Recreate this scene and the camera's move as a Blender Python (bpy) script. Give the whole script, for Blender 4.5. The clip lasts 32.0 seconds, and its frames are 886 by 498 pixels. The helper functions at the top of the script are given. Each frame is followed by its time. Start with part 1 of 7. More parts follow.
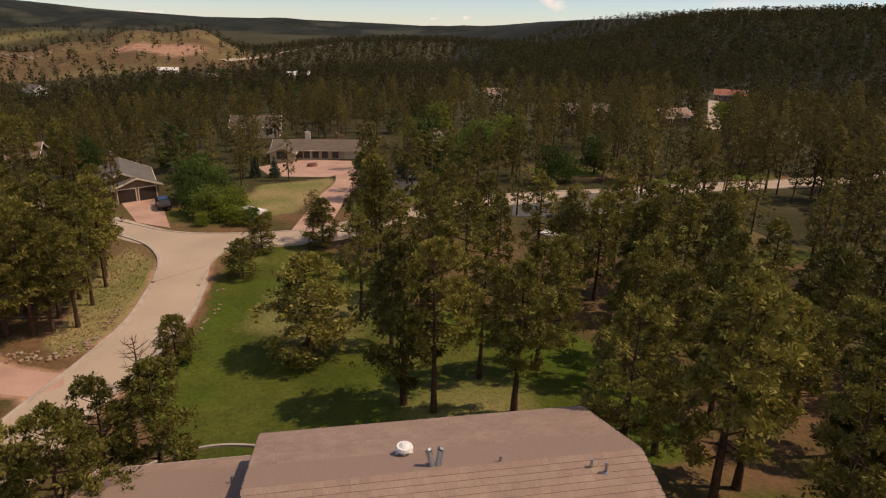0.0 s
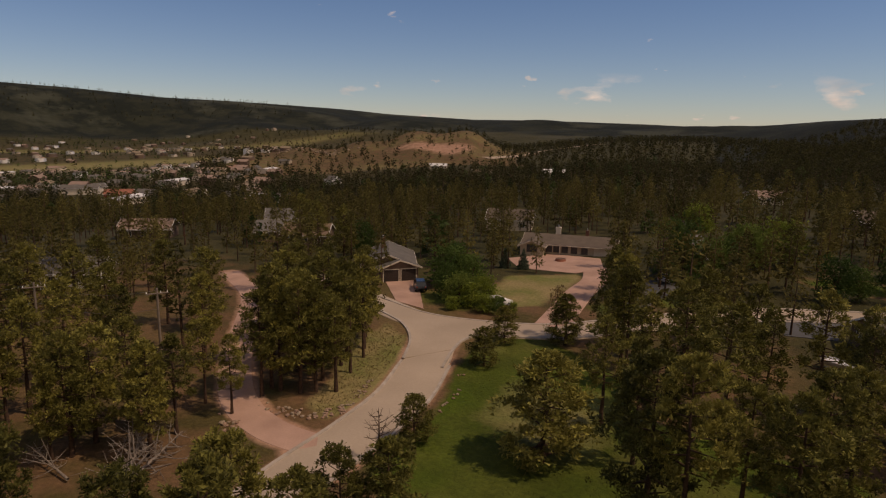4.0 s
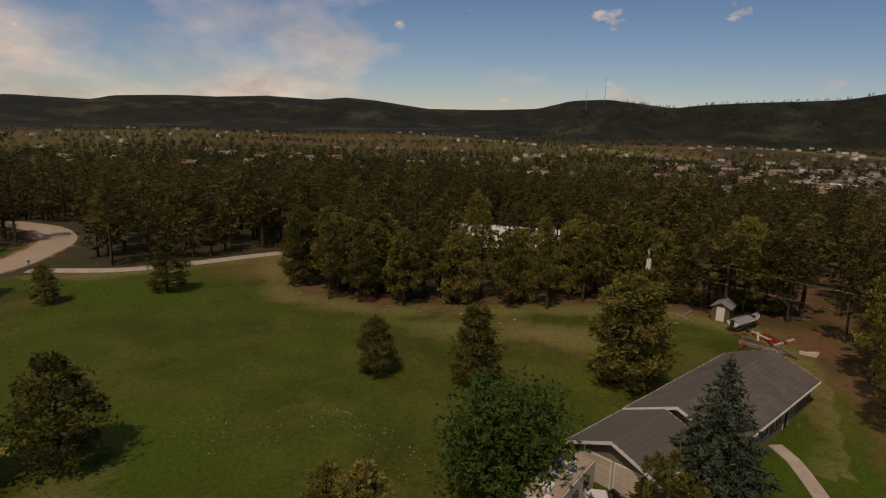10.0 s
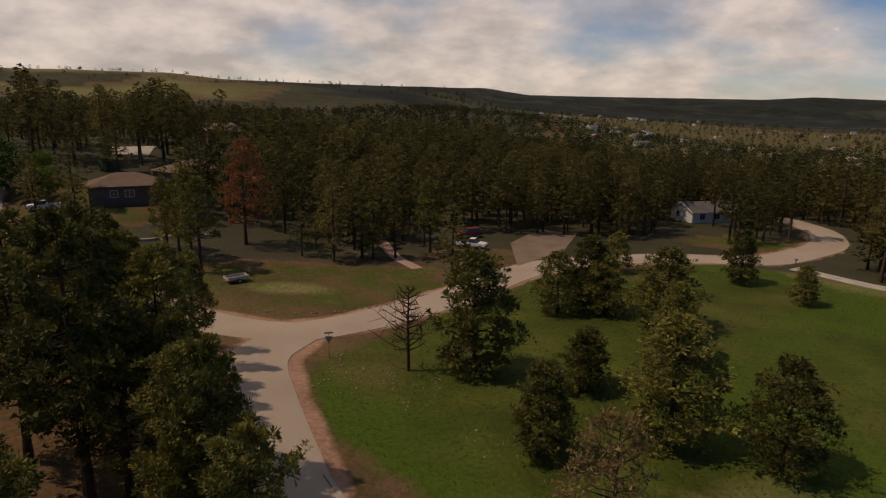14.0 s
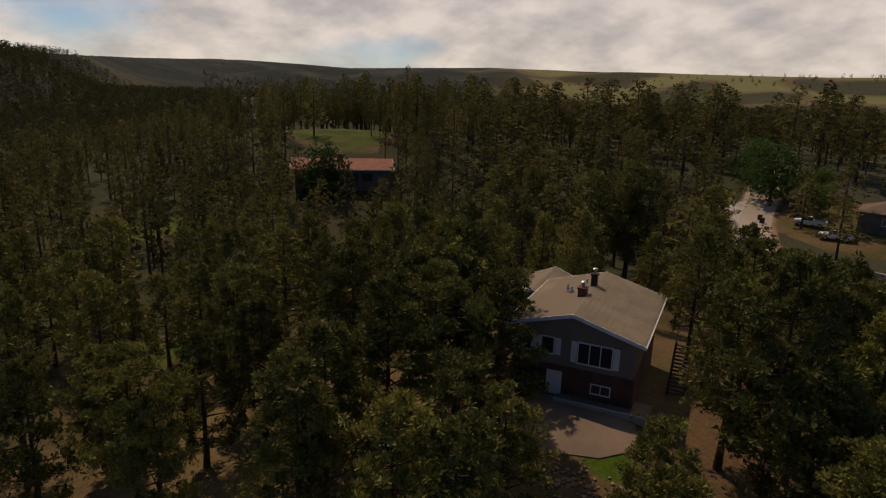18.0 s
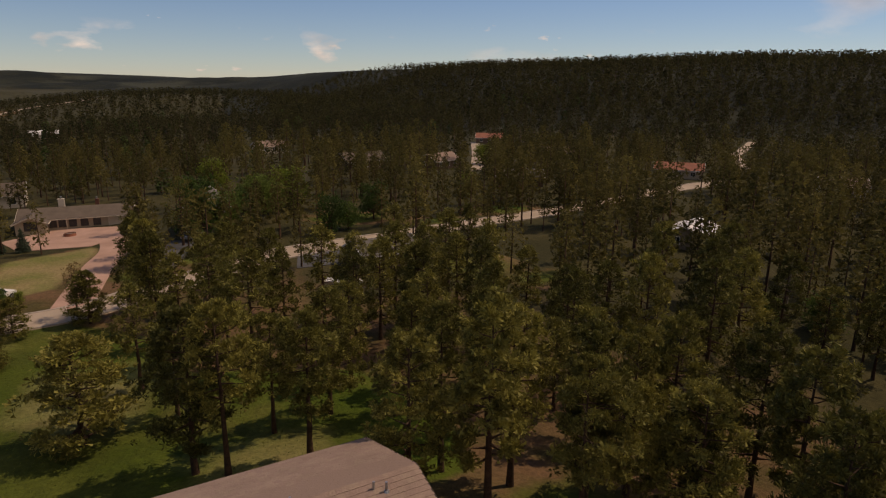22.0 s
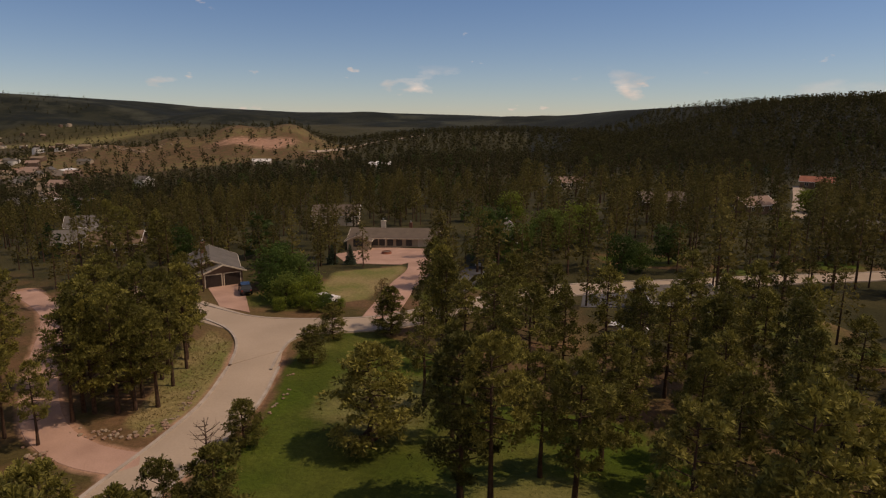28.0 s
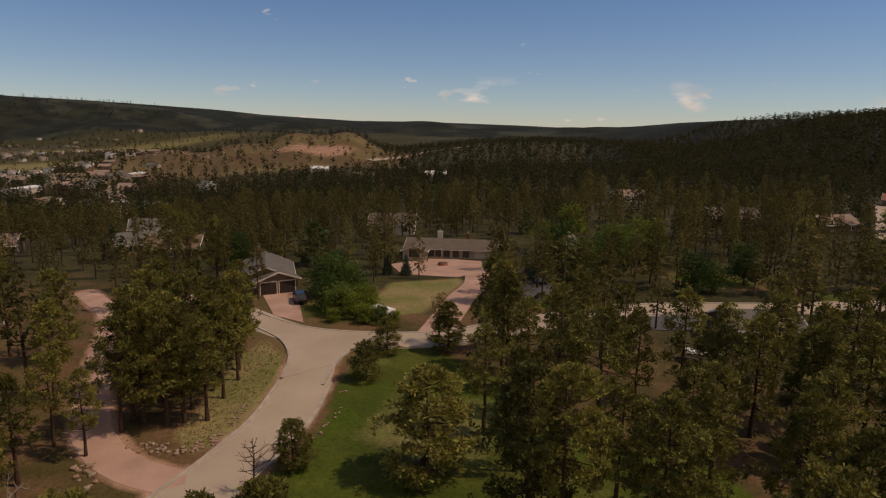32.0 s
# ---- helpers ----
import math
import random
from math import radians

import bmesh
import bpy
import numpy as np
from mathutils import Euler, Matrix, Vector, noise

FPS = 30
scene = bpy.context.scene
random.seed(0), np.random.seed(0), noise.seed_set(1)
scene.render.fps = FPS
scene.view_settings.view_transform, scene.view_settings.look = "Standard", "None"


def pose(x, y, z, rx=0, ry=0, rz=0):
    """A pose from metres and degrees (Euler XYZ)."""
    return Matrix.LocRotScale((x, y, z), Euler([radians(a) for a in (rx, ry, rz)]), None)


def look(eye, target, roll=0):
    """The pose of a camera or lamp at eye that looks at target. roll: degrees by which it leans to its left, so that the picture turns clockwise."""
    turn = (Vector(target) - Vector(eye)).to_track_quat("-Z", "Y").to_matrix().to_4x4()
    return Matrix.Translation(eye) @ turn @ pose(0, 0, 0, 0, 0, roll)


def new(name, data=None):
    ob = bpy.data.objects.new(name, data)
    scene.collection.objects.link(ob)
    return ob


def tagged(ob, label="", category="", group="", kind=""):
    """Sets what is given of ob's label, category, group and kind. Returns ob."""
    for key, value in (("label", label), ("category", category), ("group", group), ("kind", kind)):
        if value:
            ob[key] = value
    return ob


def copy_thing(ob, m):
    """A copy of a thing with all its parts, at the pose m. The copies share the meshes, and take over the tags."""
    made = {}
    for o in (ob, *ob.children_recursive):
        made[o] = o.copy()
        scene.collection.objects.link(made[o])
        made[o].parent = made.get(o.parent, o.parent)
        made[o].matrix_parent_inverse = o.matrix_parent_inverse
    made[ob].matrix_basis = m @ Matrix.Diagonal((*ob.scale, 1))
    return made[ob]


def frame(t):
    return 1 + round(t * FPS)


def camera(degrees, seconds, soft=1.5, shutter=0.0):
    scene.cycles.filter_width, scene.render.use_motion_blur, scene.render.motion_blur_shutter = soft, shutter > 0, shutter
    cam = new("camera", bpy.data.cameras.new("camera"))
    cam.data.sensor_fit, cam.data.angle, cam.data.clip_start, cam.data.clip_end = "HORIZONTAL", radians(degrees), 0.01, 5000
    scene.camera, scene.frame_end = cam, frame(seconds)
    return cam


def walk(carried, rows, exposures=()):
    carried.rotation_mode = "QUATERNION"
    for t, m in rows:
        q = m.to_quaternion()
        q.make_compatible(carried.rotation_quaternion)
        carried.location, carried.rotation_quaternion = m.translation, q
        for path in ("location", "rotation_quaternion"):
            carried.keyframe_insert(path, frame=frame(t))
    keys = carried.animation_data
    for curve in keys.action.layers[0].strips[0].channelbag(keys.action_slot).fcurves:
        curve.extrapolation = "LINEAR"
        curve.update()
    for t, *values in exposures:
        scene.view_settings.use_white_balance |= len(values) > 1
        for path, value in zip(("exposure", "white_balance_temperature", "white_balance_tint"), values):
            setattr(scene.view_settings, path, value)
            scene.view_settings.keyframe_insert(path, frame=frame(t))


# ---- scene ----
EXPOSURES = ((0.0, 0.20, 8500, 23), (0.6, 0.10, 8600, 24), (1.5, -0.33, 8700, 25), (6.0, -0.55, 8800, 26), (9.0, -0.66, 8700, 24), (11.0, -0.75, 8500, 22), (14.0, -0.62, 8200, 21), (17.0, -0.62, 8000, 19), (18.0, -0.54, 8000, 18), (21.0, -0.36, 8500, 24), (23.0, -0.40, 8600, 24), (28.0, -0.41, 8500, 24), (32.0, -0.44, 8300, 22))
cam = camera(70.15, 32.0, soft=1.2)

# seconds, place, then yaw to the left, pitch and roll in degrees
PATH = (
    (0.0, 0.00, 0.00, 27.00, -0.00, -19.24, 1.37),
    (0.5, -0.07, -0.15, 27.26, 0.08, -16.88, 1.59),
    (1.0, -0.19, -0.22, 27.40, 0.24, -12.67, 1.65),
    (1.5, -0.38, -0.01, 27.35, 1.21, -10.88, 1.51),
    (2.0, -0.62, 0.52, 27.15, 3.33, -11.02, 1.48),
    (2.5, -0.80, 1.08, 26.94, 6.64, -11.11, 1.43),
    (4.5, -0.86, 1.34, 26.83, 28.76, -11.14, 0.88),
    (5.0, -0.81, 1.27, 26.85, 34.87, -11.16, 0.89),
    (5.5, -0.67, 1.04, 26.93, 41.09, -11.19, 1.12),
    (6.0, -0.45, 0.79, 27.01, 48.29, -11.39, 1.53),
    (6.5, -0.25, 0.63, 27.03, 56.82, -11.63, 1.49),
    (7.0, -0.16, 0.58, 26.95, 66.13, -11.84, 1.31),
    (7.5, -0.29, 0.59, 26.76, 75.53, -12.06, 1.12),
    (8.0, -0.55, 0.61, 26.47, 84.66, -12.24, 1.12),
    (8.5, -0.77, 0.61, 26.15, 93.22, -12.28, 1.06),
    (9.0, -0.74, 0.61, 25.88, 101.10, -12.27, 1.40),
    (9.5, -0.47, 0.65, 25.70, 108.88, -12.16, 1.61),
    (10.0, -0.16, 0.79, 25.61, 116.37, -12.01, 1.81),
    (10.5, -0.01, 1.04, 25.58, 124.49, -12.18, 1.68),
    (11.0, -0.11, 1.33, 25.60, 132.33, -12.17, 1.54),
    (11.5, -0.40, 1.53, 25.67, 140.43, -12.53, 1.28),
    (12.0, -0.69, 1.53, 25.71, 148.88, -12.77, 1.08),
    (12.5, -0.83, 1.22, 25.67, 156.92, -12.93, 0.94),
    (13.0, -0.80, 0.59, 25.56, 164.82, -12.85, 0.96),
    (13.5, -0.62, -0.24, 25.51, 172.51, -13.08, 1.06),
    (14.0, -0.34, -1.09, 25.59, 180.05, -13.51, 1.05),
    (14.5, 0.03, -1.83, 25.76, 187.53, -13.89, 1.02),
    (16.5, 0.61, -2.43, 26.25, 217.87, -13.98, 1.56),
    (17.0, 0.63, -2.47, 26.67, 225.76, -13.96, 1.50),
    (17.5, 0.30, -2.21, 27.13, 234.14, -14.22, 1.40),
    (18.0, -0.29, -1.92, 27.58, 243.52, -14.52, 1.80),
    (18.5, -0.91, -1.79, 27.95, 254.30, -14.70, 2.12),
    (19.0, -0.99, -1.82, 28.12, 266.05, -14.86, 1.86),
    (19.5, -0.57, -1.85, 28.13, 276.93, -15.10, 1.66),
    (20.0, -0.27, -1.81, 28.16, 288.68, -15.32, 1.76),
    (20.5, -0.33, -1.75, 28.20, 300.53, -15.30, 2.10),
    (21.0, -0.45, -1.90, 28.30, 312.80, -15.25, 2.50),
    (21.5, -0.10, -2.50, 28.40, 326.45, -15.00, 1.70),
    (22.0, 0.91, -3.10, 28.14, 340.79, -14.76, 0.65),
    (22.5, 1.30, -3.46, 27.99, 354.68, -14.00, -1.03),
    (23.0, 1.34, -2.56, 27.96, 363.67, -13.54, -1.54),
    (23.5, 1.37, -2.15, 28.11, 367.36, -13.15, -1.13),
    (24.0, 1.43, -2.43, 28.12, 367.05, -12.66, -0.32),
    (24.5, 1.46, -2.80, 28.14, 366.76, -12.33, 0.06),
    (25.0, 1.67, -2.71, 28.22, 366.81, -12.22, 0.25),
    (25.5, 1.70, -2.33, 28.03, 366.88, -12.04, 0.37),
    (27.5, 1.76, -1.09, 27.97, 367.35, -11.84, 0.27),
    (28.0, 1.24, -0.83, 27.97, 367.26, -11.70, 0.29),
    (28.5, 0.88, -0.49, 28.12, 367.32, -11.63, 0.27),
    (29.0, 0.58, -0.30, 28.16, 367.44, -11.38, 0.35),
    (29.5, 0.30, 0.43, 28.19, 368.96, -11.13, 0.21),
    (30.0, 0.23, 0.81, 28.21, 371.33, -10.85, -0.10),
    (30.5, 0.11, 0.91, 28.07, 371.70, -10.72, 0.40),
    (31.0, -0.24, 1.06, 27.85, 371.29, -10.70, 0.98),
    (31.5, -0.41, 1.76, 27.67, 371.43, -10.79, 1.13),
    (32.0, -0.51, 2.97, 27.67, 372.09, -10.88, 0.96),
)


def aim(x, y, z, yaw, pitch, roll):
    a, b = radians(yaw), radians(pitch)
    way = Vector((-math.sin(a) * math.cos(b), math.cos(a) * math.cos(b), math.sin(b)))
    return look((x, y, z), Vector((x, y, z)) + way, roll)


walk(cam, [(row[0], aim(*row[1:])) for row in PATH], EXPOSURES)

# ---- sky and sun ----
SUN_AZ, SUN_EL = 278.0, 57.0   # degrees to the left of +y, and above the horizon
a, b = radians(SUN_AZ), radians(SUN_EL)
to_sun = Vector((-math.sin(a) * math.cos(b), math.cos(a) * math.cos(b), math.sin(b)))
sun_data = bpy.data.lights.new("sun", "SUN")
sun_data.energy, sun_data.angle, sun_data.color = 2.8, radians(0.6), (1.0, 0.93, 0.82)
sun = new("sun", sun_data)
sun.matrix_world = look(to_sun * 200, (0, 0, 0))

world = bpy.data.worlds.new("sky")
scene.world = world
world.use_nodes = True
wn, wl = world.node_tree.nodes, world.node_tree.links
wn.clear()


def wnode(kind, **values):
    n = wn.new(kind)
    for key, value in values.items():
        n.inputs[key].default_value = value
    return n


def wmath(op, a, b=0.0, clamp=False):
    n = wn.new("ShaderNodeMath")
    n.operation, n.use_clamp = op, clamp
    for i, v in enumerate((a, b)):
        if isinstance(v, (int, float)):
            n.inputs[i].default_value = v
        else:
            wl.new(v, n.inputs[i])
    return n.outputs[0]


sky = wn.new("ShaderNodeTexSky")
sky.sky_type, sky.sun_disc = "NISHITA", False
sky.sun_elevation, sky.sun_rotation = b, -a % (2 * math.pi)
sky.altitude, sky.air_density, sky.dust_density, sky.ozone_density = 1000, 1.0, 0.1, 3.0
coord = wn.new("ShaderNodeTexCoord")
parts = wn.new("ShaderNodeSeparateXYZ")
wl.new(coord.outputs["Generated"], parts.inputs[0])
# clouds lie on a flat layer: divide the direction by its height
up = wmath("ADD", wmath("MAXIMUM", parts.outputs[2], 0.0), 0.40)
flat = wn.new("ShaderNodeCombineXYZ")
wl.new(wmath("DIVIDE", parts.outputs[0], up), flat.inputs[0])
wl.new(wmath("DIVIDE", parts.outputs[1], up), flat.inputs[1])
big = wnode("ShaderNodeTexNoise", Scale=1.5, Detail=7.0, Roughness=0.52, Distortion=0.1)
wl.new(flat.outputs[0], big.inputs["Vector"])
# the cloud bank fills the south-east half of the sky
bank = wmath("MULTIPLY_ADD", parts.outputs[1], -0.20)
bank.node.inputs[2].default_value = 0.0
bank2 = wmath("MULTIPLY_ADD", parts.outputs[0], 0.12)
wl.new(bank, bank2.node.inputs[2])
dense = wmath("MULTIPLY", wmath("SUBTRACT", wmath("ADD", big.outputs[0], bank2), 0.495), 5.0, True)
shade = wnode("ShaderNodeTexNoise", Scale=4.6, Detail=7.0, Roughness=0.55)
wl.new(flat.outputs[0], shade.inputs["Vector"])
cloud = wn.new("ShaderNodeMix")
cloud.data_type = "RGBA"
cloud.inputs["A"].default_value, cloud.inputs["B"].default_value = (7.0, 6.95, 7.05, 1), (11.8, 11.5, 11.2, 1)
wl.new(wmath("MULTIPLY", wmath("SUBTRACT", shade.outputs[0], 0.36), 3.6, True), cloud.inputs["Factor"])
puff = wnode("ShaderNodeTexNoise", Scale=6.5, Detail=6.0, Roughness=0.5)
wl.new(flat.outputs[0], puff.inputs["Vector"])
dense = wmath("MAXIMUM", dense, wmath("MULTIPLY", wmath("SUBTRACT", puff.outputs[0], 0.675), 18.0, True))
# small heaped clouds low over the hills
squash = wn.new("ShaderNodeVectorMath")
squash.operation = "MULTIPLY"
squash.inputs[1].default_value = (1.0, 1.0, 2.6)
wl.new(coord.outputs["Generated"], squash.inputs[0])
heap = wnode("ShaderNodeTexNoise", Scale=8.5, Detail=5.0, Roughness=0.5)
wl.new(squash.outputs[0], heap.inputs["Vector"])
low = wmath("MULTIPLY", wmath("SUBTRACT", 0.08, parts.outputs[2]), 25.0, True)
dense = wmath("MAXIMUM", dense, wmath("MULTIPLY", wmath("MULTIPLY", wmath("SUBTRACT", heap.outputs[0], 0.63), 12.0, True), low))
mixed = wn.new("ShaderNodeMix")
mixed.data_type = "RGBA"
wl.new(wmath("MULTIPLY", dense, 0.85), mixed.inputs["Factor"])
haze = wn.new("ShaderNodeMix")
haze.data_type, haze.blend_type = "RGBA", "MULTIPLY"
haze.inputs["Factor"].default_value = 1.0
tint = wn.new("ShaderNodeValToRGB")
tint.color_ramp.elements[0].color, tint.color_ramp.elements[1].color = (0.86, 1.03, 1.25, 1), (0.56, 0.93, 1.28, 1)
tint.color_ramp.elements[0].position, tint.color_ramp.elements[1].position = 0.0, 0.26
wl.new(parts.outputs[2], tint.inputs[0])
wl.new(sky.outputs[0], haze.inputs["A"])
wl.new(tint.outputs[0], haze.inputs["B"])
wl.new(haze.outputs["Result"], mixed.inputs["A"])
wl.new(cloud.outputs["Result"], mixed.inputs["B"])
back = wnode("ShaderNodeBackground", Strength=0.088)
wl.new(mixed.outputs["Result"], back.inputs[0])
wout = wn.new("ShaderNodeOutputWorld")
wl.new(back.outputs[0], wout.inputs[0])

# ---- materials ----
def material(name, colour, rough=0.85, dark=None, scale=4.0, fine=40.0, bump=0.15, metal=0.0, spread=0.5, per=None, through_light=0.0, tone=(0.72, 1.3)):
    """A surface with large patches, fine grain and relief. per: "object" or "island", shifts each piece's tone."""
    m = bpy.data.materials.new(name)
    m.use_nodes = True
    n, l = m.node_tree.nodes, m.node_tree.links
    p = n["Principled BSDF"]
    p.inputs["Roughness"].default_value, p.inputs["Metallic"].default_value = rough, metal
    p.inputs["Specular IOR Level"].default_value = 0.5 if rough < 0.5 else 0.2
    tc = n.new("ShaderNodeTexCoord")
    large, small = n.new("ShaderNodeTexNoise"), n.new("ShaderNodeTexNoise")
    for t, s, d in ((large, scale, 5.0), (small, fine, 3.0)):
        t.inputs["Scale"].default_value, t.inputs["Detail"].default_value = s, d
        l.new(tc.outputs["Object"], t.inputs["Vector"])
    mix = n.new("ShaderNodeMix")
    mix.data_type = "RGBA"
    dark = dark or tuple(c * 0.62 for c in colour)
    mix.inputs["A"].default_value, mix.inputs["B"].default_value = (*dark, 1), (*colour, 1)
    add = n.new("ShaderNodeMath")
    add.operation = "MULTIPLY_ADD"
    l.new(small.outputs[0], add.inputs[0])
    add.inputs[1].default_value = 0.5
    l.new(large.outputs[0], add.inputs[2])
    ramp = n.new("ShaderNodeMapRange")
    ramp.inputs["From Min"].default_value, ramp.inputs["From Max"].default_value = 0.75 - spread / 2, 0.75 + spread / 2
    l.new(add.outputs[0], ramp.inputs["Value"])
    l.new(ramp.outputs[0], mix.inputs["Factor"])
    result = mix.outputs["Result"]
    if per:
        src = n.new("ShaderNodeObjectInfo").outputs["Random"] if per == "object" else n.new("ShaderNodeNewGeometry").outputs["Random Per Island"]
        hsv = n.new("ShaderNodeHueSaturation")
        for key, lo, hi in (("Value", *tone), ("Hue", 0.492, 0.508)):
            r = n.new("ShaderNodeMapRange")
            r.inputs["To Min"].default_value, r.inputs["To Max"].default_value = lo, hi
            l.new(src, r.inputs["Value"])
            l.new(r.outputs[0], hsv.inputs[key])
        l.new(result, hsv.inputs["Color"])
        result = hsv.outputs[0]
    l.new(result, p.inputs["Base Color"])
    if bump:
        bp = n.new("ShaderNodeBump")
        bp.inputs["Strength"].default_value, bp.inputs["Distance"].default_value = bump, 0.05
        l.new(small.outputs[0], bp.inputs["Height"])
        l.new(bp.outputs[0], p.inputs["Normal"])
    if through_light:
        tr, ad = n.new("ShaderNodeBsdfTranslucent"), n.new("ShaderNodeMixShader")
        l.new(result, tr.inputs["Color"])
        ad.inputs[0].default_value = through_light
        l.new(p.outputs[0], ad.inputs[1])
        l.new(tr.outputs[0], ad.inputs[2])
        l.new(ad.outputs[0], n["Material Output"].inputs["Surface"])
    return m


MAT = {
    "spruce": material("spruce_needles", (0.105, 0.14, 0.085), 0.6, (0.05, 0.072, 0.046), 0.6, 3.0, 0, per="island", through_light=0.2),
    "lime": material("young_leaves", (0.26, 0.30, 0.04), 0.5, (0.12, 0.17, 0.03), 0.5, 3.0, 0, per="island", through_light=0.3),
    "rust": material("dying_needles", (0.36, 0.14, 0.05), 0.7, (0.20, 0.08, 0.034), 0.5, 3.0, 0, per="island", through_light=0.2),
    "tawny": material("browning_needles", (0.30, 0.195, 0.08), 0.7, (0.14, 0.10, 0.04), 0.5, 3.0, 0, per="island", through_light=0.2),
    "bark": material("pine_bark", (0.115, 0.065, 0.04), 0.95, (0.035, 0.022, 0.016), 3.0, 22.0, 0.6),
    "dead": material("grey_dead_wood", (0.30, 0.25, 0.20), 0.95, (0.15, 0.12, 0.1), 3.0, 22.0, 0.5),
    "asphalt": material("worn_asphalt", (0.44, 0.345, 0.255), 0.95, (0.345, 0.27, 0.195), 0.12, 5.0, 0.1),
    "dark_asphalt": material("dark_asphalt", (0.10, 0.098, 0.095), 0.95, (0.07, 0.07, 0.07), 0.2, 5.0, 0.1),
    "brown_concrete": material("brown_drive_concrete", (0.26, 0.18, 0.122), 0.95, (0.17, 0.118, 0.08), 0.3, 6.0, 0.1),
    "concrete": material("pale_concrete", (0.50, 0.43, 0.35), 0.9, (0.36, 0.31, 0.25), 0.6, 12.0, 0.1),
    "pink_gravel": material("pink_gravel", (0.50, 0.315, 0.235), 0.98, (0.33, 0.20, 0.145), 0.25, 9.0, 0.4),
    "kerb": material("kerb_concrete", (0.46, 0.39, 0.32), 0.9, (0.3, 0.25, 0.2), 0.8, 9.0, 0.2),
    "shingle_brown": material("brown_roof_shingle", (0.30, 0.21, 0.16), 0.95, (0.235, 0.165, 0.125), 0.7, 9.0, 0.5, per="island", tone=(0.94, 1.06)),
    "shingle_grey": material("grey_roof_shingle", (0.150, 0.136, 0.116), 0.95, (0.100, 0.091, 0.078), 0.5, 9.0, 0.5, per="island", tone=(0.94, 1.06)),
    "shingle_taupe": material("taupe_roof_shingle", (0.145, 0.112, 0.084), 0.95, (0.10, 0.078, 0.058), 0.6, 9.0, 0.5),
    "shingle_clay": material("clay_brown_roof_shingle", (0.20, 0.135, 0.088), 0.95, (0.14, 0.095, 0.062), 0.6, 9.0, 0.5),
    "shingle_tan": material("tan_roof_shingle", (0.27, 0.205, 0.135), 0.95, (0.18, 0.135, 0.09), 0.6, 9.0, 0.5),
    "shingle_red": material("red_tile_roof", (0.33, 0.125, 0.075), 0.85, (0.22, 0.09, 0.06), 0.6, 8.0, 0.5),
    "metal_roof": material("pale_metal_roof", (0.72, 0.70, 0.66), 0.55, (0.55, 0.53, 0.5), 0.3, 6.0, 0.1),
    "siding_tan": material("tan_lap_siding", (0.45, 0.37, 0.27), 0.8, (0.34, 0.28, 0.2), 0.8, 14.0, 0.2),
    "red_siding": material("red_lap_siding", (0.36, 0.09, 0.06), 0.8, (0.26, 0.06, 0.04), 0.8, 14.0, 0.2),
    "siding_grey": material("grey_lap_siding", (0.26, 0.205, 0.155), 0.8, (0.19, 0.15, 0.115), 0.8, 14.0, 0.2),
    "siding_brown": material("brown_lap_siding", (0.19, 0.13, 0.095), 0.85, (0.11, 0.075, 0.055), 0.8, 14.0, 0.3),
    "brick": material("dark_red_brick", (0.20, 0.09, 0.058), 0.9, (0.11, 0.05, 0.036), 0.9, 14.0, 0.4),
    "white": material("white_paint", (0.78, 0.76, 0.72), 0.6, (0.62, 0.6, 0.56), 0.8, 12.0, 0.05),
    "cream": material("cream_paint", (0.62, 0.54, 0.43), 0.7, (0.5, 0.43, 0.34), 0.8, 12.0, 0.05),
    "dark_paint": material("dark_brown_paint", (0.055, 0.04, 0.033), 0.7, (0.03, 0.022, 0.018), 0.8, 12.0, 0.1),
    "glass": material("window_glass", (0.03, 0.04, 0.045), 0.08, (0.015, 0.02, 0.025), 0.4, 3.0, 0),
    "steel": material("galvanised_steel", (0.45, 0.45, 0.44), 0.4, (0.3, 0.3, 0.3), 2.0, 20.0, 0.1, metal=0.8),
    "rubber": material("tyre_rubber", (0.03, 0.03, 0.03), 0.9, (0.015, 0.015, 0.015), 3.0, 20.0, 0.2),
    "black_paint": material("black_car_paint", (0.015, 0.016, 0.018), 0.18, (0.01, 0.01, 0.012), 2.0, 9.0, 0),
    "red_paint": material("red_car_paint", (0.30, 0.05, 0.03), 0.35, (0.2, 0.03, 0.02), 2.0, 9.0, 0),
    "silver_paint": material("silver_car_paint", (0.42, 0.42, 0.41), 0.3, (0.35, 0.35, 0.34), 2.0, 9.0, 0, metal=0.3),
    "rock": material("pink_sandstone", (0.31, 0.20, 0.14), 0.95, (0.17, 0.10, 0.075), 1.2, 9.0, 0.5, per="island"),
    "pale_rock": material("pale_limestone", (0.29, 0.215, 0.15), 0.95, (0.19, 0.14, 0.10), 1.2, 9.0, 0.5, per="island"),
    "pole_wood": material("weathered_pole_wood", (0.24, 0.19, 0.145), 0.95, (0.14, 0.11, 0.085), 2.0, 20.0, 0.4),
    "flower": material("white_wild_flowers", (0.72, 0.70, 0.55), 0.8, (0.5, 0.5, 0.32), 3.0, 20.0, 0),
    "maple": material("maple_leaves", (0.10, 0.165, 0.035), 0.6, (0.055, 0.10, 0.02), 0.5, 3.0, 0, per="island", through_light=0.35),
    "tuft": material("grass_tufts", (0.135, 0.155, 0.030), 0.8, (0.085, 0.105, 0.02), 0.05, 3.0, 0, per="island", through_light=0.2),
    "dry_tuft": material("dry_grass_tufts", (0.30, 0.23, 0.10), 0.8, (0.17, 0.13, 0.06), 0.05, 3.0, 0, per="island", through_light=0.2),
}


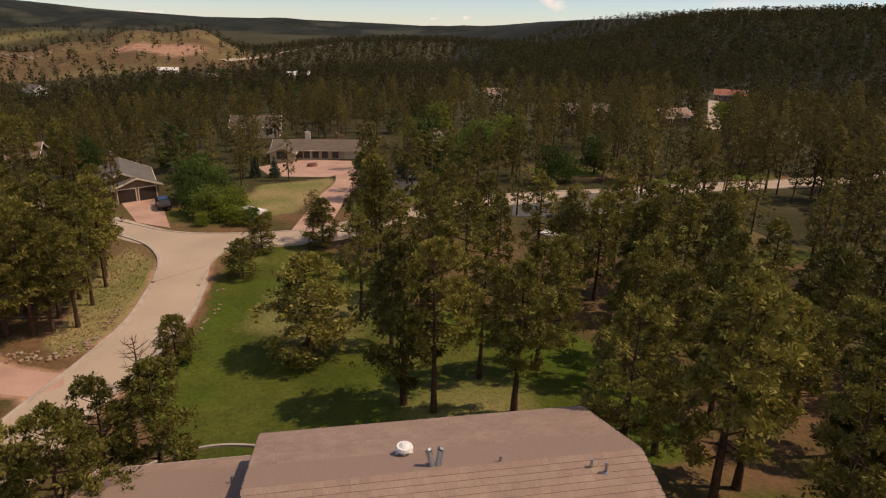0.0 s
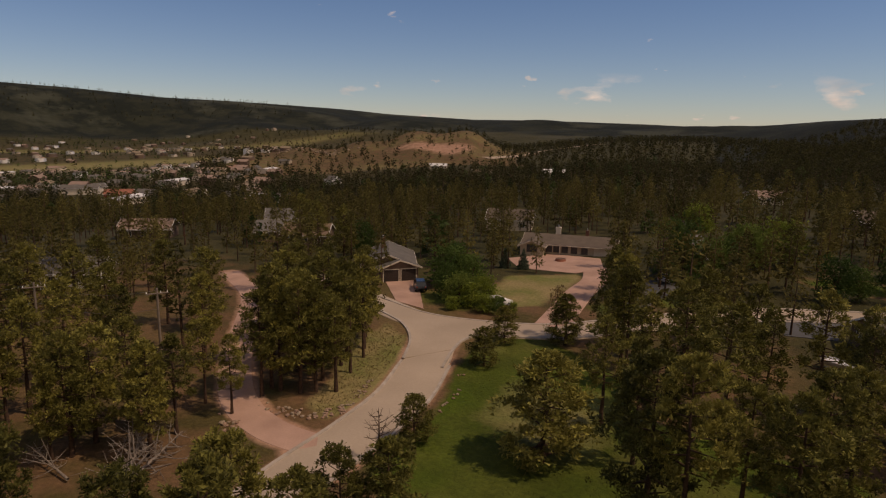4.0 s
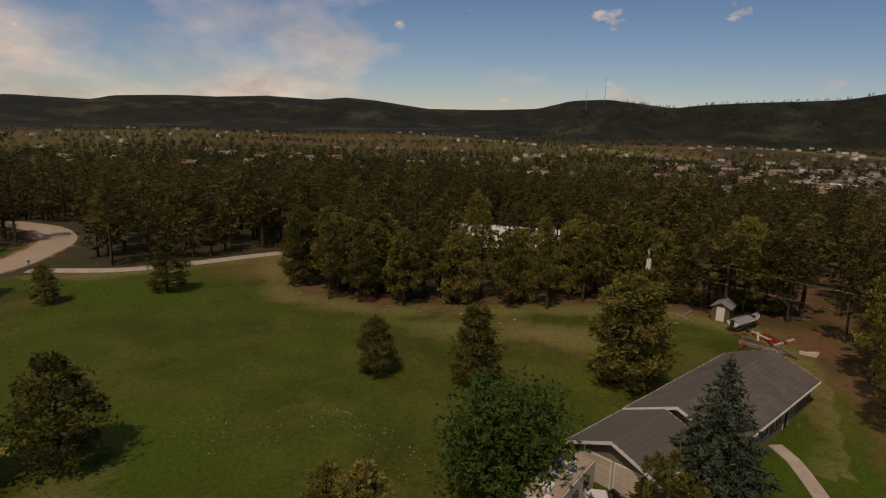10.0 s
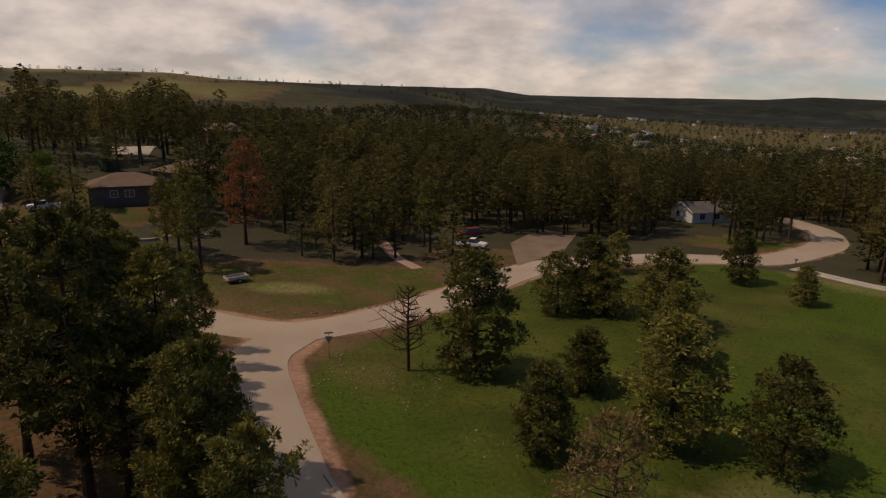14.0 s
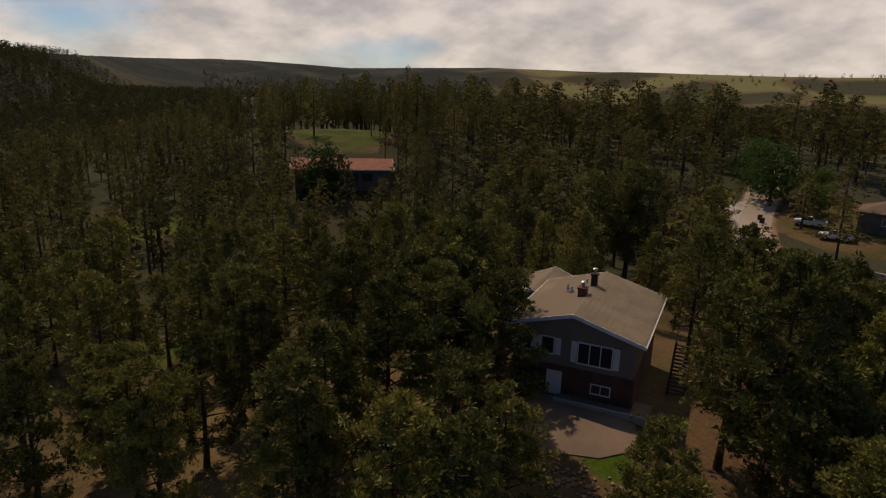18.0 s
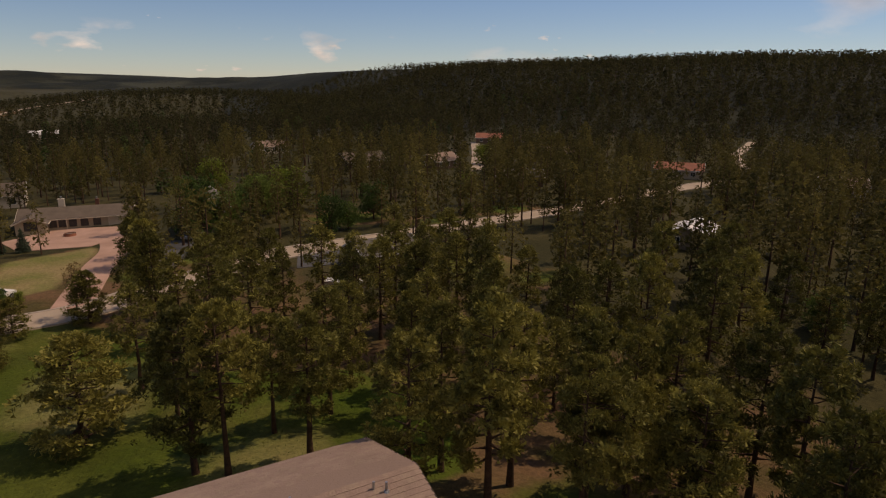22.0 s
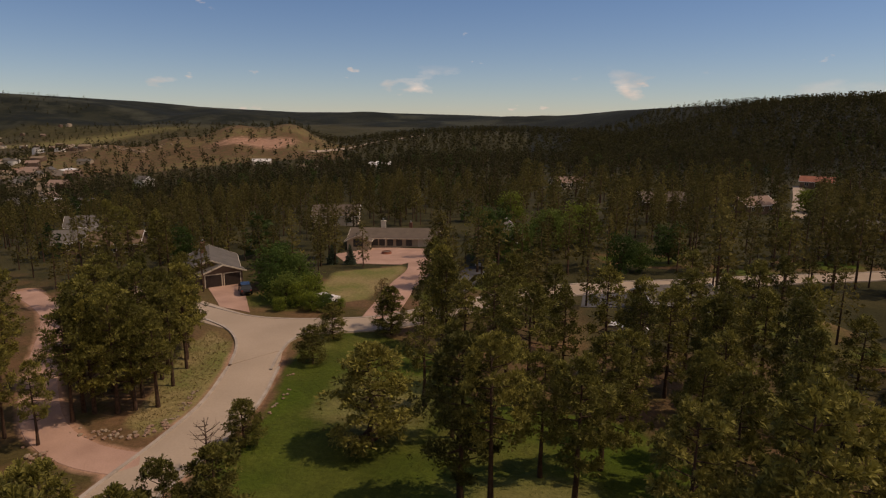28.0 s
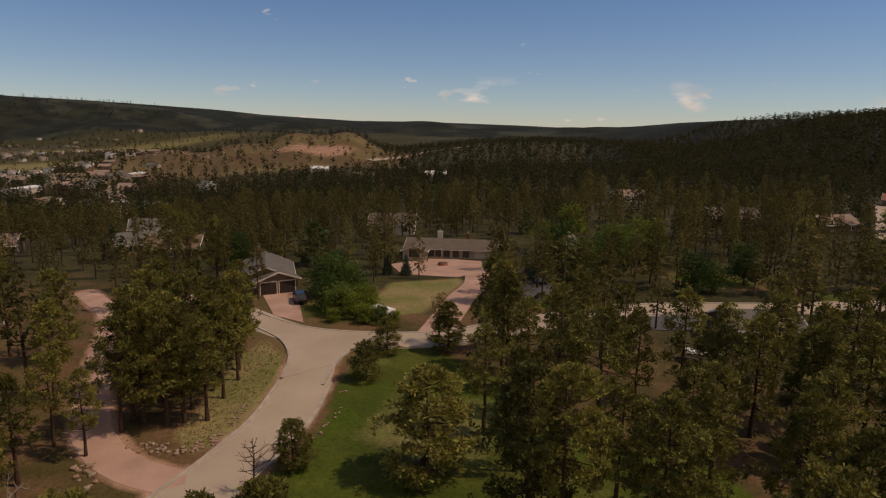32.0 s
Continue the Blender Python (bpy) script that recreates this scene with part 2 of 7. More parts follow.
def foliage(name, stops, source, rough=0.6, light_through=0.4, clump=False):
    """Needles whose colour differs from tree to tree, and a little from bunch to bunch. source: "object" or "tone"."""
    m = bpy.data.materials.new(name)
    m.use_nodes = True
    n, l = m.node_tree.nodes, m.node_tree.links
    p = n["Principled BSDF"]
    p.inputs["Roughness"].default_value, p.inputs["Specular IOR Level"].default_value = rough, 0.15
    if source == "object":
        src = n.new("ShaderNodeObjectInfo").outputs["Random"]
    else:
        att = n.new("ShaderNodeAttribute")
        att.attribute_name = "tone"
        src = att.outputs["Fac"]
    ramp = n.new("ShaderNodeValToRGB")
    el = ramp.color_ramp.elements
    el[0].position, el[0].color = 0.0, (*stops[0], 1)
    el[1].position, el[1].color = 1.0, (*stops[-1], 1)
    for i, c in enumerate(stops[1:-1]):
        el.new((i + 1) / (len(stops) - 1)).color = (*c, 1)
    l.new(src, ramp.inputs[0])
    hsv = n.new("ShaderNodeHueSaturation")
    r = n.new("ShaderNodeMapRange")
    r.inputs["To Min"].default_value, r.inputs["To Max"].default_value = (0.55, 1.5) if clump else (0.88, 1.14)
    if clump:
        bunch = n.new("ShaderNodeAttribute")
        bunch.attribute_name = "tone"
        l.new(bunch.outputs["Fac"], r.inputs["Value"])
    else:
        l.new(n.new("ShaderNodeNewGeometry").outputs["Random Per Island"], r.inputs["Value"])
    l.new(r.outputs[0], hsv.inputs["Value"])
    l.new(ramp.outputs[0], hsv.inputs["Color"])
    l.new(hsv.outputs[0], p.inputs["Base Color"])
    tr, ad = n.new("ShaderNodeBsdfTranslucent"), n.new("ShaderNodeMixShader")
    l.new(hsv.outputs[0], tr.inputs["Color"])
    ad.inputs[0].default_value = light_through
    l.new(p.outputs[0], ad.inputs[1])
    l.new(tr.outputs[0], ad.inputs[2])
    l.new(ad.outputs[0], n["Material Output"].inputs["Surface"])
    return m


MAT["needles"] = foliage("pine_needles", ((0.078, 0.076, 0.019), (0.118, 0.110, 0.026), (0.158, 0.143, 0.034), (0.215, 0.190, 0.044)), "object", 0.6, 0.22, True)
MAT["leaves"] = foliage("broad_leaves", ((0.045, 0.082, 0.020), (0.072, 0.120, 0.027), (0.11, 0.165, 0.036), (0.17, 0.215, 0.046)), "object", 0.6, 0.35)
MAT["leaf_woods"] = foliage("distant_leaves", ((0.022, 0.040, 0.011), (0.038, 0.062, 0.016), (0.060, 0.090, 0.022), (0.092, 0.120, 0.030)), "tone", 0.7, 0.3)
# darker needle copy: grazing-sun shade of the far slopes, put into the colour
MAT["shaded_needles"] = foliage("shaded_hillside_needles", ((0.026, 0.027, 0.010), (0.040, 0.039, 0.014), (0.056, 0.052, 0.018), (0.074, 0.066, 0.022)), "tone", 0.8, 0.45)
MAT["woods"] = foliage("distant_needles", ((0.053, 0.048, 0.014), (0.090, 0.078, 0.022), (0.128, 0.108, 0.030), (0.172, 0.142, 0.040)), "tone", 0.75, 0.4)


def ground_material():
    m = bpy.data.materials.new("land_cover")
    m.use_nodes = True
    n, l = m.node_tree.nodes, m.node_tree.links
    p = n["Principled BSDF"]
    p.inputs["Roughness"].default_value = 0.97
    p.inputs["Specular IOR Level"].default_value = 0.15
    geo = n.new("ShaderNodeNewGeometry")

    def noise_tex(s, d=6.0, r=0.55):
        t = n.new("ShaderNodeTexNoise")
        t.inputs["Scale"].default_value, t.inputs["Detail"].default_value, t.inputs["Roughness"].default_value = s, d, r
        l.new(geo.outputs["Position"], t.inputs["Vector"])
        return t.outputs[0]

    def ramp(v, lo, hi):
        r = n.new("ShaderNodeMapRange")
        r.inputs["From Min"].default_value, r.inputs["From Max"].default_value = lo, hi
        l.new(v, r.inputs["Value"])
        return r.outputs[0]

    def mix(f, a, b):
        x = n.new("ShaderNodeMix")
        x.data_type = "RGBA"
        l.new(f, x.inputs["Factor"])
        for s, v in (("A", a), ("B", b)):
            if isinstance(v, tuple):
                x.inputs[s].default_value = (*v, 1)
            else:
                l.new(v, x.inputs[s])
        return x.outputs["Result"]

    def blend(cover, edge):
        """The cover's share, with a ragged edge."""
        s = n.new("ShaderNodeMath")
        s.operation = "MULTIPLY_ADD"
        l.new(edge, s.inputs[0])
        s.inputs[1].default_value = 0.7
        l.new(cover, s.inputs[2])
        return ramp(s.outputs[0], 0.7, 1.0)

    wide, patch, grain = noise_tex(0.035), noise_tex(0.16), noise_tex(2.2, 4.0, 0.65)
    att = n.new("ShaderNodeAttribute")
    att.attribute_name = "cover"
    sep = n.new("ShaderNodeSeparateColor")
    l.new(att.outputs["Color"], sep.inputs[0])
    floor = mix(ramp(patch, 0.42, 0.6), (0.140, 0.080, 0.040), (0.078, 0.060, 0.021))
    floor = mix(ramp(wide, 0.52, 0.66), floor, (0.155, 0.104, 0.044))
    lush = mix(ramp(patch, 0.4, 0.62), (0.046, 0.060, 0.008), (0.078, 0.092, 0.014))
    lush = mix(ramp(wide, 0.52, 0.68), lush, (0.125, 0.100, 0.030))
    lush = mix(ramp(noise_tex(0.022, 5.0, 0.6), 0.45, 0.58), lush, (0.055, 0.092, 0.007))
    dry = mix(ramp(patch, 0.38, 0.62), (0.25, 0.19, 0.085), (0.15, 0.15, 0.045))
    dirt = mix(ramp(patch, 0.35, 0.65), (0.30, 0.165, 0.10), (0.40, 0.235, 0.155))
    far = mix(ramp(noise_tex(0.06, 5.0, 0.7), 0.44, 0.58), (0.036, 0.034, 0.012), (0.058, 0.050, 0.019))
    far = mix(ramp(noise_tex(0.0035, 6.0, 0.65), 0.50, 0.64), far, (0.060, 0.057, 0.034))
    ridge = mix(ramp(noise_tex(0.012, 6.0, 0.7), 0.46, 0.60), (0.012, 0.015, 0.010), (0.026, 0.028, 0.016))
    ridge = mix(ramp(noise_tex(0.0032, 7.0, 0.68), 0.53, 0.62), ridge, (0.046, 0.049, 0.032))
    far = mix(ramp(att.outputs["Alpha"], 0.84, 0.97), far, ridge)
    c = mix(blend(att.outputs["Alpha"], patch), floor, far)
    c = mix(blend(sep.outputs[0], patch), c, lush)
    c = mix(blend(sep.outputs[1], patch), c, dry)
    c = mix(blend(sep.outputs[2], patch), c, dirt)
    hsv = n.new("ShaderNodeHueSaturation")
    r = n.new("ShaderNodeMapRange")
    r.inputs["From Min"].default_value, r.inputs["From Max"].default_value = 0.3, 0.7
    r.inputs["To Min"].default_value, r.inputs["To Max"].default_value = 0.75, 1.25
    l.new(grain, r.inputs["Value"])
    l.new(r.outputs[0], hsv.inputs["Value"])
    l.new(c, hsv.inputs["Color"])
    l.new(hsv.outputs[0], p.inputs["Base Color"])
    bp = n.new("ShaderNodeBump")
    bp.inputs["Strength"].default_value, bp.inputs["Distance"].default_value = 0.6, 0.25
    l.new(grain, bp.inputs["Height"])
    l.new(bp.outputs[0], p.inputs["Normal"])
    return m


MAT["land"] = ground_material()

# ---- mesh helpers ----
def mesh_of(name, verts, faces, mats, face_mats=None, smooth_faces=False):
    me = bpy.data.meshes.new(name)
    me.from_pydata([tuple(v) for v in verts], [], faces)
    for m in mats:
        me.materials.append(m)
    if face_mats is not None:
        me.polygons.foreach_set("material_index", face_mats)
    if smooth_faces:
        me.polygons.foreach_set("use_smooth", [True] * len(me.polygons))
    me.update()
    return me


def tri_mesh(name, verts, tris, mat):
    """A mesh from arrays of points and triangles."""
    me = bpy.data.meshes.new(name)
    v, f = np.asarray(verts, np.float32), np.asarray(tris, np.int32)
    me.vertices.add(len(v))
    me.vertices.foreach_set("co", v.ravel())
    me.loops.add(f.size)
    me.loops.foreach_set("vertex_index", f.ravel())
    me.polygons.add(len(f))
    me.polygons.foreach_set("loop_start", np.arange(0, f.size, 3, dtype=np.int32))
    me.materials.append(mat)
    me.update(calc_edges=True)
    return me


def part(name, bm, mat, parent, label=""):
    """Links a bmesh, or a mesh that is ready, as one mesh object under a thing or part."""
    if isinstance(bm, bpy.types.Mesh):
        me = bm
    else:
        me = bpy.data.meshes.new(name)
        bm.to_mesh(me)
        bm.free()
        me.materials.append(mat)
    ob = new(name, me)
    ob.parent = parent
    if label:
        ob["label"] = label
    return ob


def thing(name, label, category, m=None, group="", kind=""):
    ob = tagged(new(name), label, category, group, kind)
    if m is not None:
        ob.matrix_world = m
    return ob


def box(bm, x0, x1, y0, y1, z0, z1, m=None, bevel=0.0):
    vs = [bm.verts.new(Vector(c)) for c in ((x0, y0, z0), (x1, y0, z0), (x1, y1, z0), (x0, y1, z0), (x0, y0, z1), (x1, y0, z1), (x1, y1, z1), (x0, y1, z1))]
    fs = [bm.faces.new([vs[i] for i in f]) for f in ((3, 2, 1, 0), (4, 5, 6, 7), (0, 1, 5, 4), (1, 2, 6, 5), (2, 3, 7, 6), (3, 0, 4, 7))]
    if bevel:
        made = bmesh.ops.bevel(bm, geom=list({e for f in fs for e in f.edges}), offset=bevel, segments=1, affect="EDGES")
        vs = list({v for f in made["faces"] for v in f.verts} | {v for v in vs if v.is_valid})
    if m is not None:
        bmesh.ops.transform(bm, matrix=m, verts=[v for v in vs if v.is_valid])
    return bm


def boxes(*specs, bevel=0.0):
    bm = bmesh.new()
    for s in specs:
        box(bm, *s, bevel=bevel)
    return bm


def tube(bm, a, b, r0, r1, sides=8, cap=True):
    """A tapered round bar from a to b."""
    a, b = Vector(a), Vector(b)
    q = (b - a).to_track_quat("Z", "Y")
    rings = []
    for c, r in ((a, r0), (b, r1)):
        rings.append([bm.verts.new(c + q @ Vector((r * math.cos(2 * math.pi * i / sides), r * math.sin(2 * math.pi * i / sides), 0))) for i in range(sides)])
    for i in range(sides):
        j = (i + 1) % sides
        bm.faces.new((rings[0][i], rings[0][j], rings[1][j], rings[1][i]))
    if cap:
        bm.faces.new(rings[0][::-1])
        bm.faces.new(rings[1])
    return bm


# ---- the land ----
SKY = ((0,.12),(5,.3),(10,.4),(15,.5),(20,.48),(24,.66),(28,.86),(32,1.2),(36,1.4),(41,1.65),(46,1.8),(53,2.35),(58,2.55),(63,2.65),(70,2.8),(73,2.45),(75.5,2.2),(78,2.28),(82,2.53),(85,1.98),(91,1.69),(95,1.4),(97,1.1),(102.5,1.68),(105.5,1.5),(108.5,.72),(113,.5),(118,.45),(123,1.05),(125.5,1.2))
SKY = SKY + ((127.5,.93),(132,1.12),(136,.88),(139,.9),(143.8,.68),(145.2,.33),(150.5,.5),(154,.25),(173,.28),(177,.8),(183,.82),(192,.93),(199,1.1),(203,1.5),(213,1.45),(232,1.5),(240,1.6),(252,1.2),(261,1.5),(270,1.4),(274,1.45),(277,1.6),(279.5,2.05),(283,2.25),(289,2.1),(300,1.9),(315,2.0),(324,1.8),(334,1.4),(342,1.25),(348,1.0),(352,.75),(355.5,.4),(360,.12))
FAR = ((0,3200),(30,3200),(40,2800),(100,2800),(115,3900),(175,3900),(185,2200),(215,2200),(235,3400),(262,3400),(275,1100),(290,800),(335,800),(350,1500),(360,3200))
EYE = 27.0


def smooth(a, b, v):
    s = np.clip((v - a) / (b - a), 0, 1)
    return s * s * (3 - 2 * s)


def ground_z(x, y):
    """Height of the land at x, y: numbers or arrays."""
    x, y = np.asarray(x, float), np.asarray(y, float)
    r, az = np.hypot(x, y), np.degrees(np.arctan2(-x, y)) % 360
    z = 6.2 * np.exp(-((x - 2) / 18) ** 2 - ((y - 16) / 17) ** 2)
    z = z + 6.5 * np.exp(-((x - 33) ** 2 + (y + 30) ** 2) / 24 ** 2)
    z = z + 4.5 * np.exp(-((x - 155) / 45) ** 2 - ((y + 50) / 32) ** 2)
    z = z + 0.5 * np.sin(x / 17 + 1) * np.cos(y / 23) * smooth(20, 60, r)
    west = smooth(2, 42, az) * (1 - smooth(150, 185, az))
    z = z - 20 * west * smooth(110, 420, r) - 24 * west * smooth(300, 900, r)
    z = z + 7 * np.sin(x / 140 + 2) * np.cos(y / 170) * smooth(200, 600, r)
    z = z + (27 + 17 * np.exp(-((az - 24.5) / 5.5) ** 2) + 3 * np.sin(az * 1.3)) * smooth(15.5, 20.5, az) * (1 - smooth(37, 45, az)) * np.exp(-((r - 1000) / 230) ** 2)
    z = z + 11 * smooth(188, 205, az) * (1 - smooth(256, 275, az)) * smooth(95, 190, r) * (1 - smooth(320, 520, r))
    e, d = np.interp(az, *zip(*SKY)), np.interp(az, *zip(*FAR))
    top = EYE + d * np.tan(np.radians(e))
    s = smooth(0.45 + 0.27 * west * smooth(28, 45, az), 1.0, r / d)
    fold = np.sin(x / 150 + 1.7 * np.sin(y / 210)) * np.sin(y / 130 + 1.3 * np.sin(x / 190))
    z = z * (1 - s) + (top + 0.012 * d * fold * (1 - s) * 2) * s
    return z - 0.03 * np.maximum(r - d * 1.02, 0)


def gz(x, y):
    return float(ground_z(x, y))


ROAD = ((9.3, -35.5), (3, -26), (-8, -13), (-18, -2), (-24, 10), (-27, 24), (-28.0, 36), (-27.1, 46), (-26.9, 54), (-28.4, 63), (-30.4, 70), (-32.6, 76))
LOWER_ROAD = ((9.3, -35.5), (14.4, -48), (17.5, -58), (16, -66))
CROSS_ROAD = ((112, -150), (92, -126), (79, -107), (69, -96.5), (45, -82), (30, -71), (18, -67), (10, -71), (0, -80), (-14, -95.5), (-25, -101), (-40, -103.5), (-53, -103), (-63, -109), (-74, -119), (-81, -134), (-83, -152))
STREET = ((-62, 91), (-51, 85.6), (-41.5, 80), (-35, 77.0), (-28, 77.3), (-18, 81), (-10, 88), (4, 100), (15, 105), (33, 110), (49, 116), (64, 120.6), (100, 133), (150, 150))
TRACK = ((-29, 42.4), (-35, 43.4), (-41.5, 47.2), (-49.4, 56.2), (-55.2, 64.8), (-60.6, 72.6), (-67, 80), (-80, 90))
PATH_WEST = ((-56, -98), (-63, -88), (-72, -83), (-90, -76.5), (-102, -65.5), (-111, -48))
RANCH_DRIVE = ((-18.8, 82), (-18.7, 92), (-18.6, 103), (-17.8, 113), (-19.5, 124))
HILL_STREET = ((80, 190), (90, 215), (104, 250), (116, 282))
FAR_STREET = ((172, 168), (186, 186), (203, 208), (222, 224), (236, 236), (262, 258))
GARAGE_DRIVE = ((-50.5, 95), (-46.2, 99), (-37.3, 82), (-42.8, 84))
HILL_DRIVE = ((34.6, -25.6), (28.4, -31.0), (25.4, -28.8), (25.8, -26), (28.6, -22.2), (33, -21.5))
WEST_DRIVE = ((-44.8, 4.6), (-46.0, 7.6), (-45.2, 10.4), (-42.5, 11.6), (-39, 10.6), (-37.6, 7.4), (-39, 4), (-42, 3.2))
FORECOURT = ((-38, 126), (-31, 135), (-20, 133), (-18, 124), (-22, 117), (-33, 117))
MEADOW = ((-4, -31), (7, -42), (11, -50), (11, -61), (6, -66.5), (-1.5, -76), (-18, -94), (-45, -100), (-62, -88), (-90, -76.5), (-80, -68), (-68, -55), (-70, -44), (-75.5, -34), (-83.5, -21), (-89, -7), (-86, 5), (-72, 10), (-60, 13), (-50, 11.5), (-38, 13), (-26, 2), (-14, -18))
LAWN = ((-24, 42), (-22.5, 52), (-25, 64), (-26, 76), (-18, 78), (-8, 70), (-4, 60), (12, 56), (18, 44), (16, 34), (4, 30), (-14, 30))
RANCH_LAWN = ((-33, 110), (-21, 117.2), (-19.6, 113.2), (-20.8, 101), (-22.4, 92), (-27.5, 87.6), (-33, 92))
VERGE = ((30, -73), (9, -76.5), (-2, -86), (0, -96), (30, -98), (58, -90), (50, -80))
ROAD_BANK = ((-31, 46.5), (-29.5, 51), (-30.2, 57), (-32.2, 64.5), (-34.5, 70), (-39, 74), (-39, 66), (-36, 56), (-35, 49))


def inside(poly, x, y):
    """Metres inside (positive) or outside (negative) a polygon, for arrays."""
    x, y = np.asarray(x, float), np.asarray(y, float)
    far, odd = np.full(x.shape, 1e9), np.zeros(x.shape, bool)
    for (ax, ay), (bx, by) in zip(poly, poly[1:] + poly[:1]):
        t = np.clip(((x - ax) * (bx - ax) + (y - ay) * (by - ay)) / ((bx - ax) ** 2 + (by - ay) ** 2), 0, 1)
        far = np.minimum(far, np.hypot(x - ax - t * (bx - ax), y - ay - t * (by - ay)))
        cross = (ay > y) != (by > y)
        odd ^= cross & (x < (bx - ax) * (y - ay) / (by - ay if by != ay else 1e-9) + ax)
    return np.where(odd, far, -far)


def beside(line, x, y):
    """Distance to a line of points, for arrays."""
    far = np.full(np.shape(x), 1e9)
    for (ax, ay), (bx, by) in zip(line, line[1:]):
        t = np.clip(((x - ax) * (bx - ax) + (y - ay) * (by - ay)) / ((bx - ax) ** 2 + (by - ay) ** 2), 0, 1)
        far = np.minimum(far, np.hypot(x - ax - t * (bx - ax), y - ay - t * (by - ay)))
    return far


def build_land():
    turns = 540
    rings = np.concatenate([np.arange(1.0, 130, 1.15), np.geomspace(130, 4900, 120)])
    az = np.arange(turns) * 2 * np.pi / turns
    r, t = np.meshgrid(rings, az, indexing="ij")
    x, y = -r * np.sin(t), r * np.cos(t)
    z = ground_z(x, y)
    verts = np.stack([x, y, z], -1).reshape(-1, 3)
    n = len(rings)
    i, j = np.meshgrid(np.arange(n - 1), np.arange(turns), indexing="ij")
    k = (j + 1) % turns
    a, b, c, d = i * turns + j, (i + 1) * turns + j, (i + 1) * turns + k, i * turns + k
    tris = np.concatenate([np.stack([a, c, b], -1).reshape(-1, 3), np.stack([a, d, c], -1).reshape(-1, 3)])
    hub = len(verts)
    verts = np.vstack([verts, [[0, 0, gz(0, 0)]]])
    j = np.arange(turns)
    tris = np.vstack([tris, np.stack([np.full(turns, hub), (j + 1) % turns, j], -1)])
    me = tri_mesh("ground", verts, tris, MAT["land"])
    me.polygons.foreach_set("use_smooth", np.ones(len(me.polygons), bool))
    X, Y = verts[:, 0], verts[:, 1]
    R, A = np.hypot(X, Y), np.degrees(np.arctan2(-X, Y)) % 360
    A = A + 2.2 * np.sin(R / 130 + A / 9) * smooth(300, 700, R) + 1.2 * np.sin(R / 41 + A / 3) * smooth(300, 700, R)
    soft = lambda v, w=3.0: np.clip(v / w + 0.5, 0, 1)
    lush = np.maximum.reduce([soft(inside(MEADOW, X, Y), 6), soft(inside(LAWN, X, Y)), 0.5 * soft(inside(VERGE, X, Y)), 0.75 * np.exp(-((X - 21) / 9) ** 2 - ((Y - 25) / 8) ** 2), np.exp(-((X - 26) / 9) ** 2 - ((Y - 127) / 6) ** 2), 0.9 * np.exp(-((X - 62) / 9) ** 2 - ((Y - 130) / 6) ** 2), np.exp(-((X + 3) / 8) ** 2 - ((Y - 105) / 5) ** 2)])
    lush = np.maximum(lush, np.clip(3 * np.exp(-((X - 172) / 28) ** 2 - ((Y + 52) / 14) ** 2) - 0.8, 0, 1) + 0.8 * (np.hypot(X - 121, Y + 3) < 8) + 0.5 * (np.hypot(X - 67, Y + 1.2) < 5))
    valley = smooth(6, 36, A) * (1 - smooth(165, 185, A)) * smooth(380, 600, R) * (1 - smooth(1900, 2200, R))
    wave = 0.5 + 0.5 * np.sin(X / 60 + 2 * np.sin(Y / 90)) * np.cos(Y / 45 + 1.5 * np.sin(X / 110))
    strip = valley * np.exp(-((R * np.cos(np.radians(A - 60)) - 1150) / 120) ** 2)
    hillside = (np.abs(A - 29) < 11.5) & (np.abs(R - 920) < 260)
    far_hill = smooth(190, 204, A) * (1 - smooth(234, 242, A)) * smooth(1150, 1400, R) * (0.35 + 0.65 * smooth(-0.45, 0.1, np.sin(X / 150 + 1.7 * np.sin(Y / 210)) * np.cos(Y / 120 + np.sin(X / 90))))
    dry = np.maximum.reduce([0.3 * soft(inside(VERGE, X, Y)), 0.62 * soft(inside(LAWN, X, Y)) * (0.45 + 0.6 * np.sin(X / 5 + 1) * np.cos(Y / 6)), 0.7 * np.exp(-((X - 20.6) / 9) ** 2 - ((Y + 84.2) / 4) ** 2), 0.5 * np.exp(-((X + 21) / 10) ** 2 - ((Y + 37.5) / 6) ** 2), 0.4 * np.exp(-((X + 44) / 14) ** 2 - ((Y + 34) / 5) ** 2), 0.3 * np.exp(-((X + 19) / 16) ** 2 - ((Y + 40) / 7) ** 2), 0.6 * np.exp(-((X + 71) / 7) ** 2 - ((Y + 20) / 16) ** 2), 0.5 * np.exp(-((X + 68) / 10) ** 2 - ((Y + 30) / 14) ** 2), 0.55 * np.exp(-((inside(MEADOW, X, Y) - 2) / 5) ** 2) * (X < -52) * (Y < 10),0.75 * soft(inside(RANCH_LAWN, X, Y)), soft(inside(ROAD_BANK, X, Y)), (0.24 + 0.26 * wave) * hillside, valley * 0.38 * wave * (1 - smooth(88, 108, A)), 0.7 * strip, 0.6 * valley * np.exp(-((R * np.cos(np.radians(A - 60)) - 1720) / 150) ** 2), 0.55 * far_hill, 0.7 * smooth(152, 156, A) * (1 - smooth(172, 177, A)) * smooth(2300, 2600, R) * (1 - smooth(2900, 3300, R)) * 0.6 * wave])
